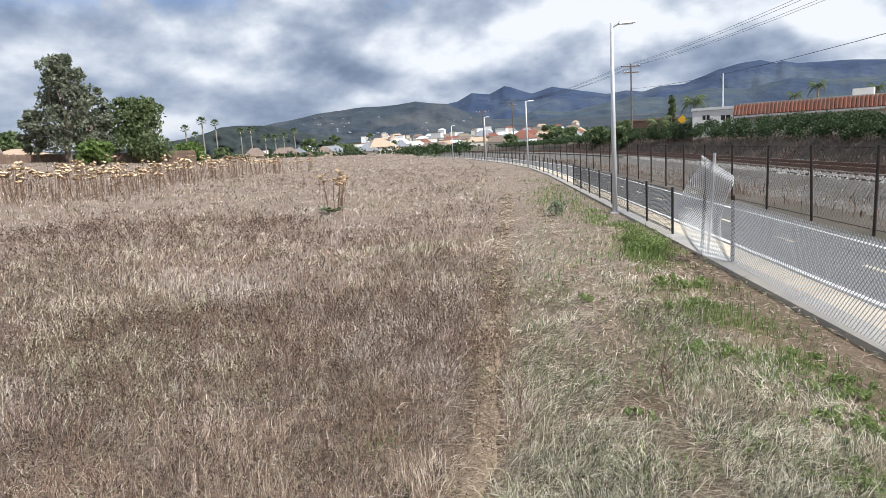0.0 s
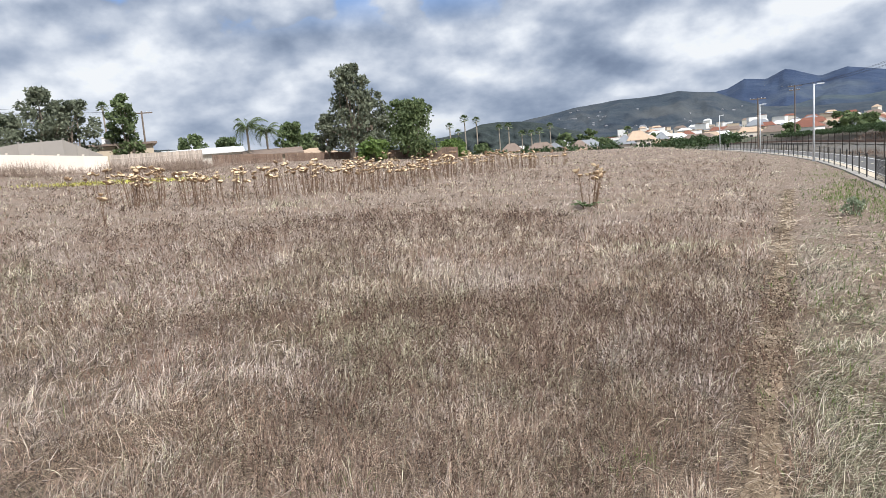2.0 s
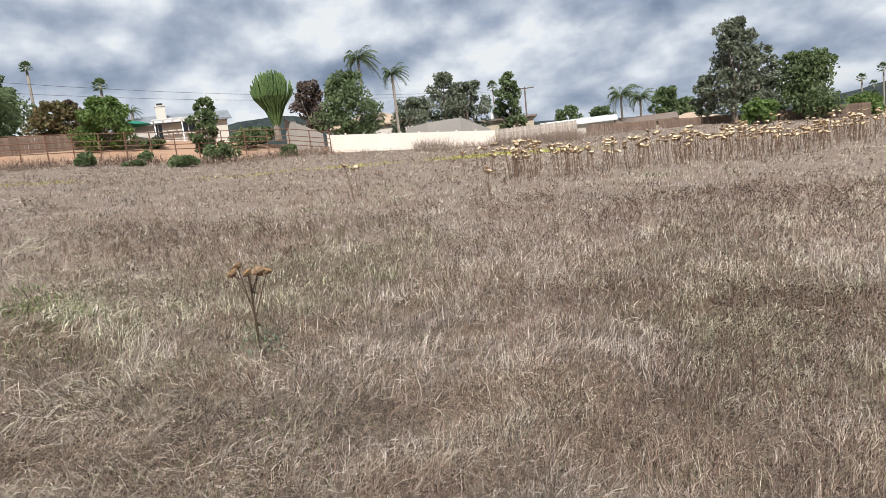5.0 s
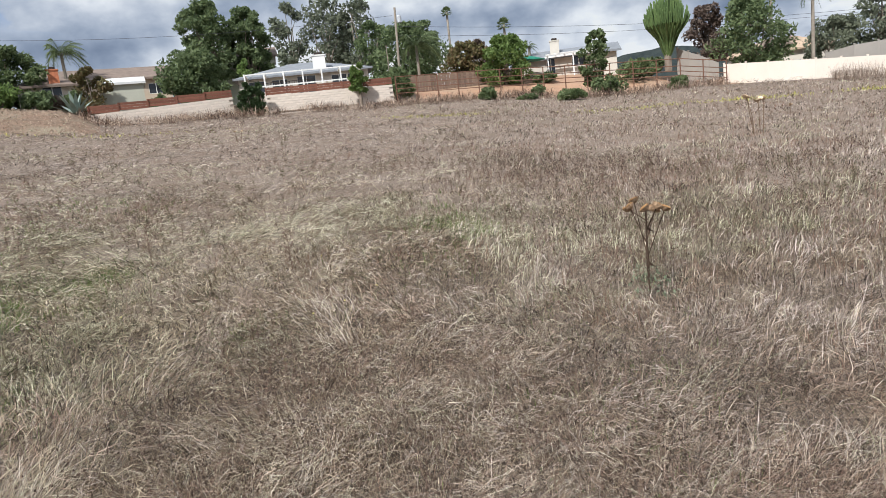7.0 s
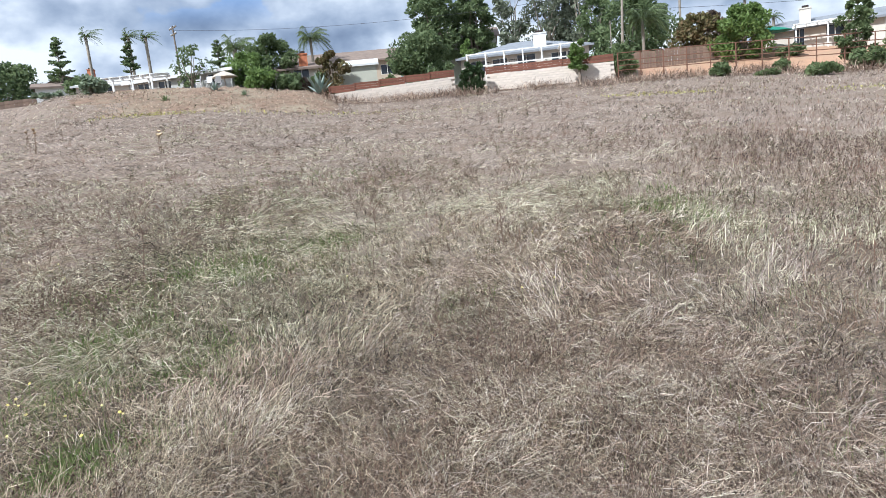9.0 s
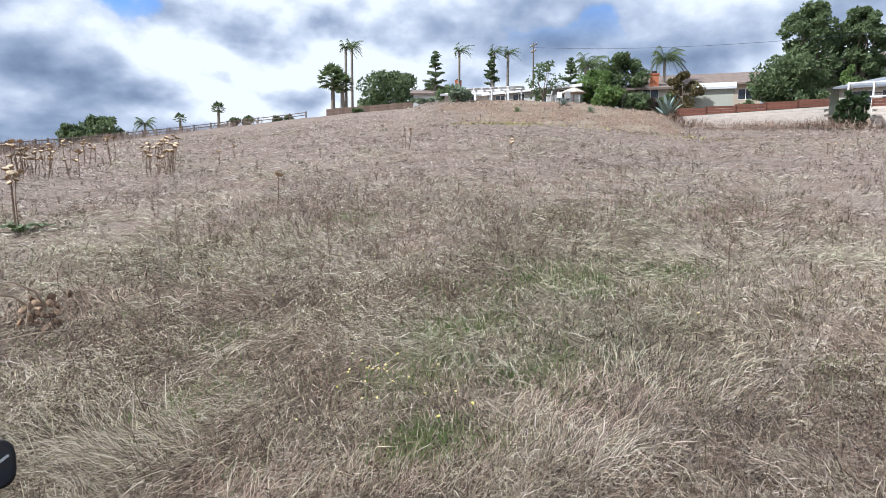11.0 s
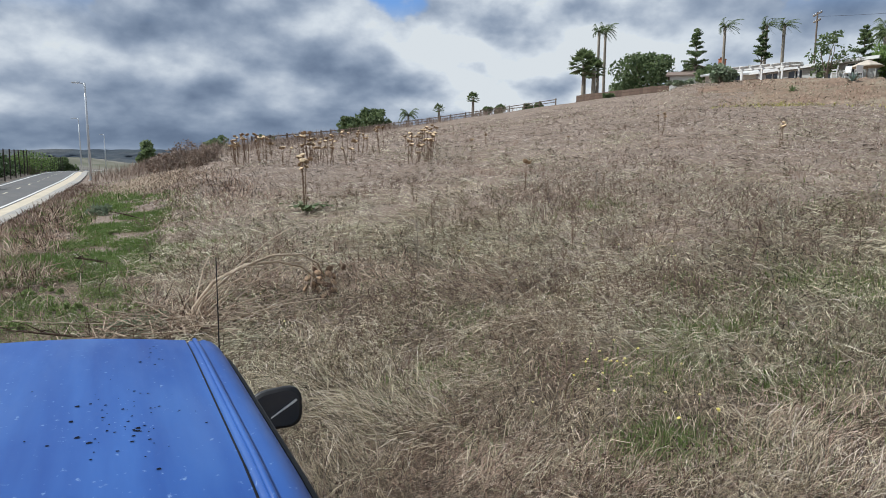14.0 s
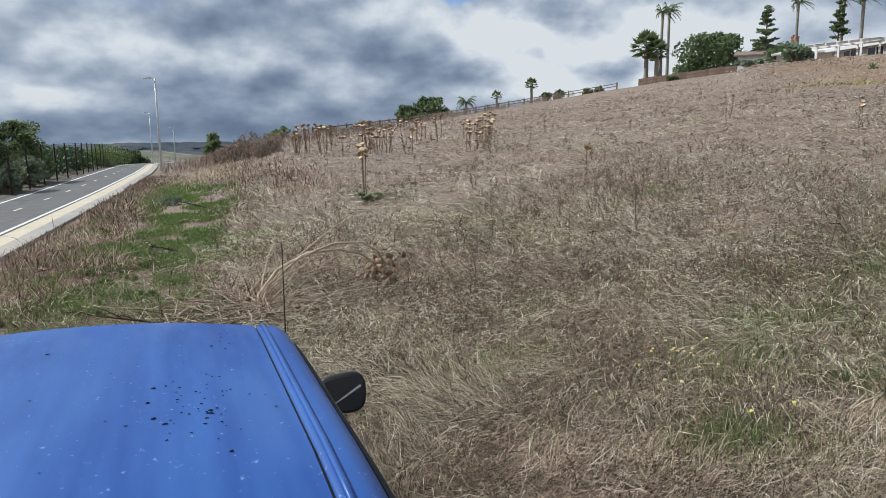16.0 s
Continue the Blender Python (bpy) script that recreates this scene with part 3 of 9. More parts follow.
# ---- ground sheet ----
M_valley = mat("valley_floor", (0.075, 0.085, 0.05), (0.15, 0.14, 0.10), 0.05, 0.95, c=(0.20, 0.18, 0.15), c_scale=0.012)


def build_ground():
    radii = np.concatenate([[0.0], np.arange(0.6, 12, 0.3), np.arange(12, 40, 0.8), np.arange(40, 100, 1.6), np.geomspace(102, 4900, 60)])
    ang = np.radians(np.arange(0, 360, 0.8))
    R, A = np.meshgrid(radii, ang, indexing="ij")
    X, Y = -R * np.sin(A), R * np.cos(A)
    Z = ground_z(X, Y)
    far = step01((R - 260) / 500)
    Z = Z * (1 - far) - 13.0 * far
    off = path_x(Y) - X
    Z[R < 100] += relief(X[R < 100], Y[R < 100])
    Z -= 0.05 * step01((2.4 - np.abs(-off - 2.2)) / 0.3)      # the path's bed
    n, m = len(radii), len(ang)
    verts = np.stack([X, Y, Z], -1).reshape(-1, 3)
    i, j = np.meshgrid(np.arange(n - 1), np.arange(m), indexing="ij")
    a, b = i * m + j, i * m + (j + 1) % m
    faces = np.stack([a, a + m, b + m, b], -1).reshape(-1, 4)
    me = raw_mesh("ground", verts, faces, M_soil)
    me.materials.append(M_earth)
    c = verts[faces].mean(1)
    r, az = np.hypot(c[:, 0], c[:, 1]), np.degrees(np.arctan2(-c[:, 0], c[:, 1]))
    edge = np.interp(np.clip(az, 0, 190), EDGE_A, EDGE_R)
    ragged = 3.0 * np.sin(r * 0.9) + 2.0 * np.sin(r * 0.37 + az)
    red = (az > 66) & (az < 135.5 + 0.6 * ragged) & (r > np.where(az > 117.5, 50.5 + 0.5 * ragged, edge - 1.0)) & (r < edge + 18)
    bare = (c[:, 0] > path_x(c[:, 1]) - 1.7 - 0.5 * np.sin(c[:, 1] * 1.3)) & (c[:, 0] < path_x(c[:, 1]) + 0.5) & (((c[:, 1] > 2) & (c[:, 1] < 17)) | ((c[:, 1] < -5) & (c[:, 1] > -36)))
    me.materials.append(M_valley)
    me.materials.append(M_bank)
    me.materials.append(M_tan)
    me.materials.append(M_ballast)
    me.materials.append(M_litter)
    me.materials.append(M_terracotta)
    # ground around the truck takes the darker mat, its colour holding the creases' shade
    damp_shade = (r < 13 + 4 * np.sin(az * 0.21) + 2 * np.sin(az * 0.77 + r)) & (c[:, 0] < path_x(c[:, 1]) - 1.5)
    d = c[:, 0] - path_x(c[:, 1])
    bank = (d > 3.9) & (d < 26) & (r < 170)
    town_side = (r > edge + 18) & ~((np.abs(-(path_x(c[:, 1]) - c[:, 0]) - 8) < 9) & (r < 160)) | (c[:, 1] < -66 + 0.6 * c[:, 0]) & (c[:, 0] > -6)
    me.polygons.foreach_set("material_index", np.where(red, np.where((az < 93) & (r > edge + 0.8), 7, 1), np.where(bare, np.where(c[:, 1] < 0, 1, 4), np.where((d > 6.4) & (d < 13.6) & (r < 190), 5, np.where(bank, 3, np.where(town_side, 2, np.where(damp_shade, 6, 0)))))).astype(np.int32))
    me.polygons.foreach_set("use_smooth", np.ones(len(faces), bool))
    return tagged(new("ground", me), "sloping dry field soil with red earth at its edges", "ground", kind="structure")


build_ground()

# ---- the path beside the railway ----
ribbon("curb", 0.12, 0.54, 0.035, M_concrete, -150, 150, 1.5, "grey concrete edge strip beside the cycle path", "kerb", 0.2)
ribbon("shoulder", 0.54, 1.06, 0.012, M_dg, -150, 150, 1.5, "pale compacted granite shoulder", "shoulder")
ribbon("path", 1.06, 3.85, 0.020, M_asphalt, -150, 150, 1.5, "dark asphalt cycle path with white edge lines", "path")
ribbon("edge_line_near", 1.12, 1.22, 0.026, M_line, -150, 150, 1.5, "worn white painted edge line", "line", 0.004)
ribbon("edge_line_far", 3.48, 3.58, 0.026, M_line, -150, 150, 1.5, "worn white painted edge line", "line", 0.004)
ribbon("gravel_bed", 8.9, 12.7, 0.50, M_ballast, -150, 190, 1.5, "grey stone ballast of the railway", "ballast", 0.5)


def build_dashes():
    s = Shape()
    for k in range(-28, 40):
        y0 = k * 3.6
        p = [beside(y0 + d, o) for d in (0, 0.9) for o in (2.30, 2.39)]
        z = [float(path_z(q[1])) + 0.027 for q in p]
        s.add([(q[0], q[1], h) for q, h in zip(p, z)], [(0, 1, 3, 2)])
    return tagged(part("centre_line", s, M_dash), "faded yellowish dashed centre line", "line", kind="structure")


build_dashes()


def build_track():
    track = thing("railway_track", "rusty steel rails on dark timber ties in grey ballast", "railway")
    for o in (10.05, 11.49):
        s = Shape()
        ys = np.arange(-140, 190, 2.0)
        pts = [beside(float(y), o) for y in ys]
        for w, h0, h1 in ((0.035, 0.58, 0.73), (0.07, 0.56, 0.585)):
            vs, fs = [], []
            for q, y in zip(pts, ys):
                z = float(path_z(y))
                vs += [(q[0] - w, q[1], z + h0), (q[0] - w, q[1], z + h1), (q[0] + w, q[1], z + h1), (q[0] + w, q[1], z + h0)]
            for i in range(len(ys) - 1):
                fs += [(4 * i + k, 4 * i + 4 + k, 4 * i + 4 + (k + 1) % 4, 4 * i + (k + 1) % 4) for k in range(4)]
            s.add(vs, fs)
        part("rail", s, M_rail, track)
    me = Shape().box((0, 0, 0), (2.5, 0.23, 0.16)).mesh("tie", M_tie)
    for k in range(150):
        y = -14 + k * 0.62
        x, yy, a = beside(y, 10.77)
        t = part("tie", me, None, track)
        t.matrix_basis = pose(x, yy, float(path_z(y)) + 0.50, 0, 0, a)


build_track()


def build_ballast_stones():
    g = np.random.default_rng(5)
    n = 9000
    y, o = g.uniform(-10, 60, n), g.uniform(7.2, 13.8, n)
    x = path_x(y) + o
    z = np.where((o > 8.2) & (o < 13.4), path_z(y) + 0.51, ground_z(x, y))
    base = np.array([(1, 0, -0.4), (-0.5, 0.87, -0.4), (-0.5, -0.87, -0.4), (0.2, 0.1, 0.8)])
    s = g.uniform(0.03, 0.075, (n, 1, 1))
    v = np.stack([x, y, z], -1)[:, None] + base[None] * s * g.uniform(0.7, 1.3, (n, 4, 3))
    i = np.arange(n)[:, None] * 4
    f = np.concatenate([i + (0, 1, 3), i + (1, 2, 3), i + (2, 0, 3)])
    tagged(new("ballast_stones", raw_mesh("ballast_stones", v.reshape(-1, 3), f, M_stone)), "loose grey crushed stones along the rails", "gravel", kind="stuff")


build_ballast_stones()


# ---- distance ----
# distance haze is put into the bluish base colours of these hills
M_hill = mat("haze_blue_chaparral", (0.018, 0.034, 0.078), (0.038, 0.06, 0.11), 0.006, 0.95, 14.0, 0.012, c=(0.06, 0.08, 0.112), c_scale=0.0022)
# its paler green stands for sunlit slopes, painted in with the haze
M_hillgreen = mat("sun_haze_chaparral", (0.036, 0.056, 0.078), (0.072, 0.09, 0.094), 0.008, 0.95, 10.0, 0.02, c=(0.03, 0.048, 0.085), c_scale=0.003)
M_hill2 = mat("haze_grey_chaparral", (0.018, 0.029, 0.046), (0.042, 0.056, 0.07), 0.014, 0.95, 6.0, 0.03, c=(0.066, 0.074, 0.08), c_scale=0.005)
M_hill3 = mat("dark_chaparral", (0.016, 0.024, 0.027), (0.04, 0.05, 0.046), 0.05, 0.95, 2.0, 0.12)


RIDGES = {}


def ridge(name, dist, crest, material, label, depth=900.0, foot=-25.0, rough=1.0):
    """A range of hills whose crest shows at the given (azimuth, elevation) pairs."""
    az = np.arange(crest[0][0], crest[-1][0], -0.2)
    xs = [-c[0] for c in crest]
    el = np.interp(-az, xs, [c[1] for c in crest])
    el = el + np.array([rough * (0.10 * noise.noise((a * 0.8, 0.5, 1.0)) + 0.05 * noise.noise((a * 2.4, 0.5, 3.0))) for a in az])
    rows = 22
    V = np.zeros((rows, len(az), 3))
    for k in range(rows):
        s = k / (rows - 1)
        for i, a in enumerate(az):
            gully = abs(noise.noise((a * 0.5 + 1.2 * s, s * 3.5, dist * 0.001))) + 0.5 * abs(noise.noise((a * 1.5 - 1.5 * s, s * 6, 7.0)))
            d = dist - depth * s + 60 * gully * math.sin(math.pi * s)
            top = EYE + dist * math.tan(radians(el[i]))
            h = foot + (top - foot) * (1 - s) ** 1.25 * (1 - 0.14 * gully * math.sin(math.pi * s))
            V[k, i] = (-d * math.sin(radians(a)), d * math.cos(radians(a)), h)
    RIDGES[name] = V
    m = len(az)
    i, j = np.meshgrid(np.arange(rows - 1), np.arange(m - 1), indexing="ij")
    a = i * m + j
    F = np.stack([a, a + 1, a + m + 1, a + m], -1).reshape(-1, 4)
    me = raw_mesh(name, V.reshape(-1, 3), F, material)
    me.polygons.foreach_set("use_smooth", np.ones(len(F), bool))
    return tagged(new(name, me), label, "hills", kind="structure")


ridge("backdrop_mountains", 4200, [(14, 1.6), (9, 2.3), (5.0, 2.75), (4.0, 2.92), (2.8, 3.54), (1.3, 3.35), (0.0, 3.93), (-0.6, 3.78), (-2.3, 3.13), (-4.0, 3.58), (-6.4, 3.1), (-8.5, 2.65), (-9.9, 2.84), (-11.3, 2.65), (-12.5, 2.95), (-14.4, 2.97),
      (-16.9, 3.83), (-18.5, 4.18), (-19.9, 4.26), (-21.0, 3.92), (-21.4, 4.05), (-22.4, 3.78), (-25.6, 3.68), (-28, 3.44), (-34, 3.2), (-44, 2.4)], M_hill, "mountains coloured blue for haze, under low clouds", 1700, rough=0.25)
ridge("backdrop_foothills", 3000, [(1, 0.9), (-2.5, 1.7), (-5, 1.45), (-8, 1.9), (-10.5, 2.35), (-13, 2.0), (-16, 2.5), (-19, 2.2), (-22, 2.75), (-25, 2.4), (-30, 2.2), (-40, 1.6)], M_hillgreen, "foothills coloured grey green for haze and sunlight", 1100, -20, 0.7)
ridge("backdrop_hillside", 2300, [(25, 0.9), (20, 1.95), (17.9, 2.24), (16.0, 2.6), (12.2, 2.95), (10.8, 2.9), (9.3, 2.97), (7.6, 3.15), (6.4, 2.93), (5.0, 2.78), (3.1, 1.95), (1.2, 1.3), (-1.5, 1.0), (-10, 0.9), (-20, 0.8)], M_hill2, "hillside coloured grey for haze, scattered with houses", 900, -20, 0.4)
ridge("backdrop_low_hill", 900, [(31, 0.6), (27, 1.15), (25.2, 1.46), (23.8, 1.9), (22.5, 1.99), (21.1, 1.96), (19.8, 1.8), (18.4, 1.53), (17.1, 1.07), (15, 0.5)], M_hill3, "low dark wooded hill", 200, -14, 0.35)
ridge("backdrop_far_ridge", 1500, [(82, 3.2), (76, 4.6), (72, 4.9), (66, 3.9), (60, 3.0), (52, 2.1), (46, 1.5), (38, 0.9), (30, 0.6)], M_hill3, "dark distant ridge behind the houses", 300, -10, 0.8)
ridge("backdrop_far_plain", 1800, [(-165, 0.3), (-172, 0.45), (-178, 0.5), (-186, 0.4), (-200, 0.3)], M_hill2, "low hills coloured for haze far along the railway", 300, -16, 0.6)


# ---- trees ----
def limb(s, a, b, r0, r1, bend, g, sides=5):
    a, b = Vector(a), Vector(b)
    k = Vector(g.normal(size=3)) * bend * (b - a).length
    pts = [a.lerp(b, t) + k * math.sin(math.pi * t) * 0.5 for t in (0, 0.33, 0.66, 1)]
    s.tube(pts, [r0, r0 * 0.7 + r1 * 0.3, r0 * 0.35 + r1 * 0.65, r1], sides)


def tree(az, d, top, radius, leaf, label, seed, name="tree", trunk=0.35, per=70, clumps=26, size=None, lean=0.0, sink=0.3, squash=1.0, droop=0.0, bark=None, category="tree"):
    """A broadleaved tree: tapered trunk, limbs and an uneven crown of leaves. top: height above the eye's datum."""
    g = np.random.default_rng(seed)
    x, y = polar(az, d)
    z = float(ground_z(x, y)) - sink
    h = max(top - z, 1.0)
    t = thing(name, label, category, (x, y, z))
    low = h * trunk
    size = size or max(0.08, 0.0027 * d)
    clumps = int(clumps * 1.7)
    per = int(per * 1.4)
    cs, rs = [], []
    limbs = Shape()
    lx, ly = lean * h, 0.0
    limb(limbs, (0, 0, 0), (lx * 0.5, 0, low), h * 0.028 + 0.05, h * 0.02 + 0.03, 0.03, g, 7)
    for k in range(clumps):
        a = g.uniform(0, 2 * math.pi)
        u = (k + 0.5) / clumps
        zz = low * 0.85 + (h - low * 0.85) * u
        wide = radius * math.sqrt(max(0.0, 1 - (2 * u - 0.85) ** 2 / 1.45)) * squash
        q = g.uniform(0.25, 0.95)
        c = (lx * (0.5 + 0.5 * u) + wide * q * math.cos(a), wide * q * math.sin(a), zz)
        r = radius * g.uniform(0.22, 0.42) * (1.0 if u < 0.75 else 0.75)
        c = (c[0], c[1], min(c[2], h - r * 0.7))
        cs.append(c)
        rs.append(r)
        if k % 3 == 0:
            limb(limbs, (lx * 0.5, 0, low * g.uniform(0.75, 1.0)), c, h * 0.011 + 0.02, 0.015, 0.12, g)
    part("trunk", limbs, bark or M_bark, t)
    v, f = leaf_cloud(cs, rs, per, size, 0.8, seed, droop)
    part("crown", raw_mesh("crown", v, f, leaf), None, t)
    return t


def bush(az, d, height, radius, leaf, label, seed, name="bush", per=80, clumps=12, size=None, at=None, category="shrub"):
    g = np.random.default_rng(seed)
    x, y = at or polar(az, d)
    z = float(ground_z(x, y))
    t = thing(name, label, category, (x, y, z))
    stems = Shape()
    cs, rs = [], []
    for k in range(clumps):
        a, q = g.uniform(0, 6.283), math.sqrt(g.uniform(0, 1))
        c = (radius * 0.7 * q * math.cos(a), radius * 0.7 * q * math.sin(a), height * g.uniform(0.22, 0.78) * (1.1 - 0.4 * q))
        cs.append(c)
        rs.append(min(radius, height) * g.uniform(0.25, 0.42))
        limb(stems, (c[0] * 0.15, c[1] * 0.15, -0.05), c, 0.02 + 0.01 * height, 0.008, 0.1, g, 4)
    if height > 0.5:
        part("woody_base", stems, M_bark, t)
    v, f = leaf_cloud(cs, rs, per, size or max(0.06, 0.0032 * math.hypot(x, y)), 0.85, seed)
    v[:, 2] = np.maximum(v[:, 2], 0.02)
    part("foliage", raw_mesh("foliage", v, f, leaf), None, t)
    return t


def frond(s, base, a, length, rise, droop, width, leaflets, g, wind=0.0):
    """One palm leaf: a drooping rib with leaflets on both sides."""
    d = Vector((math.cos(a), math.sin(a), 0))
    side = Vector((-d.y, d.x, 0))
    pts = []
    for i in range(7):
        t = i / 6
        pts.append(Vector(base) + d * length * (t - 0.18 * t * t) + Vector((0.1 * wind * t * t * length, wind * t * t * length, length * (rise * t - droop * t * t))))
    s.tube(pts, [0.035, 0.03, 0.026, 0.02, 0.016, 0.012, 0.006], 3)
    for i in range(leaflets):
        t = 0.15 + 0.85 * i / leaflets
        k = min(5, int(t * 6))
        p = pts[k].lerp(pts[k + 1], t * 6 - k)
        ln = width * (0.5 + 0.7 * math.sin(math.pi * min(1, t * 0.9 + 0.1))) * g.uniform(0.8, 1.15)
        for sgn in (-1, 1):
            tip = p + side * sgn * ln * 0.8 + d * ln * 0.45 + Vector((0, 0, -ln * (0.35 + 0.3 * g.random())))
            w = d * (length / leaflets * 0.42)
            s.add([p - w, p + w, tip], [(0, 1, 2)])


def palm(az, d, top, crown, label, seed, fronds=22, kind="feather", girth=0.17, lean=0.0, name="palm_tree", wind=0.0, skirt=False):
    g = np.random.default_rng(seed)
    x, y = polar(az, d)
    z = float(ground_z(x, y)) - 0.2
    h = top - crown * 0.62 - z
    t = thing(name, label, "palm", (x, y, z))
    s = Shape()
    pts = [(lean * h * k * k, 0, h * k) for k in (0, 0.2, 0.4, 0.6, 0.8, 1.0)]
    s.tube(pts, [girth * 1.5, girth * 1.1, girth, girth * 0.95, girth * 0.9, girth * 0.95], 8)
    part("trunk", s, M_palmbark, t, smooth=True)
    c = Shape()
    for k in range(fronds):
        a = k * 2.39996 + g.uniform(-0.2, 0.2)
        u = k / fronds
        if kind == "feather":
            c = c if d > 130 else Shape()
            frond(c, pts[-1], a, crown * g.uniform(0.9, 1.15), 1.45 - 1.35 * u, 0.95 + 0.25 * u, crown * 0.30, 22, g, 0.25 + 0.6 * wind)
            if d <= 130:
                part("frond", c, M_palm, t)
        else:
            el = 1.35 - 2.0 * u
            base = Vector(pts[-1])
            dd = Vector((math.cos(a) * math.cos(el), math.sin(a) * math.cos(el), math.sin(el)))
            hub = base + dd * crown * 0.5
            c = c if d > 130 else Shape()
            c.tube([base, hub], [0.03, 0.02], 3)
            sd = dd.cross(Vector((0, 0, 1))).normalized() if abs(dd.z) < 0.98 else Vector((1, 0, 0))
            up = sd.cross(dd)
            for q in range(9):
                b = -1.25 + 2.5 * q / 8
                tip = hub + (dd * math.cos(b) + sd * math.sin(b)) * crown * 0.5 - Vector((0, 0, crown * 0.10 * abs(b)))
                w = (sd * math.cos(b) - dd * math.sin(b)) * crown * 0.075
                mid = hub.lerp(tip, 0.55)
                c.add([hub, mid - w + up * 0.03, tip, mid + w - up * 0.03], [(0, 1, 2), (0, 2, 3)])
            if d <= 130:
                part("frond", c, M_palm, t)
    if d > 130:
        part("crown", c, M_palm, t)
    return t


def conifer(az, d, top, radius, label, seed, leaf=None, name="conifer", tiers=9):
    g = np.random.default_rng(seed)
    x, y = polar(az, d)
    z = float(ground_z(x, y)) - 0.2
    h = top - z
    t = thing(name, label, "tree", (x, y, z))
    s = Shape().tube([(0, 0, 0), (0, 0, h * 0.5), (0, 0, h)], [h * 0.02 + 0.05, h * 0.012 + 0.03, 0.02], 6)
    cs, rs = [], []
    for k in range(tiers):
        u = k / (tiers - 1)
        for q in range(5):
            a = q * 1.257 + k * 0.7 + g.uniform(-0.3, 0.3)
            ln = radius * (1.05 - 0.85 * u) * g.uniform(0.6, 1.1)
            c = (ln * math.cos(a), ln * math.sin(a), h * (0.28 + 0.7 * u + g.normal(0, 0.035)))
            limb(s, (0, 0, h * (0.25 + 0.7 * u)), c, 0.05, 0.015, 0.05, g, 4)
            for w in (0.4, 0.7, 1.0):
                cs.append((c[0] * w, c[1] * w, c[2] - 0.03 * h * (1 - w)))
                rs.append(radius * g.uniform(0.12, 0.22))
    part("trunk", s, M_bark, t)
    v, f = leaf_cloud(cs, rs, 24, max(0.10, 0.0018 * d), 0.3, seed, 0.3)
    part("crown", raw_mesh("crown", v, f, leaf or M_leaf), None, t)


# ---- dry thistles ----
def thistle_head(s_body, s_fluff, p, r, g, tilt):
    d = Vector((g.normal() * tilt, g.normal() * tilt, 1)).normalized()
    m = d.to_track_quat("Z", "Y").to_matrix().to_4x4()
    rings = [(0.22, -0.72), (0.78, -0.42), (1.0, -0.08), (1.16, 0.16), (0.8, 0.14)]
    n = 14
    pts = [Vector(p) + m @ Vector((r * q * f * math.cos(6.2832 * k / n), r * q * f * math.sin(6.2832 * k / n), r * z + (r * 0.12 if i == 3 and k % 2 else 0)))
           for i, (q, z) in enumerate(rings) for k in range(n) for f in ((1.2 if k % 2 and i in (2, 3) else 1.0),)]
    fs = [(i * n + k, i * n + (k + 1) % n, (i + 1) * n + (k + 1) % n, (i + 1) * n + k) for i in range(len(rings) - 1) for k in range(n)]
    s_body.add(pts, fs + [tuple(range(n - 1, -1, -1)), tuple((len(rings) - 1) * n + k for k in range(n))])
    s_fluff.lathe([(r * 0.9, r * 0.08), (r * 1.16, r * 0.30), (r * 0.92, r * 0.52), (r * 0.3, r * 0.6)], 9, p, m)


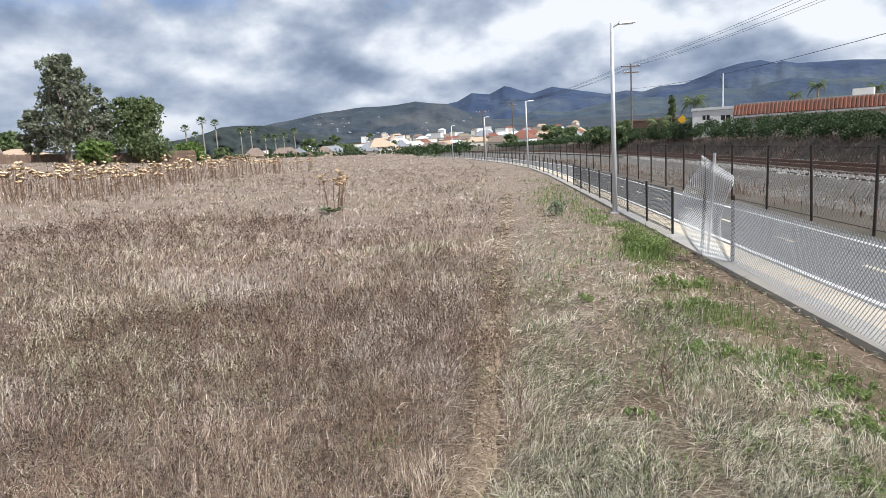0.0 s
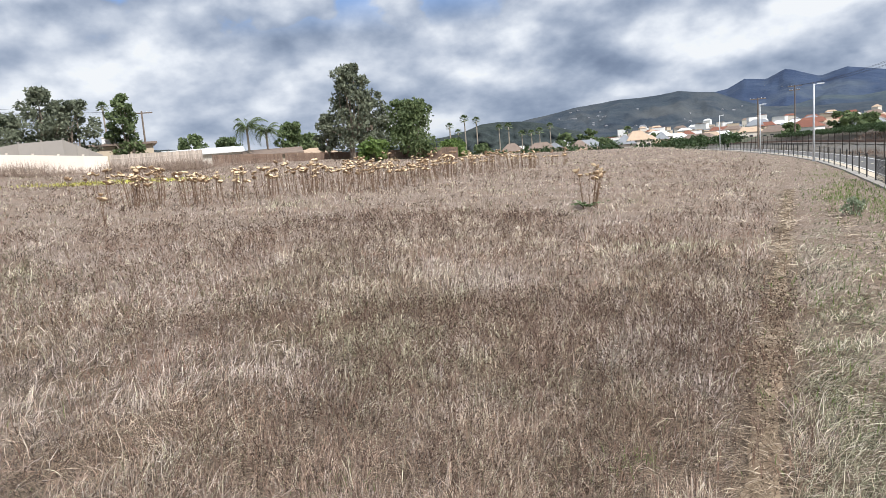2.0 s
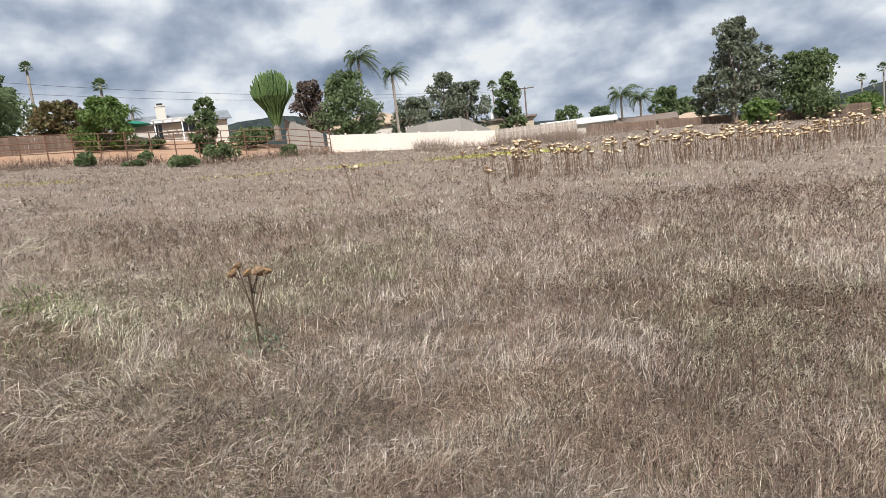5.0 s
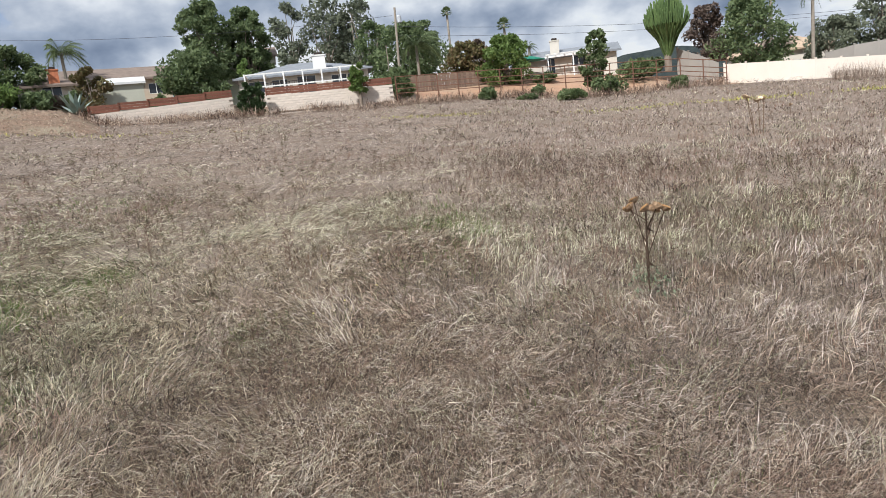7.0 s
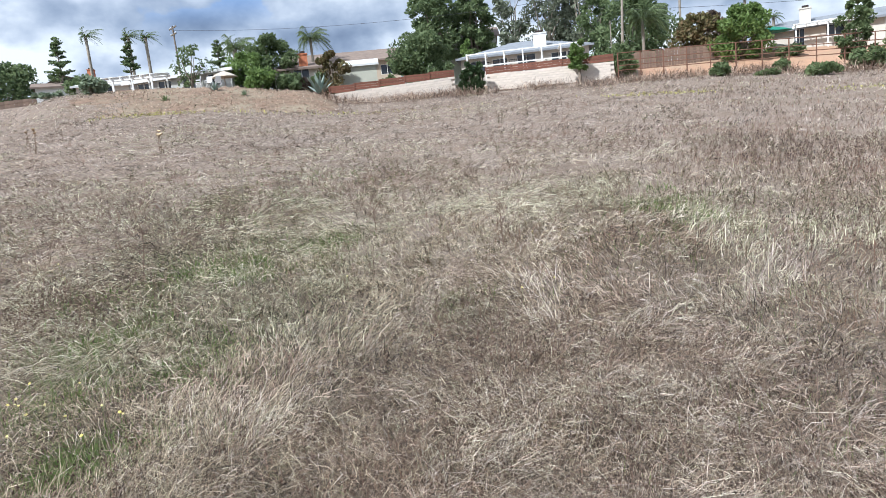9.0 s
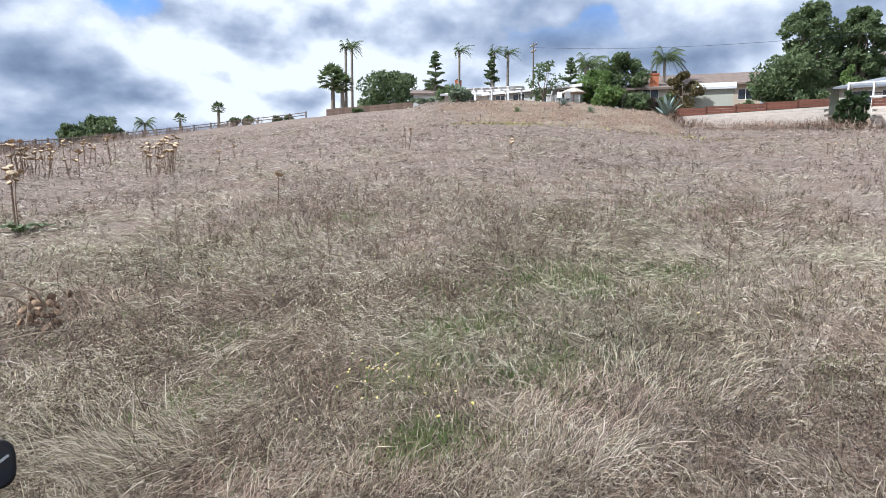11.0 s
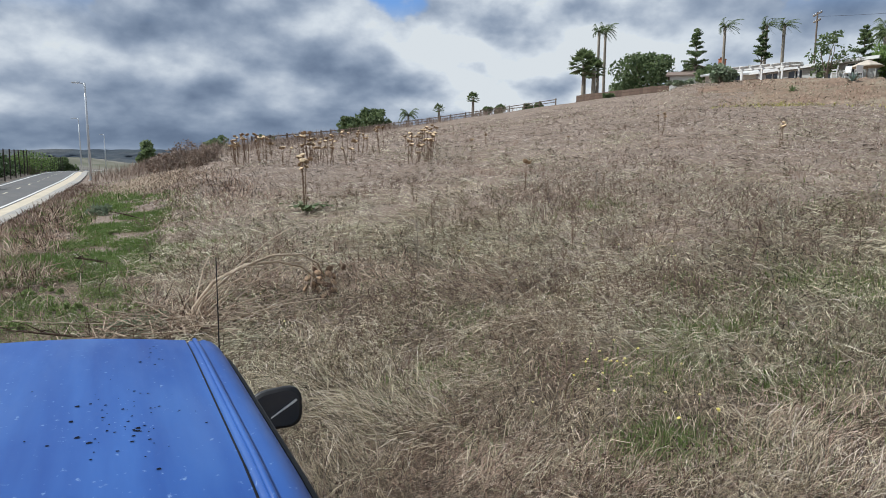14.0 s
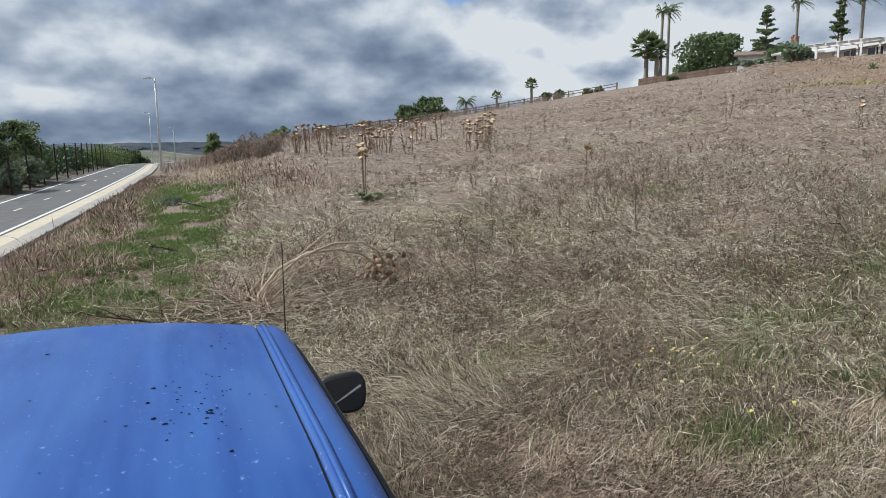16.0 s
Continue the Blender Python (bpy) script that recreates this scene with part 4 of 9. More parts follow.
def make_thistle(height, stems, seed, spread=0.28, heads=2, leaves=False, head_r=0.062, reach=0.11):
    """A dead cardoon: brown ribbed stalks that fork near the top into spiny golden heads."""
    g = np.random.default_rng(seed)
    t = thing("thistle", "dead brown thistle stalks with golden dry flower heads", "thistle", group="thistles in the field")
    for k in range(stems):
        a, q = g.uniform(0, 6.283), g.uniform(0.4, 1) if stems > 1 else 0.25
        foot = Vector((0.55 * spread * q * math.cos(a), 0.55 * spread * q * math.sin(a), -0.05))
        tip = Vector((spread * q * math.cos(a), spread * q * math.sin(a), height * g.uniform(0.72, 0.97)))
        s = Shape()
        mid = foot.lerp(tip, 0.5) + Vector((g.normal(), g.normal(), 0)) * 0.03
        s.tube([foot, mid, tip], [0.014, 0.013, 0.011], 5)
        for q2 in range(4):
            p = foot.lerp(tip, g.uniform(0.2, 0.85))
            b = g.uniform(0, 6.283)
            e = p + Vector((math.cos(b), math.sin(b), -0.6)) * g.uniform(0.05, 0.12)
            s.add([p + Vector((0, 0, 0.03)), p - Vector((0, 0, 0.02)), e], [(0, 1, 2)])
        hs = []
        for j in range(heads):
            b = j * 2.4 + g.uniform(0, 1)
            e = tip + Vector((math.cos(b) * reach, math.sin(b) * reach, g.uniform(0.0, 0.16))) * (0.35 if j == 0 else 1)
            s.tube([tip - Vector((0, 0, 0.10 * j)), e], [0.008, 0.007], 4)
            hs.append(e)
        stalk = part("stalk", s, M_darkstalk if stems == 1 and leaves else M_stalk, t)
        for e in hs:
            sb, sf = Shape(), Shape()
            thistle_head(sb, sf, e, head_r * g.uniform(0.85, 1.25), g, 0.5)
            hd = part("head", sb, M_head, stalk)
            part("tuft", sf, M_gold if stems == 1 and leaves else M_fluff, hd, "golden tuft")
    if leaves and stems == 1:
        v, f = leaf_cloud([(0.12, 0.05, 0.16), (-0.1, 0.1, 0.12), (0.02, -0.12, 0.22), (0.2, -0.1, 0.1), (-0.06, 0.0, 0.3)], [0.14, 0.13, 0.15, 0.12, 0.11], 34, 0.022, 1.1, seed)
        part("basal_leaves", raw_mesh("basal_leaves", v, f, M_sage), None, t, "feathery grey green leaves at the foot")
    elif leaves:
        for k in range(22):
            s = Shape()
            a = g.uniform(0, 6.283)
            d = Vector((math.cos(a), math.sin(a), 0))
            sd = Vector((-d.y, d.x, 0))
            ln = g.uniform(0.35, 0.7)
            at = d * g.uniform(0, 0.25)
            pts = [at + d * ln * u + Vector((0, 0, ln * (1.0 * u - 0.75 * u * u))) for u in (0, 0.25, 0.5, 0.75, 1)]
            for i in range(4):                             # deeply lobed blade along the rib
                w = (0.05, 0.11, 0.10, 0.06)[i]
                mid = pts[i].lerp(pts[i + 1], 0.5)
                for sg in (-1, 1):
                    s.add([pts[i], pts[i + 1], mid + sd * sg * w + d * 0.04 + Vector((0, 0, 0.02))], [(0, 1, 2)])
            part("leaf", s, M_herbdark, t, "grey green lobed leaf")
    return t


# ---- lamps and fences of the path ----
def street_lamp(y, off=0.0, height=6.1):
    x, yy, a = beside(y, off)
    z = float(path_z(y)) - 0.05
    t = thing("street_lamp", "tall pale grey street lamp with a short arm over the path", "street lamp", (x, yy, z), a, "lamps along the path")
    s = Shape()
    s.tube([(0, 0, 0), (0, 0, height * 0.5), (0, 0, height)], [0.085, 0.070, 0.055], 12)
    part("pole", s, M_lamp, t, smooth=True)
    part("base_plate", Shape().box((0, 0, 0.03), (0.3, 0.3, 0.06), bevel=0.02), M_lamp, t)
    part("arm", Shape().tube([(0, 0, height - 0.12), (0.15, 0, height - 0.05), (0.32, 0, height - 0.02)], [0.04, 0.035, 0.03], 8), M_lamp, t)
    hd = Shape().add([(0.22, -0.11, height - 0.05), (0.75, -0.08, height - 0.03), (0.75, 0.08, height - 0.03), (0.22, 0.11, height - 0.05),
                      (0.24, -0.08, height + 0.05), (0.70, -0.05, height + 0.02), (0.70, 0.05, height + 0.02), (0.24, 0.08, height + 0.05)],
                     [(3, 2, 1, 0), (4, 5, 6, 7), (0, 1, 5, 4), (1, 2, 6, 5), (2, 3, 7, 6), (3, 0, 4, 7)])
    head = part("lamp_head", hd, M_lamp, t)
    part("lens", Shape().box((0.5, 0, height - 0.055), (0.34, 0.13, 0.02)), M_plastic, head)


for _y, _o in ((22.2, 0.0), (61.0, 0.0), (92.6, 0.0), (126.0, 0.0), (-47.6, -0.4), (-86.0, 0.75), (-125.0, -0.6)):
    street_lamp(_y, _o)


def wire_net(s, a, b, h0, h1, cell, r, bow=None):
    """Chain-link: zigzag wires between two foot points, from h0 to h1 above them."""
    a, b = Vector(a), Vector(b)
    n = max(2, int((b - a).length / cell))
    rows = max(2, int((h1 - h0) / cell))
    for k in range(n):
        for sgn in (0, 1):
            pts = []
            for i in range(rows + 1):
                t = (k + ((i + sgn) % 2)) / n
                p = a.lerp(b, min(t, 1.0)) + Vector((0, 0, h0 + (h1 - h0) * i / rows))
                if bow:
                    p += Vector(bow(t, i / rows))
                pts.append(p)
            s.tube(pts, r, 3, cap=False)


def black_fence():
    """Low black fence on the field side of the path, beyond the torn part."""
    f = thing("path_fence", "low black vinyl chain-link fence beside the path", "fence")
    ys = [13.7 + 2.75 * k for k in range(1, 48)]
    me = Shape().tube([(0, 0, -0.1), (0, 0, 1.18)], 0.032, 8).add([], []).mesh("post", M_black)
    for y in ys:
        x, yy, a = beside(y, 0.36)
        p = part("post", me, None, f)
        p.matrix_basis = pose(x, yy, float(path_z(y)), 0, 0, a)
    s = Shape()
    for h in (0.12, 1.12):
        s.tube([(beside(y, 0.36)[0], beside(y, 0.36)[1], float(path_z(y)) + h) for y in ys], 0.012, 4)
    part("line_wire", s, M_black, f)
    net = Shape()
    for y0, y1 in zip(ys[:7], ys[1:8]):
        p0, p1 = beside(y0, 0.36), beside(y1, 0.36)
        wire_net(net, (p0[0], p0[1], float(path_z(y0))), (p1[0], p1[1], float(path_z(y1))), 0.06, 1.12, 0.11, 0.0035)
    part("mesh", net, M_black, f)


black_fence()


def far_fence():
    f = thing("railway_fence", "tall dark weathered chain-link fence between path and railway", "fence")
    ys = [12.2 + 2.9 * k for k in range(-1, 42)] + [-20 - 2.9 * k for k in range(0, 32)]
    me = Shape().tube([(0, 0, -0.1), (0, 0, 1.95)], 0.036, 8).mesh("post", M_rustpost)
    for y in ys:
        x, yy, a = beside(y, 4.35)
        p = part("post", me, None, f)
        p.matrix_basis = pose(x, yy, float(ground_z(x, yy)), rng.uniform(-1.5, 1.5), rng.uniform(-1.5, 1.5), a)
    s = Shape()
    for h in (0.1, 1.9):
        for run in (sorted(y for y in ys if y > 0), sorted(y for y in ys if y < 0)):
            s.tube([(*beside(y, 4.35)[:2], float(ground_z(*beside(y, 4.35)[:2])) + h) for y in run], 0.010, 4)
    part("line_wire", s, M_rustpost, f)
    net = Shape()
    for k in range(-1, 7):
        y0, y1 = 12.2 + 2.9 * k, 12.2 + 2.9 * (k + 1)
        p0, p1 = beside(y0, 4.35), beside(y1, 4.35)
        wire_net(net, (p0[0], p0[1], float(ground_z(*p0[:2]))), (p1[0], p1[1], float(ground_z(*p1[:2]))), 0.05, 1.9, 0.15, 0.002)
    part("mesh", net, M_rustpost, f)


far_fence()


def torn_fence():
    """Galvanised chain-link that has come loose from its posts and curls over."""
    f = thing("torn_fence", "loose galvanised chain-link fence, torn and curling off its posts", "fence")
    for y, off, top, tilt, m in ((13.7, 0.22, 1.2, 3, M_rustpost), (12.5, 0.42, 1.28, 0, M_rustpost), (3.8, 0.2, 1.2, 0, M_rustpost)):
        x, yy, a = beside(y, off)
        p = part("post", Shape().tube([(0, 0, -0.1), (0, 0, top)], 0.035, 8), m, f)
        p.matrix_basis = pose(x, yy, float(path_z(y)), 0, tilt, a)
    net = Shape()
    pts = [(12.5, 0.38), (9.6, 0.26), (6.7, 0.21), (3.8, 0.16)]
    for (y0, o0), (y1, o1) in zip(pts, pts[1:]):
        p0, p1 = beside(y0, o0), beside(y1, o1)
        wire_net(net, (p0[0], p0[1], float(path_z(y0))), (p1[0], p1[1], float(path_z(y1))), 0.03, 1.2, 0.075, 0.0055)
    part("mesh", net, M_wire, f)
    curl = Shape()
    p0, p1 = beside(13.5, 0.1), beside(12.5, 0.38)
    wire_net(curl, (p0[0], p0[1], float(path_z(13.5))), (p1[0], p1[1], float(path_z(12.5))), 0.03, 2.0, 0.055, 0.0075,
             lambda t, h: (-0.42 * math.sin(math.pi * min(1, h * 1.1)) * (1 - 0.55 * t) + 0.10 * h * h, 0.15 * h * h, -0.38 * h * t))
    part("loose_mesh", curl, M_wire, f, "curled loose sheet of chain-link")
    x, yy, a = beside(13.3, 0.22)
    p = part("leaning_post", Shape().tube([(0, 0, 0), (0.05, 0, 2.05)], 0.03, 8), M_wire, f, "leaning grey post with a capped top")
    p.matrix_basis = pose(x, yy, float(path_z(13.3)), 0, 2, a)


torn_fence()


# ---- trees, palms and shrubs round the field ----
tree(34.9, 78.3, 12.96, 3.09, M_euca, "tall grey-green eucalyptus with an uneven crown", 101, trunk=0.22, clumps=34, per=90)
tree(33.2, 80.3, 9.96, 2.34, M_euca, "tall grey-green eucalyptus with an uneven crown", 102, trunk=0.3)
tree(36.9, 79.3, 7.63, 1.63, M_euca, "slim grey-green eucalyptus leaning on a larger one", 103, trunk=0.3, clumps=14)
tree(30.0, 82.3, 8.89, 3.67, M_pepper, "broad drooping pepper tree with feathery leaves", 104, trunk=0.2, clumps=34, per=90, droop=0.8)
bush(32.9, 74.3, 3.13, 2.17, M_bright, "bright green leafy shrub under tall trees", 105, clumps=18)
tree(26.3, 90.3, 3.74, 1.86, M_bright, "round green tree beyond the field", 106, clumps=14, trunk=0.15)
tree(66.3, 70.3, 12.08, 3.38, M_leaf, "dense dark green broad tree behind the white wall", 107, trunk=0.2, clumps=36, per=90)
tree(69.2, 76.3, 12.35, 1.96, M_plum, "dark reddish tree behind a cactus", 108, trunk=0.3)
tree(60.7, 84.3, 9.99, 3.04, M_euca, "dark leafy tree behind the white wall", 109, trunk=0.2)
tree(57.8, 86.3, 12.81, 3.26, M_euca, "large dark tree with bare twigs at the top", 110, trunk=0.2, clumps=30)
tree(55.9, 86.3, 11.35, 2.67, M_euca, "dark round tree among the houses", 111, trunk=0.2)
tree(52.5, 92.3, 12.55, 2.22, M_pepper, "slender green tree by a flat-roofed house", 112, trunk=0.2, clumps=22)
tree(47.8, 110.3, 7.93, 2.65, M_leaf, "distant dark trees between roofs", 113, trunk=0.15, clumps=16)
tree(45.2, 110.3, 7.14, 2.84, M_leaf, "distant dark trees between roofs", 114, trunk=0.15, clumps=16)
tree(39.9, 105.3, 8.47, 2.71, M_leaf, "round dark green tree behind a board fence", 115, trunk=0.15, clumps=24)
tree(38.2, 105.3, 6.65, 2.71, M_leaf, "round dark green tree behind a board fence", 116, trunk=0.15, clumps=18)
palm(64.8, 85.3, 17.21, 2.63, "tall queen palm with arching fronds", 117, fronds=22)
palm(62.1, 76.3, 13.20, 1.70, "queen palm with a bushy crown", 118, fronds=24)
palm(53.8, 100.3, 12.34, 0.95, "thin distant fan palm above roofs", 119, kind='fan', girth=0.12)
palm(43.4, 100.3, 9.60, 2.76, "spreading feather palm among the houses", 120, fronds=20)
palm(41.9, 102.3, 8.70, 2.28, "spreading feather palm among the houses", 121, fronds=20)
palm(26.5, 190.3, 9.71, 1.47, "distant fan palm beyond the field", 122, kind='fan', girth=0.2, fronds=16)
palm(25.2, 190.3, 11.53, 1.64, "distant fan palm beyond the field", 123, kind='fan', girth=0.2, fronds=16)
palm(24.2, 190.3, 10.77, 1.47, "distant fan palm beyond the field", 124, kind='fan', girth=0.2, fronds=16)
palm(21.5, 190.3, 8.34, 1.47, "distant fan palm beyond the field", 125, kind='fan', girth=0.2, fronds=16)
palm(19.6, 190.3, 5.86, 1.31, "distant fan palm beyond the field", 126, kind='fan', girth=0.2, fronds=16)
palm(22.3, 230.0, 9.37, 1.58, "distant fan palm beyond the field", 127, kind='fan', girth=0.2, fronds=16)
palm(25.8, 230.0, 8.93, 1.58, "distant fan palm beyond the field", 128, kind='fan', girth=0.2, fronds=16)
palm(18.9, 230.0, 7.12, 1.78, "distant fan palm beyond the field", 129, kind='fan', girth=0.2, fronds=16)
palm(18.0, 230.0, 8.41, 1.58, "distant fan palm beyond the field", 130, kind='fan', girth=0.2, fronds=16)
palm(20.4, 230.0, 6.72, 1.58, "distant fan palm beyond the field", 131, kind='fan', girth=0.2, fronds=16)
palm(11.7, 230.0, 4.95, 1.98, "distant fan palm beyond the field", 132, kind='fan', girth=0.2, fronds=16)
tree(26.1, 150.0, 4.91, 2.32, M_leaf, "distant dark green tree beyond the field", 133, trunk=0.15, clumps=12, per=40)
tree(23.8, 160.0, 3.15, 2.76, M_leaf, "distant dark green tree beyond the field", 134, trunk=0.15, clumps=12, per=40)
tree(16.9, 210.0, 4.54, 3.98, M_leaf, "distant dark green tree beyond the field", 135, trunk=0.15, clumps=12, per=40)
tree(14.8, 220.0, 5.22, 3.79, M_leaf, "distant dark green tree beyond the field", 136, trunk=0.15, clumps=12, per=40)
tree(13.6, 200.0, 2.06, 3.10, M_leaf, "distant dark green tree beyond the field", 137, trunk=0.15, clumps=12, per=40)
tree(9.5, 230.0, 2.10, 3.17, M_leaf, "distant dark green tree beyond the field", 138, trunk=0.15, clumps=12, per=40)
tree(-0.2, 230.0, 1.94, 2.77, M_leaf, "distant dark green tree beyond the field", 139, trunk=0.15, clumps=12, per=40)
tree(-3.8, 190.0, 3.77, 3.27, M_leaf, "distant dark green tree beyond the field", 140, trunk=0.15, clumps=12, per=40)
tree(-7.3, 180.0, 1.53, 2.79, M_leaf, "distant dark green tree beyond the field", 141, trunk=0.15, clumps=12, per=40)
tree(-5.4, 200.0, 2.83, 2.76, M_leaf, "distant dark green tree beyond the field", 142, trunk=0.15, clumps=12, per=40)
tree(-13.5, 110.0, 6.42, 0.76, M_leaf, "narrow dark cypress beyond the railway", 143, name='cypress', squash=0.7, trunk=0.05, clumps=20, per=60)
palm(-15.2, 82.0, 5.51, 1.69, "feather palm above the ivy bank", 144, fronds=20)
palm(-12.5, 76.0, 3.30, 1.70, "low palm with wide fronds on the ivy bank", 145, fronds=18)
palm(-15.6, 69.0, 2.95, 1.66, "low palm with wide fronds on the ivy bank", 146, fronds=18)
palm(-27.1, 46.0, 2.02, 1.19, "young palm growing out of the ivy", 147, fronds=16)
palm(-23.8, 95.0, 6.49, 1.39, "distant palm behind a tiled roof", 148, fronds=18)
palm(-22.3, 105.0, 5.66, 1.27, "distant palm behind a tiled roof", 149, fronds=18)
palm(-27.5, 90.0, 5.39, 1.16, "distant palm behind a tiled roof", 150, fronds=18)
tree(-9.6, 85.0, 2.89, 1.76, M_leaf, "dark green tree beyond the railway", 151, trunk=0.15, clumps=16)
tree(-7.7, 95.0, 2.39, 1.64, M_leaf, "dark green tree beyond the railway", 152, trunk=0.15, clumps=16)
tree(92.7, 84.1, 16.21, 4.48, M_leaf, "dense green tree beside a garden", 153, trunk=0.15, clumps=34, per=80)
palm(92.3, 76.1, 14.19, 2.88, "bright green feather palm in a garden", 154, fronds=26)
bush(94.4, 66.1, 3.6, 2.0, M_pepper, "overgrown green and rusty garden shrubs", 155, clumps=20)
tree(88.4, 72.1, 11.65, 2.60, M_reddish, "small tree with rusty orange leaves", 156, trunk=0.2, clumps=24)
tree(85.1, 70.1, 11.58, 2.65, M_bright, "dense green orchard tree", 157, trunk=0.15, clumps=32, per=80)
tree(87.1, 78.1, 12.52, 1.61, M_plum, "dark small-leaved garden tree", 158, trunk=0.2, clumps=14)
palm(89.5, 118.1, 23.52, 1.12, "tall thin fan palm above the gardens", 159, kind='fan', girth=0.2)
palm(84.9, 108.1, 18.96, 1.30, "double-headed fan palm above the gardens", 160, kind='fan', girth=0.2)
palm(83.0, 78.1, 11.53, 0.94, "small feather palm behind a roof", 161, fronds=12)
tree(77.8, 63.7, 10.11, 1.42, M_pepper, "slender feathery tree at the pipe fence", 162, trunk=0.1, clumps=24)
bush(83.4, 57.1, 0.51, 1.08, M_pepper, "green shrub at the edge of the field", 163, clumps=12)
bush(79.8, 57.2, 1.11, 1.47, M_pepper, "green shrub at the edge of the field", 164, clumps=12)
bush(76.8, 61.2, 2.16, 1.68, M_pepper, "green shrub at the edge of the field", 165, clumps=12)
bush(71.4, 60.2, 1.16, 0.93, M_pepper, "green shrub at the edge of the field", 166, clumps=12)
bush(86.6, 58.1, 1.32, 0.90, M_pepper, "green shrub at the edge of the field", 167, clumps=12)
bush(82.5, 60.1, 1.28, 0.72, M_pepper, "green shrub at the edge of the field", 168, clumps=12)
bush(74.8, 70.2, 2.53, 2.41, M_pepper, "garden shrubs beyond the pipe fence", 169, clumps=12)
bush(73.6, 74.2, 2.70, 1.66, M_pepper, "garden shrubs beyond the pipe fence", 170, clumps=12)
bush(82.0, 70.1, 1.30, 1.21, M_pepper, "garden shrubs beyond the pipe fence", 171, clumps=12)
tree(109.0, 92.6, 22.6, 3.3, M_leaf, "large dense round tree behind the block wall", 172, trunk=0.42, clumps=44, per=110)
tree(105.9, 94.6, 21.8, 2.8, M_leaf, "dense upright tree behind the block wall", 173, trunk=0.38, clumps=40, per=110)
tree(102.6, 112.6, 25.73, 3.28, M_euca, "tall eucalyptus with pale trunk and open crown", 174, trunk=0.45, clumps=20, per=60, bark=M_palmbark)
tree(99.7, 112.7, 26.38, 4.82, M_euca, "tall eucalyptus with pale trunk and open crown", 175, trunk=0.45, clumps=20, per=60, bark=M_palmbark)
tree(96.8, 112.7, 25.24, 4.24, M_euca, "tall eucalyptus with pale trunk and open crown", 176, trunk=0.45, clumps=20, per=60, bark=M_palmbark)
tree(98.2, 112.7, 23.55, 3.28, M_euca, "tall eucalyptus with pale trunk and open crown", 177, trunk=0.45, clumps=20, per=60, bark=M_palmbark)
tree(95.7, 95.7, 18.90, 2.94, M_leaf, "dark green conifer-like tree behind the house", 178, trunk=0.15, clumps=24)
tree(92.1, 84.7, 16.48, 2.75, M_leaf, "broad green tree near a pale pole", 179, trunk=0.15, clumps=24)
tree(110.3, 66.6, 12.58, 2.84, M_leaf, "dense glossy fig tree beside the wall", 180, trunk=0.12, clumps=40, per=130)
tree(106.4, 76.6, 12.81, 1.05, M_bright, "small rounded green garden tree", 181, trunk=0.1, clumps=12)
tree(97.4, 59.7, 9.3, 0.85, M_bright, "green creeper hanging over the wall", 182, name="creeper", trunk=0.5, clumps=14, category="shrub")
for _k, (_a, _h) in enumerate(((106.9, 3.4), (106.4, 3.8), (105.9, 3.9), (105.5, 3.6), (106.8, 1.9), (106.2, 2.0), (105.7, 1.9))):
    bush(_a, 59.4, _h, 0.46, M_ivy, "dark ivy climbing a gap in the wall", 240 + _k, name="ivy", clumps=14, per=60)
bush(113.2, 65.5, 2.4, 1.3, M_leaf, "green garden shrub beside a shed", 231, clumps=16)
bush(119.2, 66.2, 2.2, 1.4, M_leaf, "dark garden shrub behind an agave", 232, clumps=16)
tree(117.9, 66.0, 11.5, 1.9, M_reddish, "rusty red bush beside a brick chimney", 184, trunk=0.1, clumps=16)
tree(122.6, 70.5, 14.2, 2.35, M_pepper, "tall leafy green tree in a garden", 185, trunk=0.12, clumps=30, per=80)
tree(124.7, 68.5, 12.32, 2.34, M_bright, "yellowish green garden shrub", 186, trunk=0.1, clumps=22)
palm(119.3, 78.5, 16.17, 2.28, "feather palm behind garden trees", 187, fronds=22)
palm(125.3, 80.5, 16.04, 2.34, "windblown feather palm above garden trees", 188, fronds=18)
tree(128.9, 66.5, 13.0, 1.7, M_leaf, "bare twiggy tree with few leaves", 189, trunk=0.2, clumps=14, per=16)
conifer(126.7, 84.5, 16.02, 1.74, "dark layered conifer behind a roof", 190)
palm(136.0, 112.4, 23.28, 1.74, "tall windblown queen palm on the hill", 191, fronds=16, wind=1.0, girth=0.22)
palm(133.1, 104.4, 21.59, 1.61, "tall windblown queen palm on the hill", 192, fronds=16, wind=1.0, girth=0.22)
palm(131.9, 104.4, 21.33, 1.43, "tall windblown queen palm on the hill", 193, fronds=16, wind=1.0, girth=0.22)
conifer(138.0, 100.4, 19.56, 2.24, "dark layered conifer on the hill", 194)
conifer(133.3, 102.4, 19.32, 1.93, "dark layered conifer on the hill", 195)
palm(125.5, 88.5, 17.29, 1.97, "windblown feather palm above a roof", 196, fronds=18, wind=1.0)
tree(141.8, 104.4, 17.60, 4.66, M_leaf, "broad dark umbrella-shaped pine on the hill", 197, trunk=0.15, clumps=36, per=80)
bush(136.7, 84.4, 3.22, 2.03, M_leaf, "dark round shrub at the top of the slope", 198, clumps=18)
palm(145.5, 97.4, 20.65, 1.50, "tall fan palm on the ridge", 199, kind='feather', fronds=18, wind=0.6, girth=0.2)
palm(145.0, 99.4, 21.22, 1.53, "tall fan palm on the ridge", 200, kind='feather', fronds=18, wind=0.6, girth=0.2)
palm(146.6, 96.4, 16.70, 2.48, "stout fan palm on the ridge", 201, kind='fan', fronds=34, girth=0.3)
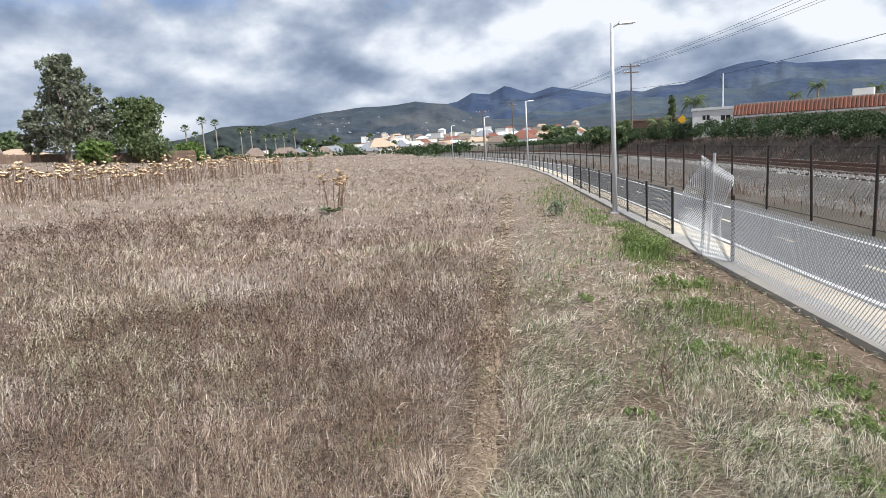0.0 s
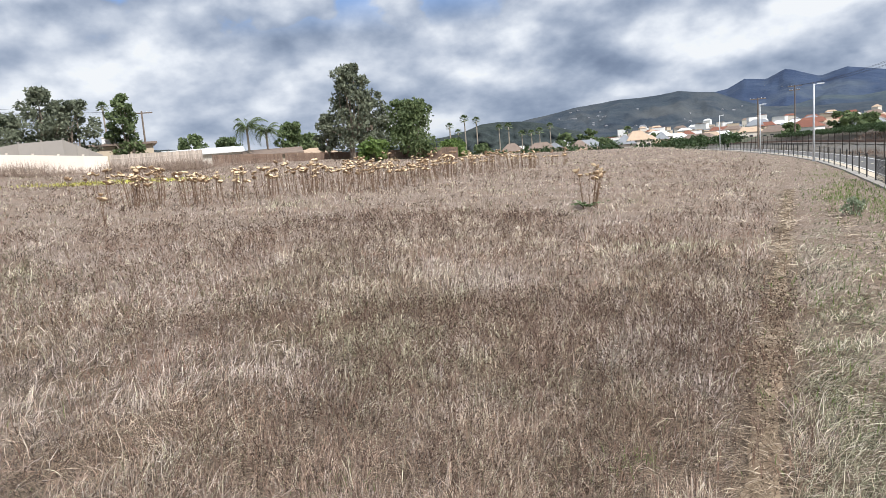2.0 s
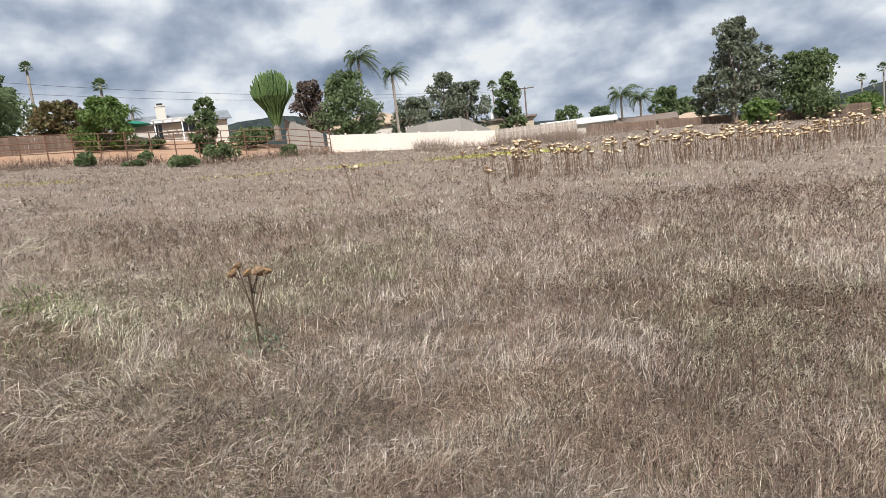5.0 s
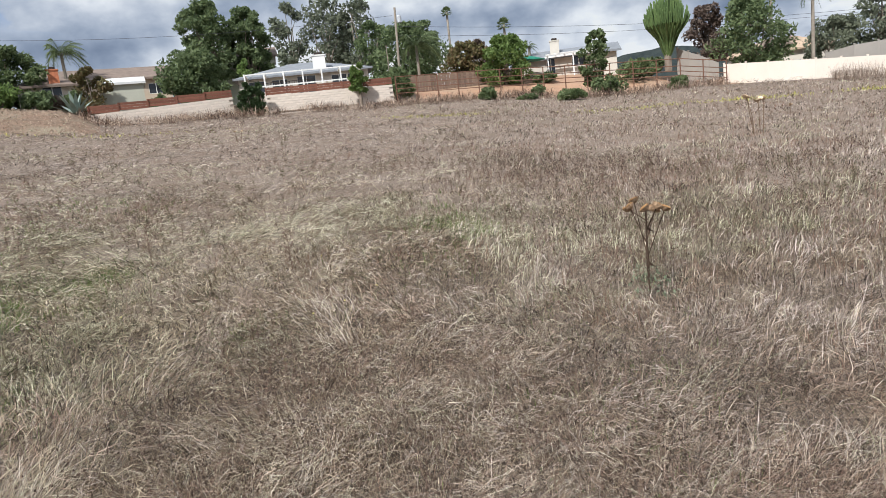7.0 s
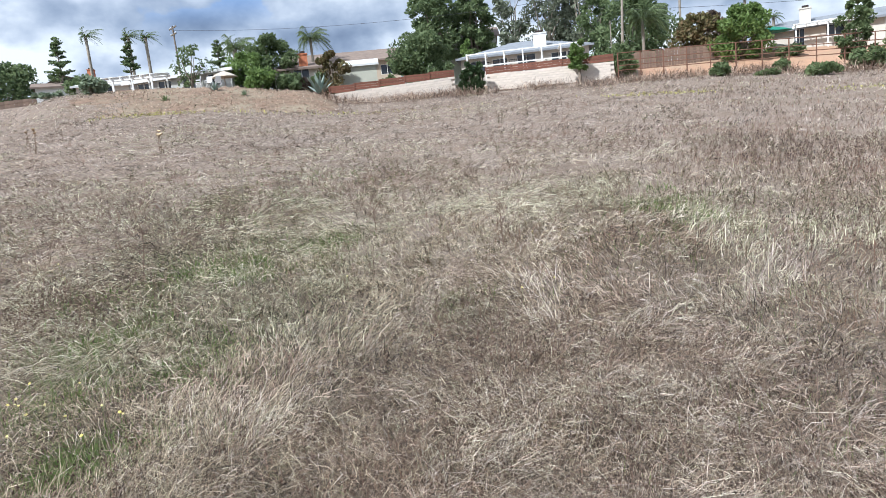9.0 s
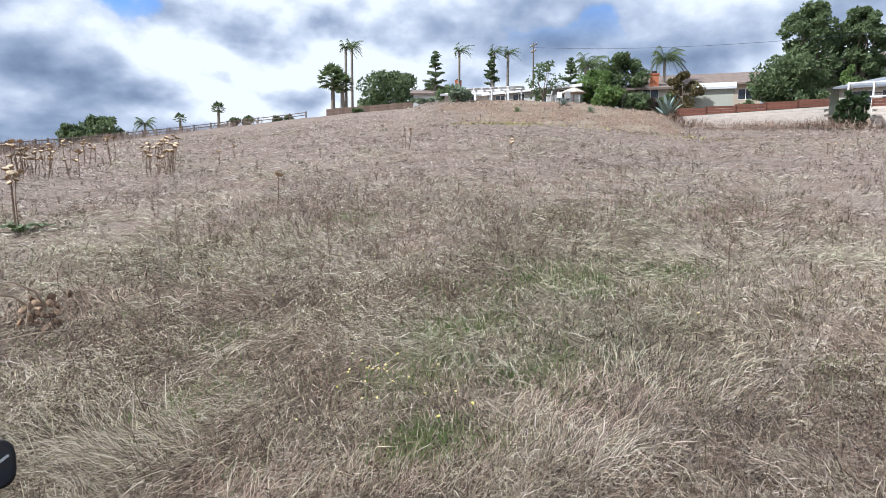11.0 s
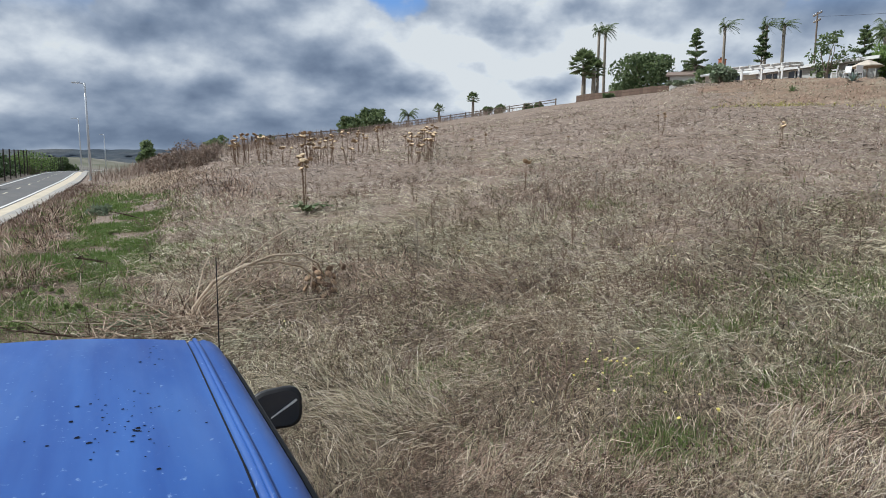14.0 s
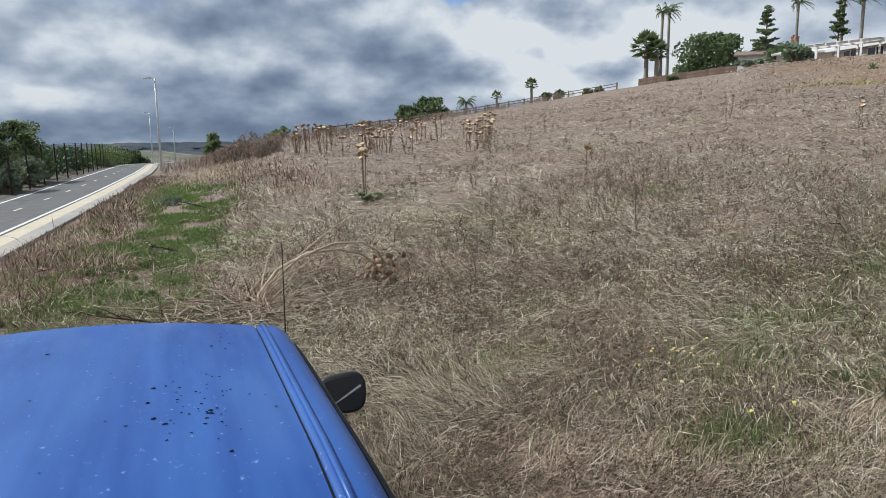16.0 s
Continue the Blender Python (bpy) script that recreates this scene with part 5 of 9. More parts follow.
palm(145.8, 95.4, 15.50, 1.96, "stout fan palm on the ridge", 202, kind='fan', fronds=30, girth=0.3)
palm(155.8, 112.3, 12.91, 1.25, "short fan palm on the skyline", 203, kind='fan', fronds=26, girth=0.25)
palm(158.7, 112.3, 11.02, 1.16, "short distant palm on the skyline", 204, kind='fan', fronds=18, girth=0.2)
palm(161.3, 112.3, 10.48, 1.93, "distant feather palms on the skyline", 205, fronds=20)
tree(164.3, 100.2, 9.38, 2.93, M_leaf, "low rounded trees on the skyline", 206, trunk=0.1, clumps=20)
tree(166.2, 96.2, 7.92, 1.82, M_leaf, "low rounded trees on the skyline", 207, trunk=0.1, clumps=14)
bush(154.4, 110.3, 1.66, 0.95, M_leaf, "small dark shrub on the skyline", 208, clumps=8)
bush(153.4, 110.3, 1.68, 0.95, M_leaf, "small dark shrub on the skyline", 209, clumps=8)
bush(151.3, 110.3, 1.64, 0.95, M_leaf, "small dark shrub on the skyline", 210, clumps=8)
bush(150.3, 110.3, 1.85, 0.76, M_leaf, "small dark shrub on the skyline", 211, clumps=8)
bush(144.2, 110.4, 2.89, 1.14, M_leaf, "small dark shrub on the skyline", 212, clumps=8)
bush(144.6, 88.8, 0.45, 1.06, M_leaf, "small round bush below a board fence", 213, clumps=10)
bush(138.8, 66.8, 0.46, 1.93, M_sage, "tangle of grey-green stems on the slope", 214, clumps=16)
tree(195.0, 40.3, 3.76, 1.45, M_leaf, "dark tree beyond the railway", 215, trunk=0.15, clumps=26, per=80)
tree(196.8, 34.3, 3.42, 1.17, M_leaf, "dark tree beyond the railway", 216, trunk=0.15, clumps=26, per=80)
bush(189.7, 66.4, 2.48, 2.05, M_bright, "bright green vine smothering the fence", 217, clumps=26, per=90, size=0.07)
bush(194.4, 37.3, 1.80, 0.83, M_sage, "flowering grey-green shrub at the fence", 218, clumps=16)
bush(195.8, 33.3, 1.64, 0.74, M_sage, "grey-green shrub at the fence", 219, clumps=16)
bush(181.9, 80.5, 3.50, 1.52, M_leaf, "dark bushes at the end of the field", 220, clumps=12)
bush(177.1, 92.5, 3.56, 2.38, M_leaf, "dark bushes at the end of the field", 221, clumps=14)
bush(173.2, 95.6, 3.04, 1.47, M_leaf, "dark bushes at the end of the field", 222, clumps=10)
tree(188.1, 120.4, 1.93, 2.07, M_leaf, "trees far along the railway", 223, trunk=0.15, clumps=14)


# ---- houses and their yards ----
def wall_with_openings(w, z0, z1, y, thick, openings):
    """A front wall cut round its windows."""
    s = Shape()
    xs = sorted({-w / 2, w / 2, *[o[0] - o[2] / 2 for o in openings], *[o[0] + o[2] / 2 for o in openings]})
    for a, b in zip(xs, xs[1:]):
        m = (a + b) / 2
        cut = sorted((o[1] - o[3] / 2, o[1] + o[3] / 2) for o in openings if abs(m - o[0]) < o[2] / 2)
        z = z0
        for lo, hi in cut:
            if lo > z:
                s.box((m, y + thick / 2, (z + lo) / 2), (b - a, thick, lo - z))
            z = max(z, hi)
        if z1 > z:
            s.box((m, y + thick / 2, (z + z1) / 2), (b - a, thick, z1 - z))
    return s.weld()


def house(az, d, base, w, depth, eave, ridge_h, roof, label, wall_m, roof_m, windows=(), chimney=None, over=0.5, turn=0.0, flue=None, name="house", sunk=2.0):
    """A house with its front at that azimuth and distance. base: floor height; eave, ridge_h: above base."""
    x, y = polar(az, d)
    t = thing(name, label, "house", (x, y, base), az + turn)
    part("wall", wall_with_openings(w, -sunk, eave, 0, 0.2, windows), wall_m, t)
    for sx in (-1, 1):
        part("wall", Shape().box((sx * (w / 2 - 0.1), depth / 2 + 0.1, (eave - sunk) / 2), (0.2, depth - 0.2, eave + sunk)), wall_m, t)
    part("wall", Shape().box((0, depth - 0.1, (eave - sunk) / 2), (w - 0.4, 0.2, eave + sunk)), wall_m, t)
    a, b = w / 2 + over, depth / 2 + over
    c = depth / 2
    s = Shape()
    th = 0.14
    if roof == "flat":
        s.box((0, c, eave + 0.15), (2 * a, 2 * b, 0.26))
    else:
        r = a - over if roof == "gable" else max(0.5, a - b)
        if roof == "gable":
            r = a
        for dz in (0, th):
            s.add([(-a, c - b, eave + dz - 0.05), (a, c - b, eave + dz - 0.05), (a, c + b, eave + dz - 0.05), (-a, c + b, eave + dz - 0.05), (-r, c, ridge_h + dz), (r, c, ridge_h + dz)],
                  [(0, 1, 5, 4), (1, 2, 5), (2, 3, 4, 5), (3, 0, 4)] if roof == "hip" else [(0, 1, 5, 4), (2, 3, 4, 5)])
        s.box((0, c - b + 0.02, eave + 0.02), (2 * a, 0.05, 0.2))
        if roof == "gable":
            g = Shape()
            for sx in (-1, 1):
                x0 = sx * (w / 2 - 0.1)
                g.add([(x0, 0, eave), (x0, depth, eave), (x0, c, ridge_h)], [(0, 1, 2)])
            part("gable_end", g, wall_m, t)
    part("roof", s, roof_m, t)
    for o in windows:
        win = part("window", Shape().box((o[0], 0.11, o[1]), (o[2] - 0.04, 0.03, o[3] - 0.04)), M_glass, t)
        f = Shape()
        for dx in (-o[2] / 2, 0, o[2] / 2):
            f.box((o[0] + dx, 0.06, o[1]), (0.07, 0.1, o[3]))
        for dz in (-o[3] / 2, o[3] / 2):
            f.box((o[0], 0.065, o[1] + dz), (o[2] + 0.1, 0.11, 0.07))
        part("frame", f, M_white, win)
    if chimney:
        cx, cy, cw, top, cm = chimney
        s = Shape().box((cx, cy, top / 2), (cw, cw * 0.8, top)).box((cx, cy, top + 0.05), (cw + 0.12, cw * 0.8 + 0.12, 0.12))
        ch = part("chimney", s, cm, t)
        part("chimney_cap", Shape().box((cx, cy, top + 0.24), (cw * 0.6, cw * 0.5, 0.2)), M_rustpost, ch)
    return t


M_signyellow = mat("sign_yellow", (0.75, 0.45, 0.03), (0.68, 0.40, 0.03), 3.0, 0.5)
W2 = lambda *xs: tuple((x, 1.45, 1.5, 1.1) for x in xs)
h1 = house(101.8, 68.5, 7.5, 12.6, 10, 2.3, 3.85, "hip", "pale single-storey house with a grey shingle roof and solar panels", M_stucco, M_greyroof, W2(-4.6, -2.4, 3.4, 5.0) + ((0.2, 1.2, 1.8, 1.9),), (1.65, 1.0, 1.25, 4.0, M_white))
for _x in (-1.6, -0.1, 3.3, 4.6):
    _p = part("solar_panel", Shape().box((0, 0, 0), (1.4, 1.0, 0.05)), M_solar, h1)
    _p.matrix_basis = pose(_x, 2.6, 3.22 - 0.25 * max(0.0, _x - 3.4), 16, 0, 0)


def deck_rail():
    """Thick white posts and two rails in front of a shaded veranda, with a dark balustrade between them."""
    x, y = polar(102.3, 64.4)
    t = thing("veranda_frame", "white painted veranda posts and rails above the block wall", "railing", (x, y, 7.4), 102.3)
    for k in range(7):
        part("post", Shape().box((-4.75 + k * 1.74, 0, 1.15), (0.13, 0.13, 2.5)), M_white, t)
    for z in (1.18, 2.32):
        part("rail", Shape().box((0.47, 0, z), (10.6, 0.1, 0.11)), M_white, t)
    for k in range(24):
        part("baluster", Shape().box((-3.9 + k * 0.22, 0.9, 1.05), (0.03, 0.03, 0.95)), M_rustpost, t)
    part("handrail", Shape().box((-1.4, 0.9, 1.55), (5.2, 0.06, 0.06)), M_rustpost, t)
    for k in range(7):
        part("beam", Shape().box((-4.75 + k * 1.74, 2.0, 2.33), (0.12, 4.0, 0.10)), M_white, t)


deck_rail()
house(116.9, 78.5, 9.3, 13, 9, 2.5, 4.2, "gable", "brown-roofed house half hidden by garden trees", M_beige, M_brownroof, W2(2, 5), None)
house(115.7, 67.5, 8.4, 3.7, 3.5, 1.75, 2.35, "gable", "small pale garden shed with a sheet roof", M_green_wall, M_whiteroof, (), None, 0.25)
house(107.0, 96, 11.2, 10, 8, 4.3, 6.0, "gable", "pale green two-storey house among trees", M_green_wall, M_brownroof, ((1.2, 3.3, 1.2, 0.9), (2.6, 3.3, 0.9, 0.9)), None)
house(120.3, 69.5, 8.5, 5.4, 6, 2.0, 3.0, "hip", "low house with a brick chimney behind shrubs", M_stucco, M_brownroof, W2(0), (0.3, 0.6, 0.85, 3.45, M_brick))
house(129.9, 70.0, 8.5, 11.6, 6, 2.05, 2.5, "flat", "pale grey flat-roofed house above an earth slope", M_grey_wall, M_whiteroof, W2(-4, -1.6, 1.2, 4.0), None, 0.45, turn=-36)
house(133.0, 82, 9.6, 12, 6, 2.0, 2.9, "hip", "low pale house behind a patio cover", M_stucco, M_whiteroof, W2(-3, 0, 3), None)
house(80.2, 76, 7.2, 11, 8, 2.0, 3.15, "gable", "low pale house with a white patio roof and chimney", M_stucco, M_greyroof, W2(1.5) + ((-1.5, 1.0, 0.9, 2.0),), (-1.0, 2.0, 1.0, 4.0, M_stucco))
house(64.3, 89, 4.3, 11, 8, 3.2, 4.9, "hip", "house with a tan hipped roof behind trees", M_stucco, M_sandroof, W2(-2, 1.5), None)
house(53.4, 93, 2.9, 9, 8, 3.4, 3.7, "flat", "flat dark-roofed house with a white chimney", M_beige, M_brownroof, W2(1), (-0.5, 1.5, 1.6, 4.5, M_white))
house(47.0, 97, 1.4, 10, 7, 3.2, 3.9, "gable", "low house with a pale sheet roof behind a fence", M_stucco, M_whiteroof, (), None)
house(42.5, 99, 0.9, 11, 7, 2.9, 3.7, "gable", "low brown-roofed house behind a fence", M_beige, M_brownroof, W2(0), None)
house(38.2, 98, 0.6, 7, 7, 2.7, 3.6, "hip", "low beige outbuilding behind a fence", M_beige, M_sandroof, W2(0), None)
house(135.8, 114, 12.2, 5, 7, 3.0, 4.6, "gable", "yellowish gabled house on the hilltop", M_beige, M_brownroof, W2(0), (1.2, 1, 1.0, 5.6, M_brick), turn=70)
house(137.2, 97, 11.0, 9, 6, 2.4, 3.2, "gable", "pale hilltop house behind a round shrub", M_white, M_brownroof, W2(0), None)


def tiled_shop():
    """A long low shop building with a leaning strip of red tiles under a pale parapet."""
    x, y = polar(-30.0, 64)
    t = thing("shop_building", "long pale shop building with a red tile mansard strip", "building", (x, y, 0), -30.0)
    w = 27.0
    part("wall", Shape().box((0, 6, 1.0), (w, 11.4, 3.6)), M_stucco, t)
    part("parapet", Shape().box((0, 6, 3.2), (w - 0.8, 10.6, 0.85)), M_stucco, t)
    for k in range(90):
        x0 = -w / 2 + k * 0.3
        s = Shape()
        for j in range(5):
            u0, u1 = j / 5, (j + 1) / 5 + 0.04
            s.tube([(x0 + 0.15, -0.35 + 0.5 * u0, 2.58 + 0.86 * u0), (x0 + 0.15, -0.37 + 0.5 * u1, 2.58 + 0.86 * u1)], [0.16, 0.14], 6)
        part("roof_tile", s, M_tileroof, t)
    part("fascia", Shape().box((0, -0.3, 2.5), (w, 0.1, 0.2)), M_white, t)
    part("rooftop_unit", Shape().box((-4, 5, 3.9), (1.6, 1.2, 0.7), bevel=0.05), M_whiteroof, t, "pale air conditioner on the roof")


tiled_shop()
house(-17.0, 68, -1.0, 4.6, 9, 4.25, 4.4, "flat", "white flat-roofed annex beside a tiled building", M_white, M_whiteroof, ((-1.1, 3.6, 0.7, 0.5), (0.6, 3.5, 0.9, 0.5)), None, 0.1)
house(-11.6, 110, -1.5, 10, 9, 4.4, 4.8, "flat", "low dark shop front beyond the railway", M_darkboard, M_brownroof, W2(-2, 2), None, 0.3)


def patio_cover(az, d, base, w, depth, h, posts, label, turn=0.0, pitch=0.0):
    """Slim posts, beams, rafters and open slats."""
    x, y = polar(az, d)
    t = thing("patio_cover", label, "pergola", (x, y, base), az + turn)
    for k in range(posts):
        for yy in (0.1, depth - 0.1):
            part("post", Shape().box((-w / 2 + 0.1 + k * (w - 0.2) / (posts - 1), yy, (h + pitch * yy) / 2 - 1), (0.13, 0.13, h + pitch * yy + 2)), M_white, t)
    for yy in (0.1, depth - 0.1):
        part("beam", Shape().box((0, yy, h + pitch * yy), (w + 0.5, 0.12, 0.2)), M_white, t)
    for k in range(int(w / 0.8) + 1):
        xx = -w / 2 + k * w / int(w / 0.8)
        part("rafter", Shape().add([(xx + sx, yy, h + pitch * yy + zz) for yy in (-0.4, depth + 0.4) for sx, zz in ((-0.05, 0.1), (0.05, 0.1), (0.05, 0.24), (-0.05, 0.24))], [(0, 1, 5, 4), (1, 2, 6, 5), (2, 3, 7, 6), (3, 0, 4, 7), (0, 3, 2, 1), (4, 5, 6, 7)]), M_white, t)
    for k in range(int(depth / 0.28)):
        yy = k * 0.28
        part("slat", Shape().box((0, yy, h + pitch * yy + 0.27), (w + 0.3, 0.13, 0.04)), M_white, t)


patio_cover(133.9, 65.0, 8.55, 5.2, 4.0, 1.55, 4, "white timber patio cover on slim posts", -22, 0.12)
patio_cover(79.5, 74.6, 7.2, 5.5, 2.5, 2.1, 3, "white patio roof in front of a pale house")


def umbrella(az, d, base, r, h, m, label):
    x, y = polar(az, d)
    t = thing("parasol", label, "parasol", (x, y, base))
    part("pole", Shape().tube([(0, 0, -0.5), (0, 0, h)], 0.04, 8), M_oldboard, t)
    part("canopy", Shape().lathe([(r, h - 0.55), (r * 0.98, h - 0.48), (r * 0.5, h - 0.2), (0.06, h)], 8), m, t)
    part("base", Shape().lathe([(0.3, -0.5), (0.28, -0.4), (0.06, -0.36)], 12), M_tie, t)


umbrella(126.4, 64.8, 8.4, 1.2, 1.9, M_tancloth, "tan open parasol over a garden table")
umbrella(83.2, 73.5, 7.0, 1.9, 2.6, M_canopy, "green open garden parasol beside a house")


def plastic_chair(az, d, turn):
    x, y = polar(az, d)
    t = thing("garden_chair", "white plastic garden chair on the slope's edge", "chair", (x, y, float(ground_z(x, y))), turn, "garden chairs")
    part("seat", Shape().box((0, 0, 0.43), (0.48, 0.46, 0.05), bevel=0.05), M_plastic, t)
    part("backrest", Shape().box((0, 0.22, 0.72), (0.46, 0.05, 0.55), pose(0, 0, 0, -10)), M_plastic, t)
    for sx in (-0.2, 0.2):
        for sy in (-0.19, 0.19):
            part("leg", Shape().tube([(sx, sy, 0.42), (sx * 1.15, sy * 1.15, 0)], [0.03, 0.022], 6), M_plastic, t)
    for sx in (-0.25, 0.25):
        part("armrest", Shape().box((sx, 0, 0.66), (0.06, 0.42, 0.04)), M_plastic, t)


for _a, _d, _t in ((128.4, 63.6, 30), (127.6, 63.2, 110), (126.9, 63.6, -40)):
    plastic_chair(_a, _d, _t)


# ---- walls and fences at the field's far edge ----
def block_wall(a, b, za0, za1, zb0, zb1, name, label):
    """A block wall between two plan points, with stained boards on top."""
    t = thing(name, label, "wall", kind="structure")
    a, b = Vector((*a, 0)), Vector((*b, 0))
    ln = (b - a).length
    ang = math.degrees(math.atan2(b.y - a.y, b.x - a.x))
    n = round(ln / 0.62)
    me = Shape().box((0, 0, 0), (0.605, 0.2, 0.19)).mesh("block", M_block)
    core = Shape()
    core.add([(*p.xy, z) for p, z in ((a, za0 - 0.6), (b, zb0 - 0.6), (b, zb1 - 0.02), (a, za1 - 0.02))], [(0, 1, 2, 3)])
    part("core", core, M_mortar, t)
    rows = 7
    for i in range(rows):
        for k in range(n):
            u = (k + 0.5 + 0.5 * (i % 2)) / n
            if u > 1 - 0.4 / n:
                continue
            p = a.lerp(b, u)
            top = za1 + (zb1 - za1) * u
            z = top - 0.12 - (rows - 1 - i) * 0.205
            o = part("block", me, None, t)
            o.matrix_basis = pose(p.x, p.y, z, 0, -math.degrees(math.atan2(zb1 - za1, ln)), ang)
    m = max(2, round(ln / 2.3))
    for k in range(m):
        u0, u1 = k / m, (k + 1) / m
        p, z = a.lerp(b, (u0 + u1) / 2), za1 + (zb1 - za1) * (u0 + u1) / 2
        for j in range(3):
            o = part("board", Shape().box((0, 0, 0), (ln / m - 0.03, 0.04, 0.19)), M_redwood, t)
            o.matrix_basis = pose(p.x, p.y, z + 0.12 + j * 0.205, 0, 0, ang)
        q = a.lerp(b, u0)
        o = part("post", Shape().box((0, -0.04, 0.3), (0.1, 0.1, 0.74)), M_redwood, t)
        o.matrix_basis = pose(q.x, q.y, za1 + (zb1 - za1) * u0, 0, 0, ang)


block_wall((-53.35, -28.6), (-57.75, -18.4), 6.2, 7.1, 5.9, 7.6, "wall_south", "cream concrete block wall topped with stained boards")
block_wall((-58.6, -15.7), (-60.5, -4.9), 5.8, 7.45, 5.5, 7.3, "wall_north", "cream concrete block wall topped with stained boards")


def panel_fence(pts, tops, bottoms, n, mp, label, name, post=0.13, thick=0.06, over=0.06):
    """Smooth panels between square posts along a polyline."""
    t = thing(name, label, "fence")
    V = [Vector((*p, 0)) for p in pts]
    for i in range(len(V) - 1):
        a, b = V[i], V[i + 1]
        ang = math.degrees(math.atan2(b.y - a.y, b.x - a.x))
        k = n[i]
        for j in range(k):
            u0, u1 = j / k, (j + 1) / k
            q0, q1 = a.lerp(b, u0), a.lerp(b, u1)
            t0, t1 = tops[i] + (tops[i + 1] - tops[i]) * u0, tops[i] + (tops[i + 1] - tops[i]) * u1
            b0 = min(bottoms[i], bottoms[i + 1]) - 0.5
            d = Vector((-(b - a).y, (b - a).x, 0)).normalized() * thick / 2
            s = Shape().add([(*(q0 - d).xy, b0), (*(q1 - d).xy, b0), (*(q1 - d).xy, t1), (*(q0 - d).xy, t0), (*(q0 + d).xy, b0), (*(q1 + d).xy, b0), (*(q1 + d).xy, t1), (*(q0 + d).xy, t0)],
                            [(0, 1, 2, 3), (5, 4, 7, 6), (3, 2, 6, 7), (0, 3, 7, 4), (1, 5, 6, 2)])
            part("panel", s, mp, t)
            o = part("post", Shape().box((0, 0, 0), (post, post, t0 - b0 + over)).box((0, 0, (t0 - b0 + over) / 2 + 0.03), (post + 0.04, post + 0.04, 0.06)), mp, t)
            o.matrix_basis = pose(q0.x, q0.y, (t0 + b0 + over) / 2, 0, 0, ang)
    return t


panel_fence([(-61.5, 24.7), (-51.2, 37.3)], [5.75, 4.22], [4.1, 2.9], [9], M_vinyl, "cream white panel fence along the field's edge", "panel_fence")
panel_fence([(-59.2, 32.4), (-57.2, 33.6), (-55.3, 36.3), (-52.6, 37.9)], [5.6, 5.85, 5.95, 4.4], [3.2, 3.2, 3.2, 3.0], [1, 2, 3], M_tanvinyl, "stepped tan panel fence behind a cream one", "panel_fence")
panel_fence([(-65.4, 21.95), (-63.3, 23.2), (-61.7, 24.3)], [7.9, 6.9, 5.95], [5.6, 5.2, 5.0], [2, 2], M_tanvinyl, "sloping tan panel fence below a tall cactus", "panel_fence")


def board_fence(a, b, ta, tb, h, m, label, board=0.2, rails=True):
    t = thing("board_fence", label, "fence")
    a, b = Vector((*a, 0)), Vector((*b, 0))
    n = int((b - a).length / board)
    ang = math.degrees(math.atan2(b.y - a.y, b.x - a.x))
    me = Shape().box((0, 0, 0), (board - 0.015, 0.025, h)).mesh("board", m)
    for k in range(n):
        p = a.lerp(b, (k + 0.5) / n)
        o = part("board", me, None, t)
        o.matrix_basis = pose(p.x, p.y, ta + (tb - ta) * k / n - h / 2 + rng.uniform(-0.04, 0.04), 0, rng.uniform(-0.8, 0.8), ang)
    for z in (0.35, h - 0.3):
        s = Shape().tube([(a.x, a.y, ta - z), (b.x, b.y, tb - z)], 0.045, 4)
        part("rail", s, m, t)


board_fence((-51.1, 37.4), (-52.9, 49.2), 4.30, 4.45, 1.9, M_oldboard, "weathered grey board fence along the field's edge", 0.2)
board_fence((-53.5, 51.0), (-50.5, 58.5), 3.9, 3.5, 1.6, M_darkboard, "dark brown board fence with a sagging top", 0.22)
board_fence((-50.3, 58.7), (-46.0, 66.0), 3.5, 3.1, 1.6, M_darkboard, "brown board fence with wide pickets", 0.3)
board_fence((-45.8, 66.2), (-37.0, 76.0), 3.0, 2.7, 1.5, M_darkboard, "dark brown board fence below tall trees", 0.3)
board_fence((-69.5, -4.0), (-70.5, 6.5), 8.6, 8.3, 1.6, M_darkboard, "dark grey board fence behind an earth yard", 0.28)
board_fence((-51.9, -80.4), (-57.2, -67.8), 11.0, 11.5, 1.2, M_darkboard, "low weathered board fence on the ridge", 0.5)


def pipe_fence():
    t = thing("pipe_fence", "rusty steel pipe fence round an earth yard", "fence")
    pts = [(-60.9, -4.6), (-61.6, 2.8), (-61.4, 12.5), (-60.3, 20.4), (-59.8, 24.2)]
    tops = [7.95, 7.7, 7.1, 6.6, 5.95]
    V = [Vector((*p, z)) for p, z in zip(pts, tops)]
    rows = []
    for i in range(4):
        k = max(2, round((V[i + 1] - V[i]).length / 2.05))
        rows += [V[i].lerp(V[i + 1], j / k) for j in range(k)]
    rows.append(V[-1])
    for p in rows:
        o = part("post", Shape().tube([(0, 0, -2.3), (0, 0, 0.03)], 0.055, 6), M_rustpipe, t)
        o.matrix_basis = Matrix.Translation(p)
    for dz in (0.0, -0.62, -1.05, -1.45):
        part("rail", Shape().tube([p + Vector((0, 0, dz)) for p in rows], 0.04, 5), M_rustpipe, t)


pipe_fence()


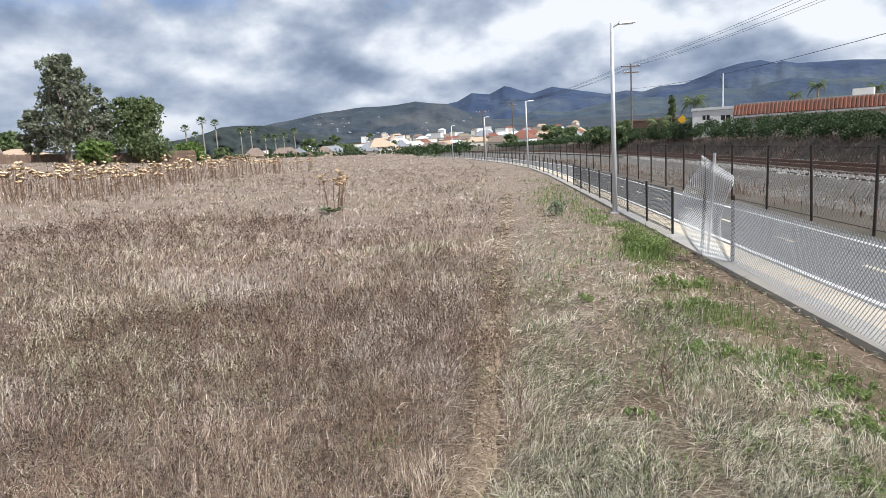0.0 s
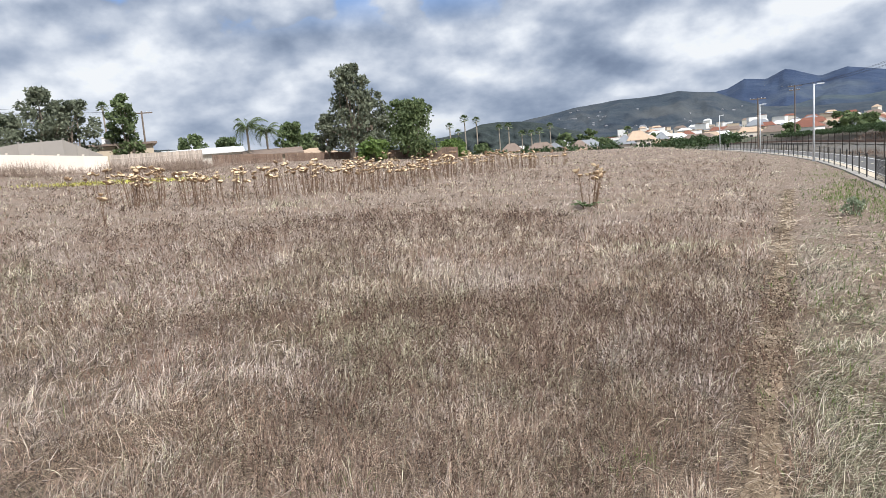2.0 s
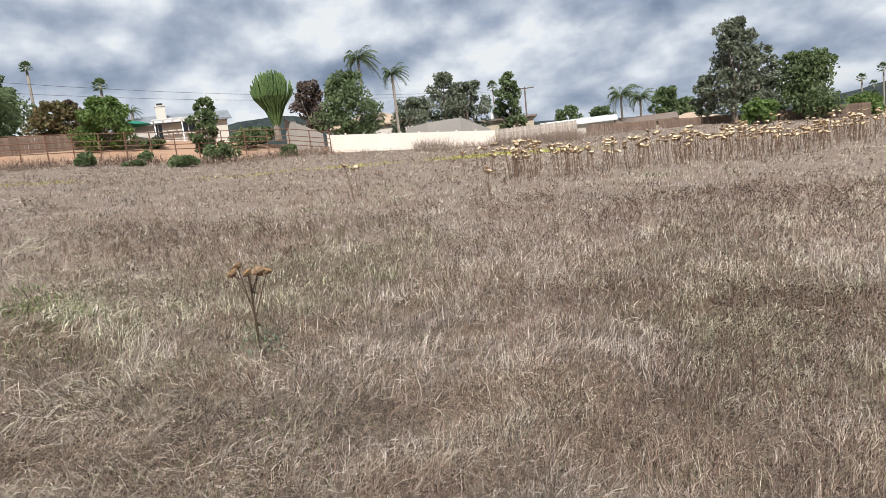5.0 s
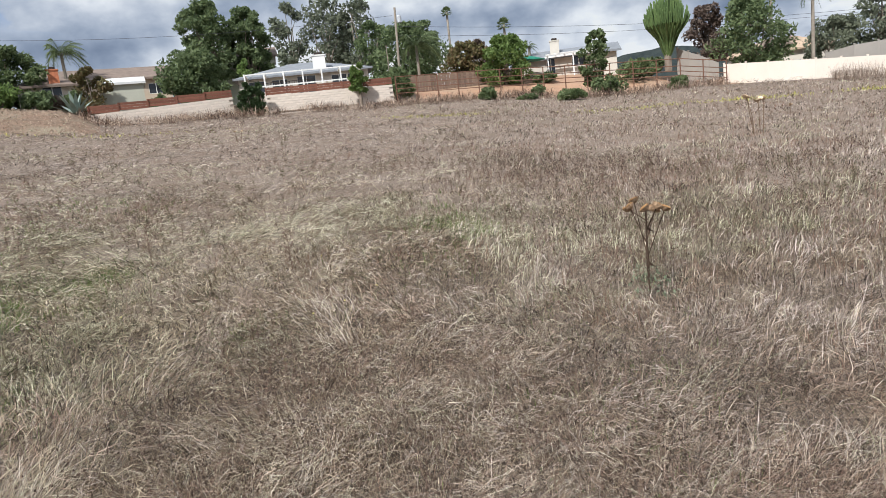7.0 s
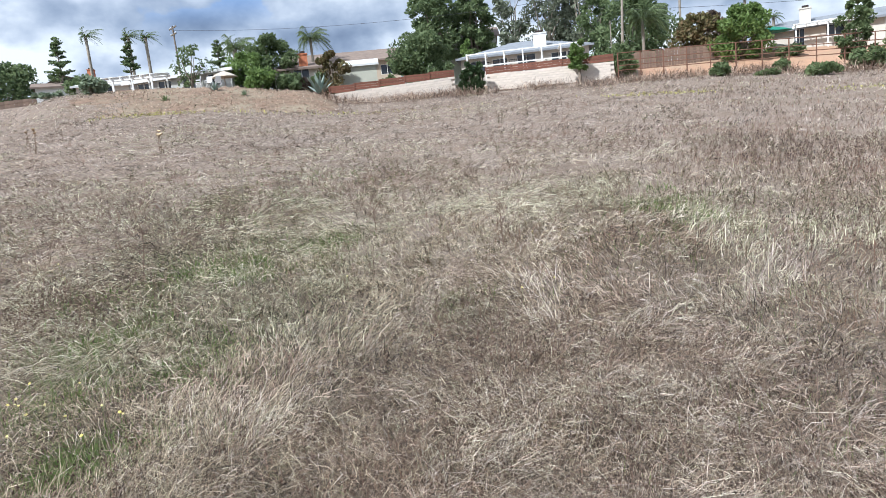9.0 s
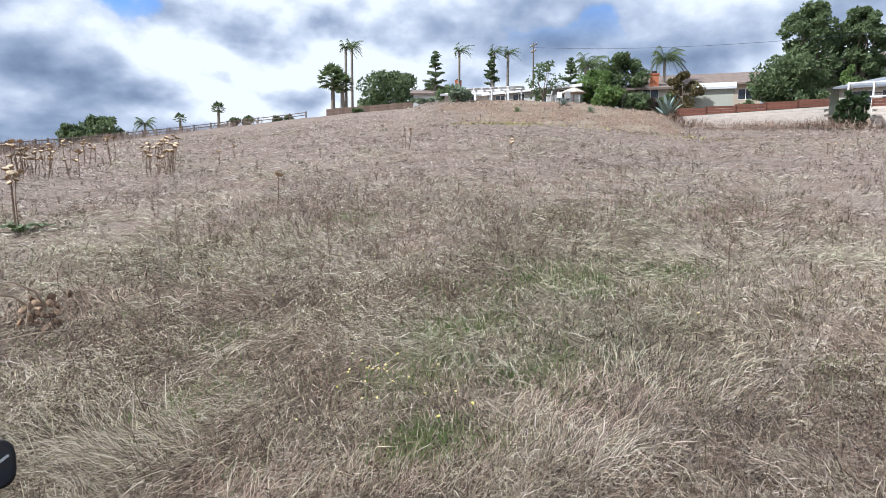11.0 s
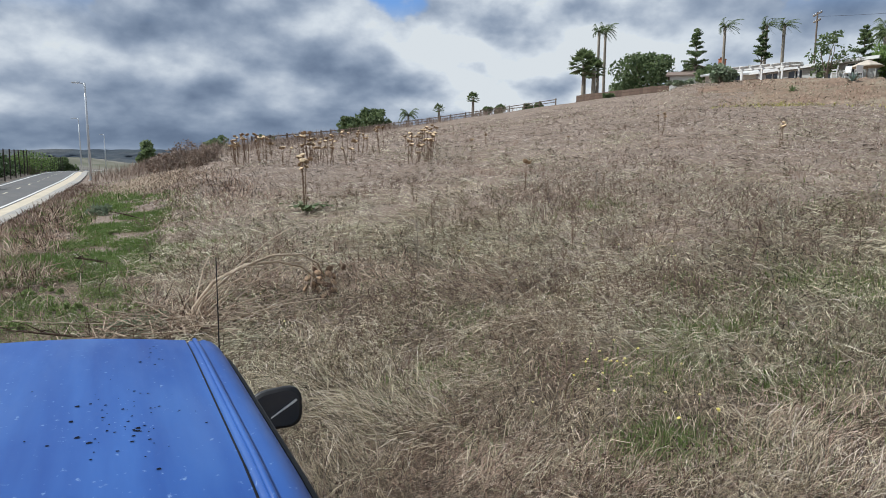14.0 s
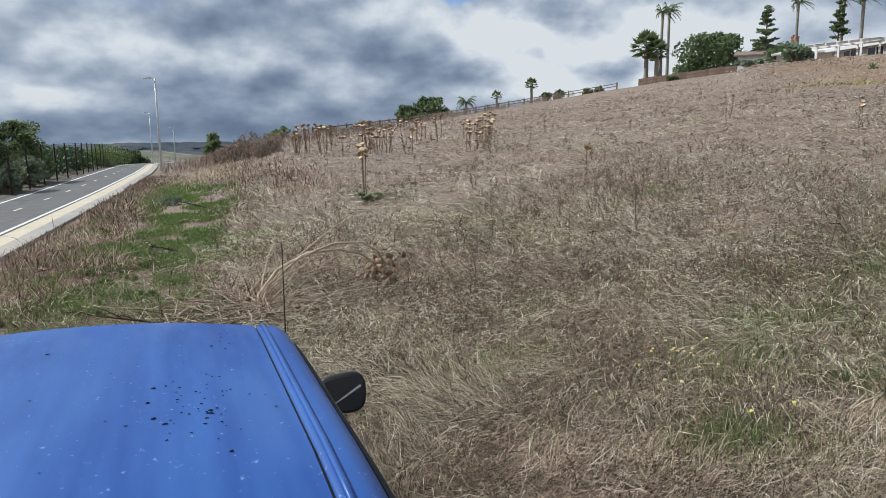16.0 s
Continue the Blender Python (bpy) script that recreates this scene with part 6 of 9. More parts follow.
def split_rail():
    t = thing("rail_fence", "dark timber post and rail fence along the hill's crest", "fence")
    pts = [(-6.0, -57.0), (-9.5, -61.5), (-17, -73.5), (-27.3, -86.3), (-38.0, -92.5), (-46, -94.0), (-52.0, -81.5)]
    V = [Vector((*p, 0)) for p in pts]
    rows = []
    for a, b in zip(V, V[1:]):
        k = max(1, round((b - a).length / 2.6))
        rows += [a.lerp(b, j / k) for j in range(k)]
    rows = [Vector((p.x, p.y, float(ground_z(p.x, p.y)))) for p in rows]
    for p in rows:
        o = part("post", Shape().box((0, 0, 0.35), (0.14, 0.14, 1.1)), M_timber, t)
        o.matrix_basis = Matrix.Translation(p)
    for dz in (0.4, 0.75):
        part("rail", Shape().tube([p + Vector((0, 0, dz)) for p in rows], 0.06, 5), M_timber, t)


split_rail()


# ---- poles and wires ----
def utility_pole(x, y, top, arms, label, turn=0.0, lean=0.0, m=None, r=0.14, can=False):
    z = float(ground_z(x, y)) - 0.5
    t = thing("utility_pole", label, "utility pole", (x, y, z), turn)
    h = top - z
    part("pole", Shape().tube([(0, 0, 0), (lean * h * 0.5, 0, h * 0.5), (lean * h, 0, h)], [r, r * 0.85, r * 0.7], 8), m or M_timber, t)
    for k in range(arms):
        arm = part("crossarm", Shape().box((lean * h, 0, h - 0.25 - 0.8 * k), (2.6 - 0.6 * k, 0.12, 0.14)), M_timber, t)
        for dx in (-1.15, -0.6, 0.6, 1.15):
            part("insulator", Shape().lathe([(0.05, 0), (0.06, 0.06), (0.03, 0.16)], 6, (lean * h + dx * (1 - 0.2 * k), 0, h - 0.18 - 0.8 * k)), M_lamp, arm)
    if can:
        part("transformer", Shape().lathe([(0.22, 0), (0.25, 0.05), (0.25, 0.7), (0.2, 0.78)], 10, (lean * h + 0.35, 0, h - 1.6)), M_lamp, t)


utility_pole(17.1, 93.4, 10.4, 2, "tall dark timber utility pole with crossarms", 8)
utility_pole(20.5, -4.0, 10.6, 2, "tall dark timber utility pole with crossarms", 8)
utility_pole(22.3, 71.6, 7.0, 0, "slim grey pole beyond the railway", m=M_lamp, r=0.09)
utility_pole(1.65, 160, 9.8, 2, "distant timber utility pole with crossarms", 5)
utility_pole(-4.4, 130, 6.9, 1, "distant timber utility pole", 5)
utility_pole(-74.3, 59.7, 10.6, 1, "dark timber utility pole above the houses", 40, 0.02)
utility_pole(-74.5, -5.2, 16.4, 0, "pale utility pole with a transformer", 100, 0.04, M_palmbark, 0.16, True)
utility_pole(-73.4, -61.0, 20.2, 2, "leaning timber utility pole with crossarms on the hill", 60, -0.03)
utility_pole(-67.2, -5.6, 11.6, 0, "thin bare pale post beside the wall", m=M_palmbark, r=0.06)


def wire(a, b, sag, r, name="cable"):
    a, b = Vector(a), Vector(b)
    pts = [a.lerp(b, k / 16) - Vector((0, 0, sag * 4 * (k / 16) * (1 - k / 16))) for k in range(17)]
    return tagged(part(name, Shape().tube(pts, r, 4), M_cable), "thin dark overhead cable between utility poles", "cable", "overhead cables")


for _k, _dx in enumerate((-1.15, -0.6, 0.6, 1.15)):
    wire((17.1 + _dx, 93.4, 10.3), (20.5 + _dx, -4.0, 10.5), 1.2, 0.014)
    wire((17.1 + _dx, 93.4, 10.3), (1.65 + _dx, 160, 9.7), 1.0, 0.02)
wire((17.1, 93.4, 7.2), (20.5, -4.0, 7.4), 1.3, 0.02)
wire((-73.4, -61, 19.6), (-74.5, -5.2, 15.6), 1.2, 0.02)
wire((-74.5, -5.2, 13.5), (-74.3, 59.7, 10.3), 1.2, 0.02)
wire((-74.5, -5.2, 14.5), (-74.3, 59.7, 10.4), 1.2, 0.02)


# ---- tall candelabra cactus ----
def candelabra(x, y, base, top, r):
    g = np.random.default_rng(77)
    t = thing("candelabra_cactus", "very tall many-armed candelabra cactus behind a fence", "cactus", (x, y, base))
    h = top - base
    part("trunk", Shape().tube([(0, 0, -1.0), (0, 0, h * 0.25)], [0.35, 0.3], 8), M_bark, t)
    for k in range(150):
        a, q = k * 2.39996, math.sqrt((k + 0.5) / 150)
        d = Vector((math.cos(a), math.sin(a), 0))
        out = r * q * g.uniform(0.88, 1.02)
        z1 = h * (1.0 - 0.34 * q ** 2.6) * g.uniform(0.93, 1.0)
        start = h * g.uniform(0.0, 0.15)
        low = min(0.55, 0.40 + 0.2 * q)
        pts = [d * 0.12 + Vector((0, 0, start)), d * out * 0.26 + Vector((0, 0, start + h * 0.13)), d * out * 0.52 + Vector((0, 0, h * 0.38)), d * out * 0.90 + Vector((0, 0, h * low)), d * out + Vector((0, 0, z1)), d * out + Vector((0, 0, z1 + 0.1))]
        s = Shape().tube(pts, [0.06, 0.065, 0.07, 0.075, 0.07, 0.03], 5)
        part("arm", s, M_cactus, t)


candelabra(-64.7, 20.8, 6.9, 12.7, 2.25)


def agave(az, d, size, label, m=None):
    x, y = polar(az, d)
    g = np.random.default_rng(int(az * 7))
    t = thing("agave", label, "agave", (x, y, float(ground_z(x, y))))
    for k in range(22):
        a, e = k * 2.39996, 0.25 + 1.1 * (k / 22)
        d3 = Vector((math.cos(a) * math.cos(e), math.sin(a) * math.cos(e), math.sin(e)))
        sd = Vector((-math.sin(a), math.cos(a), 0))
        p = [d3 * size * u - Vector((0, 0, 0.12 * size * u * u)) for u in (0, 0.35, 0.7, 1)]
        w = [0.06 * size, 0.085 * size, 0.055 * size, 0.005]
        s = Shape()
        s.add([q + sd * sg * ww for q, ww in zip(p, w) for sg in (-1, 1)], [(2 * i, 2 * i + 1, 2 * i + 3, 2 * i + 2) for i in range(3)])
        part("leaf", s, m or M_agave, t)


agave(119.0, 61.5, 2.3, "large blue-grey agave at the end of the wall")
bush(121.4, 63.5, 1.9, 1.5, M_leaf, "dark green garden shrub below a low house", 225, clumps=14)
bush(120.3, 64.5, 1.5, 1.2, M_plum, "dark reddish garden shrub below a low house", 226, clumps=12)
bush(123.8, 63.0, 2.1, 1.9, M_bright, "yellowish green shrub at the top of the earth bank", 227, clumps=16)
bush(136.0, 62.5, 1.6, 1.5, M_sage, "wispy grey-green shrub on the slope", 228, clumps=14)
agave(127.2, 59.5, 0.9, "grey spiky agave on the earth slope")
agave(131.0, 55.5, 0.6, "small dark spiky plant on the earth slope", M_pepper)
agave(125.0, 57.0, 0.6, "small pale spiky plant on the earth slope", M_sage)


# ---- ivy bank beyond the railway ----
def patch_noise(v):
    return np.array([noise.noise((a * 0.5, 3.0, 1.0)) for a in v])


def ivy_hedge():
    g = np.random.default_rng(21)
    n = 1500
    y = 4 + 150 * g.random(n) ** 1.2
    u = g.random(n)
    low = np.interp(y, [0, 36, 41, 53, 67, 85, 121, 155], [0.95, 0.9, 1.0, 0.88, 0.72, 0.46, -0.1, -0.7])
    top = np.interp(y, [0, 38, 46, 57, 69, 90, 121, 155], [2.35, 2.35, 2.38, 2.5, 2.41, 1.78, 0.93, 0.0])
    x = path_x(y) + 16.0 + 1.6 * u ** 1.5 + g.normal(0, 0.12, n)
    z = low + 0.2 + (top - low - 0.45) * u + 0.15 * patch_noise(y)
    v, f = leaf_cloud(np.stack([x, y, z], -1), g.uniform(0.25, 0.5, n), 60, 0.085, 0.9, 31)
    tagged(new("ivy", raw_mesh("ivy", v, f, M_ivy)), "thick green ivy spilling over the railway bank", "ivy", kind="stuff")


ivy_hedge()


def town():
    """Small pale buildings of the town down the valley."""
    g = np.random.default_rng(4)
    for k in range(230):
        az = g.uniform(-9, 24) if k % 4 == 0 else g.uniform(-6, 11)
        d = g.uniform(230, 950)
        near = k % 7 == 0
        if near:
            az, d = g.uniform(9, 25), g.uniform(150, 240)
        w, dp, h = g.uniform(5, 13), g.uniform(5, 9), g.uniform(2.4, 5.0)
        x, y = polar(az, d)
        z = EYE + d * math.tan(radians(np.interp(d, [230, 400, 950], [-1.0, -0.45, 0.3]) + 0.2 * g.normal() if not near else -0.75)) - h * 0.8
        t = thing("town_building", g.choice(["distant pale town building", "distant white town building with a low roof", "distant beige house in the valley"]).item() + " among trees", "building", (x, y, z), az + g.uniform(-25, 25), "town in the valley")
        if near:
            w, dp, h = w * 0.6, dp * 0.7, 2.8
        wm = [M_white, M_stucco, M_beige, M_white][k % 4] if not near else [M_beige, M_stucco][k % 2]
        part("wall", Shape().box((0, 0, h / 2 - 7), (w, dp, h + 14)), wm, t)
        r = Shape()
        if k % 2:
            r.add([(-w / 2 - 0.4, -dp / 2 - 0.4, h), (w / 2 + 0.4, -dp / 2 - 0.4, h), (w / 2 + 0.4, dp / 2 + 0.4, h), (-w / 2 - 0.4, dp / 2 + 0.4, h), (-w / 2 + 2, 0, h + 2.2), (w / 2 - 2, 0, h + 2.2)],
                  [(0, 1, 5, 4), (1, 2, 5), (2, 3, 4, 5), (3, 0, 4), (3, 2, 1, 0)])
        else:
            r.box((0, 0, h + 0.2), (w + 0.4, dp + 0.4, 0.4))
        part("roof", r, [M_brownroof, M_greyroof, M_sandroof][k % 3] if near else [M_tileroof, M_greyroof, M_sandroof, M_whiteroof, M_brownroof][k % 5], t)
        for j in range(3 if d < 430 else 0):
            part("window", Shape().box((-w * 0.3 + j * w * 0.3, -dp / 2 - 0.02, h * 0.55), (w * 0.14, 0.08, h * 0.28)), M_glass, t)


town()


# white walls dimmed to blue-grey: distance haze put into the colour
M_haze = mat("haze_grey_wall", (0.34, 0.34, 0.36), (0.26, 0.265, 0.285), 1.0, 0.8)


def hillside_homes():
    g = np.random.default_rng(6)
    for k in range(48):
        V = RIDGES["backdrop_hillside" if k % 3 else "backdrop_mountains"]
        az0, az1 = (2, 19) if k % 3 else (-22, 4)
        while True:
            p = V[g.integers(2, 14), g.integers(0, V.shape[1])]
            a = math.degrees(math.atan2(-p[0], p[1]))
            if az0 < a < az1 and noise.noise((a * 0.4, p[2] * 0.02, 5.0)) > 0.1:
                break
        big = 1.0 if k % 3 else 1.4
        t = thing("hillside_house", "tiny pale house on the distant hillside", "house", (p[0], p[1], p[2] - 0.8), a + g.uniform(-40, 40), "houses on the hillside")
        w, h = g.uniform(3, 8) * big, 2.6 * big
        part("wall", Shape().box((0, 0, h / 2), (w, 7, h)), M_haze, t)
        part("roof", Shape().add([(-w / 2 - 0.5, -4, h), (w / 2 + 0.5, -4, h), (w / 2 + 0.5, 4, h), (-w / 2 - 0.5, 4, h), (0, 0, h + 1.2)], [(0, 1, 4), (1, 2, 4), (2, 3, 4), (3, 0, 4)]), M_haze if k % 3 else M_greyroof, t)


hillside_homes()


def far_woods():
    g = np.random.default_rng(14)
    n = 2600
    az, d = np.where(g.random(n) < 0.55, g.uniform(-14, 26, n), g.uniform(-14, 62, n)), np.sqrt(g.uniform(150 ** 2, 1000 ** 2, n))
    x, y = -d * np.sin(np.radians(az)), d * np.cos(np.radians(az))
    el = np.interp(d, [150, 230, 400, 1000], [-1.9, -1.5, -0.85, 0.05])
    z = EYE + d * np.tan(np.radians(el))
    v, f = leaf_cloud(np.stack([x, y, z], -1), g.uniform(0.9, 2.0, n) * (0.5 + d / 800), 26, 0.6, 0.9, 15)
    tagged(new("valley_trees", raw_mesh("valley_trees", v, f, M_ivy)), "dark green trees scattered over the valley town", "trees", kind="stuff")
    n = 420
    az, d = g.uniform(3, 40, n), g.uniform(150, 240, n)
    x, y = -d * np.sin(np.radians(az)), d * np.cos(np.radians(az))
    z = EYE + d * np.tan(np.radians(-1.15 + 0.3 * g.random(n)))
    v, f = leaf_cloud(np.stack([x, y, z], -1), g.uniform(0.9, 2.0, n), 60, 0.4, 0.9, 17)
    tagged(new("street_trees", raw_mesh("street_trees", v, f, M_ivy)), "dark green trees along the streets beyond the field", "trees", kind="stuff")
    n = 500
    az, d = g.uniform(20, 150, n), g.uniform(120, 260, n)
    x, y = -d * np.sin(np.radians(az)), d * np.cos(np.radians(az))
    z = np.interp(az, [20, 40, 60, 90, 120, 150], [-3, -1, 3, 6, 8, 8.0])
    v, f = leaf_cloud(np.stack([x, y, z], -1), g.uniform(1.5, 3.2, n), 40, 0.45, 0.9, 16)
    tagged(new("garden_trees", raw_mesh("garden_trees", v, f, M_leaf)), "dark green garden trees behind the houses", "trees", kind="stuff")


far_woods()


# ---- yellow road signs beyond the railway ----
for _a, _d, _z in ((-14.3, 80.0, 2.6), (-9.7, 92.0, 1.9)):
    _x, _y = polar(_a, _d)
    _t = thing("road_sign", "yellow diamond road sign on a thin post beyond the railway", "sign", (_x, _y, float(ground_z(_x, _y))), _a, "yellow road signs")
    _h = _z - float(ground_z(_x, _y))
    part("post", Shape().tube([(0, 0, -0.2), (0, 0, _h + 0.3)], 0.03, 6), M_lamp, _t)
    part("plate", Shape().box((0, -0.05, 0), (0.76, 0.012, 0.76), pose(0, 0, _h, 0, 45, 0)), M_signyellow, _t, "yellow diamond plate")


def railway_scrub():
    """Dark scrub along the railway down the valley."""
    g = np.random.default_rng(44)
    n = 260
    y = -38 - 95 * g.random(n)
    o = g.uniform(5.2, 9.5, n)
    x = path_x(y) + o
    z = ground_z(x, y) + 0.3 + 0.9 * g.random(n)
    v, f = leaf_cloud(np.stack([x, y, z], -1), g.uniform(0.4, 0.9, n), 70, 0.14, 0.9, 45)
    tagged(new("railway_scrub", raw_mesh("railway_scrub", v, f, M_ivy)), "dark green scrub along the railway fence", "scrub", kind="stuff")


railway_scrub()


# ---- the pickup ----


def paint():
    """Old blue paint: faded lengthwise streaks, chalky specks and a dull gloss."""
    m = bpy.data.materials.new("faded_blue_paint")
    m.use_nodes = True
    nt = m.node_tree
    N, L = nt.nodes.new, nt.links.new
    bs, co = nt.nodes["Principled BSDF"], N("ShaderNodeTexCoord")

    def layer(scale, lo, hi, detail):
        mp = N("ShaderNodeMapping")
        mp.inputs["Scale"].default_value = scale
        L(co.outputs["Object"], mp.inputs["Vector"])
        tx = N("ShaderNodeTexNoise")
        tx.inputs["Scale"].default_value, tx.inputs["Detail"].default_value = 1.0, detail
        L(mp.outputs[0], tx.inputs["Vector"])
        mr = N("ShaderNodeMapRange")
        mr.inputs["From Min"].default_value, mr.inputs["From Max"].default_value = lo, hi
        L(tx.outputs[0], mr.inputs["Value"])
        return mr.outputs[0]

    def over(fac, a, b):
        n = N("ShaderNodeMix")
        n.data_type = "RGBA"
        L(fac, n.inputs["Factor"])
        for sock, v in ((n.inputs["A"], a), (n.inputs["B"], b)):
            if isinstance(v, tuple):
                sock.default_value = (*v, 1)
            else:
                L(v, sock)
        return n.outputs["Result"]

    col = over(layer((13, 1.1, 3), 0.3, 0.7, 5), (0.012, 0.055, 0.24), (0.03, 0.098, 0.325))
    col = over(layer((2.2, 0.8, 2), 0.5, 0.75, 3), col, (0.05, 0.13, 0.36))
    col = over(layer((70, 55, 60), 0.66, 0.76, 4), col, (0.16, 0.25, 0.46))
    L(col, bs.inputs["Base Color"])
    mr = N("ShaderNodeMapRange")
    mr.inputs["To Min"].default_value, mr.inputs["To Max"].default_value = 0.34, 0.58
    L(layer((9, 2, 4), 0.3, 0.7, 4), mr.inputs["Value"])
    L(mr.outputs[0], bs.inputs["Roughness"])
    bs.inputs["Specular IOR Level"].default_value = 0.35
    return m


M_blue = paint()
M_rubber = mat("black_rubber", (0.02, 0.02, 0.021), (0.035, 0.035, 0.036), 6.0, 0.8)
M_chrome = mat("chrome", (0.55, 0.55, 0.56), (0.48, 0.48, 0.50), 5.0, 0.15, metal=1.0)
M_trim = mat("dark_trim", (0.018, 0.018, 0.02), (0.03, 0.03, 0.032), 6.0, 0.5)
M_flake = mat("leaf_bits", (0.006, 0.008, 0.016), (0.012, 0.014, 0.022), 30.0, 0.9, spec=0.05)
M_lens = mat("lamp_lens", (0.6, 0.6, 0.6), (0.5, 0.5, 0.5), 6.0, 0.1, spec=0.6)


def build_truck():
    t = thing("pickup_truck", "old blue pickup truck with a faded roof, parked in dry grass", "truck", (-0.064, -2.098, -0.03), 185.8)
    rw, rz = 0.635, 1.80                              # half-width and height of the roof
    fy, by = 0.67, -0.68                              # its front and rear edge

    def roof_z(x, y):
        u, v = x / rw, (y - by) / (fy - by)
        return rz - 0.035 * u * u - 0.05 * max(0, v - 0.8) ** 2 / 0.04 * 0.2 - 0.02 * max(0, 0.2 - v) / 0.2

    def front(u):
        return fy + 0.10 * (1 - u * u)

    n, m = 14, 14
    vs, fs = [], []
    for j in range(m + 1):
        for i in range(n + 1):
            u = -1 + 2 * i / n
            y = by + (front(u) - by) * j / m
            vs.append((u * rw, y, roof_z(u * rw, min(y, fy + 0.02))))
    for j in range(m):
        for i in range(n):
            a = j * (n + 1) + i
            fs.append((a, a + 1, a + n + 2, a + n + 1))
    roof = part("roof", Shape().add(vs, fs), M_blue, t, "faded blue roof with pale worn patches", True)
    for sx in (-1, 1):
        def edge(dx, dz, yy):
            return (sx * (rw + dx), yy, roof_z(rw, min(yy, fy)) + dz)

        ys = [by + (fy - by) * k / 8 for k in range(9)]
        groove = Shape()
        groove.add([edge(dx, dz, y) for y in ys for dx, dz in ((-0.002, -0.001), (0.002, -0.012), (0.009, -0.012))], [(3 * k + i, 3 * k + i + 1, 3 * k + i + 4, 3 * k + i + 3) for k in range(8) for i in range(2)])
        part("gutter", groove, M_trim, t, "dark drip gutter")
        part("gutter_lip", Shape().add([edge(dx, dz, y) for y in ys for dx, dz in ((0.009, -0.012), (0.014, -0.004), (0.032, -0.006))], [(3 * k + i, 3 * k + i + 1, 3 * k + i + 4, 3 * k + i + 3) for k in range(8) for i in range(2)]), M_blue, t, smooth=True)
        part("drip_rail", Shape().tube([edge(0.031, -0.003, y) for y in ys] + [(sx * (rw + 0.06), fy + 0.25, 1.52), (sx * (rw + 0.11), fy + 0.52, 1.22)], 0.008, 8), M_blue, t, smooth=True)
        rows = [(0.036, -0.010), (0.060, -0.006), (0.085, -0.016), (0.110, -0.040), (0.132, -0.085)]
        side = Shape().add([edge(dx, dz, y) for y in ys for dx, dz in rows], [(j * 5 + i, j * 5 + i + 1, j * 5 + i + 6, j * 5 + i + 5) for j in range(8) for i in range(4)])
        part("door_frame", side, M_blue, t, smooth=True)
        part("door_seal", Shape().tube([edge(0.136, -0.092, y) for y in ys] + [(sx * 0.81, fy + 0.50, 1.10)], 0.012, 6), M_rubber, t)
        part("pillar", Shape().tube([(sx * (rw + 0.06), fy, 1.67), (sx * 0.80, fy + 0.55, 1.06)], [0.045, 0.055], 6), M_blue, t)
        part("side_window", Shape().add([(sx * (rw + 0.11), by + 0.05, 1.59), (sx * (rw + 0.11), fy - 0.02, 1.57), (sx * 0.80, fy + 0.48, 1.06), (sx * 0.80, by + 0.05, 1.06)], [(0, 1, 2, 3)]), M_glass, t)
        door = part("door", Shape().add([(sx * 0.80, by, 1.06), (sx * 0.80, fy + 0.55, 1.06), (sx * 0.83, fy + 0.55, 0.85), (sx * 0.83, by, 0.85), (sx * 0.81, by, 0.42), (sx * 0.81, fy + 0.55, 0.42)], [(0, 1, 2, 3), (3, 2, 5, 4)]), M_blue, t)
        part("door_handle", Shape().box((sx * 0.845, by + 0.25, 0.92), (0.03, 0.16, 0.03)), M_trim, door)
        # mirror on its arm
        mx, my, mz = 1.063, 1.20, 1.24
        oval = [(math.copysign(abs(math.cos(a)) ** 0.55, math.cos(a)), math.copysign(abs(math.sin(a)) ** 0.6, math.sin(a))) for a in (0.1309 + k * 0.2618 for k in range(24))]
        rings = ((0.0, 1.0), (0.03, 1.0), (0.065, 0.86), (0.085, 0.55))
        body = [(sx * (mx + 0.116 * f * u), my + dy, mz + (0.094 + 0.008 * u) * f * v) for dy, f in rings for u, v in oval]
        fs = [(i * 24 + k, (i + 1) * 24 + k, (i + 1) * 24 + (k + 1) % 24, i * 24 + (k + 1) % 24) for i in range(3) for k in range(24)]
        mir = part("wing_mirror", Shape().add(body, fs + [tuple(range(24)), tuple(range(95, 71, -1))]), M_trim, t, "black door mirror", True)
        part("mirror_glass", Shape().add([(sx * (mx + 0.102 * u), my - 0.004, mz + (0.082 + 0.007 * u) * v) for u, v in oval], [tuple(range(24))]), M_glass, mir)
        # thin white strip lying across the mirror glass
        part("white_streak", Shape().tube([(sx * (mx - 0.03), my - 0.007, mz - 0.035), (sx * (mx + 0.03), my - 0.007, mz), (sx * (mx + 0.09), my - 0.007, mz + 0.035)], [0.003, 0.005, 0.006], 4), M_white, mir, "white streak across the glass")
        part("mirror_arm", Shape().tube([(sx * 0.81, my + 0.05, 1.09), (sx * 0.92, my + 0.04, 1.13), (sx * 0.98, my + 0.04, 1.17)], 0.028, 6), M_trim, mir)
        # fenders, bed sides
        part("fender", Shape().add([(sx * x, y, z) for y in (fy + 0.56, 1.9, 2.36) for x, z in ((0.70, 1.02 - 0.05 * (y - 1.2)), (0.80, 0.97 - 0.05 * (y - 1.2)), (0.83, 0.80), (0.81, 0.45))],
                                   [(j * 4 + i, j * 4 + i + 1, j * 4 + i + 5, j * 4 + i + 4) for j in range(2) for i in range(3)]), M_blue, t)
        part("bed_side", Shape().box((sx * 0.78, -1.68, 0.83), (0.08, 1.86, 0.52)).box((sx * 0.77, -1.68, 1.10), (0.12, 1.86, 0.04)), M_blue, t)
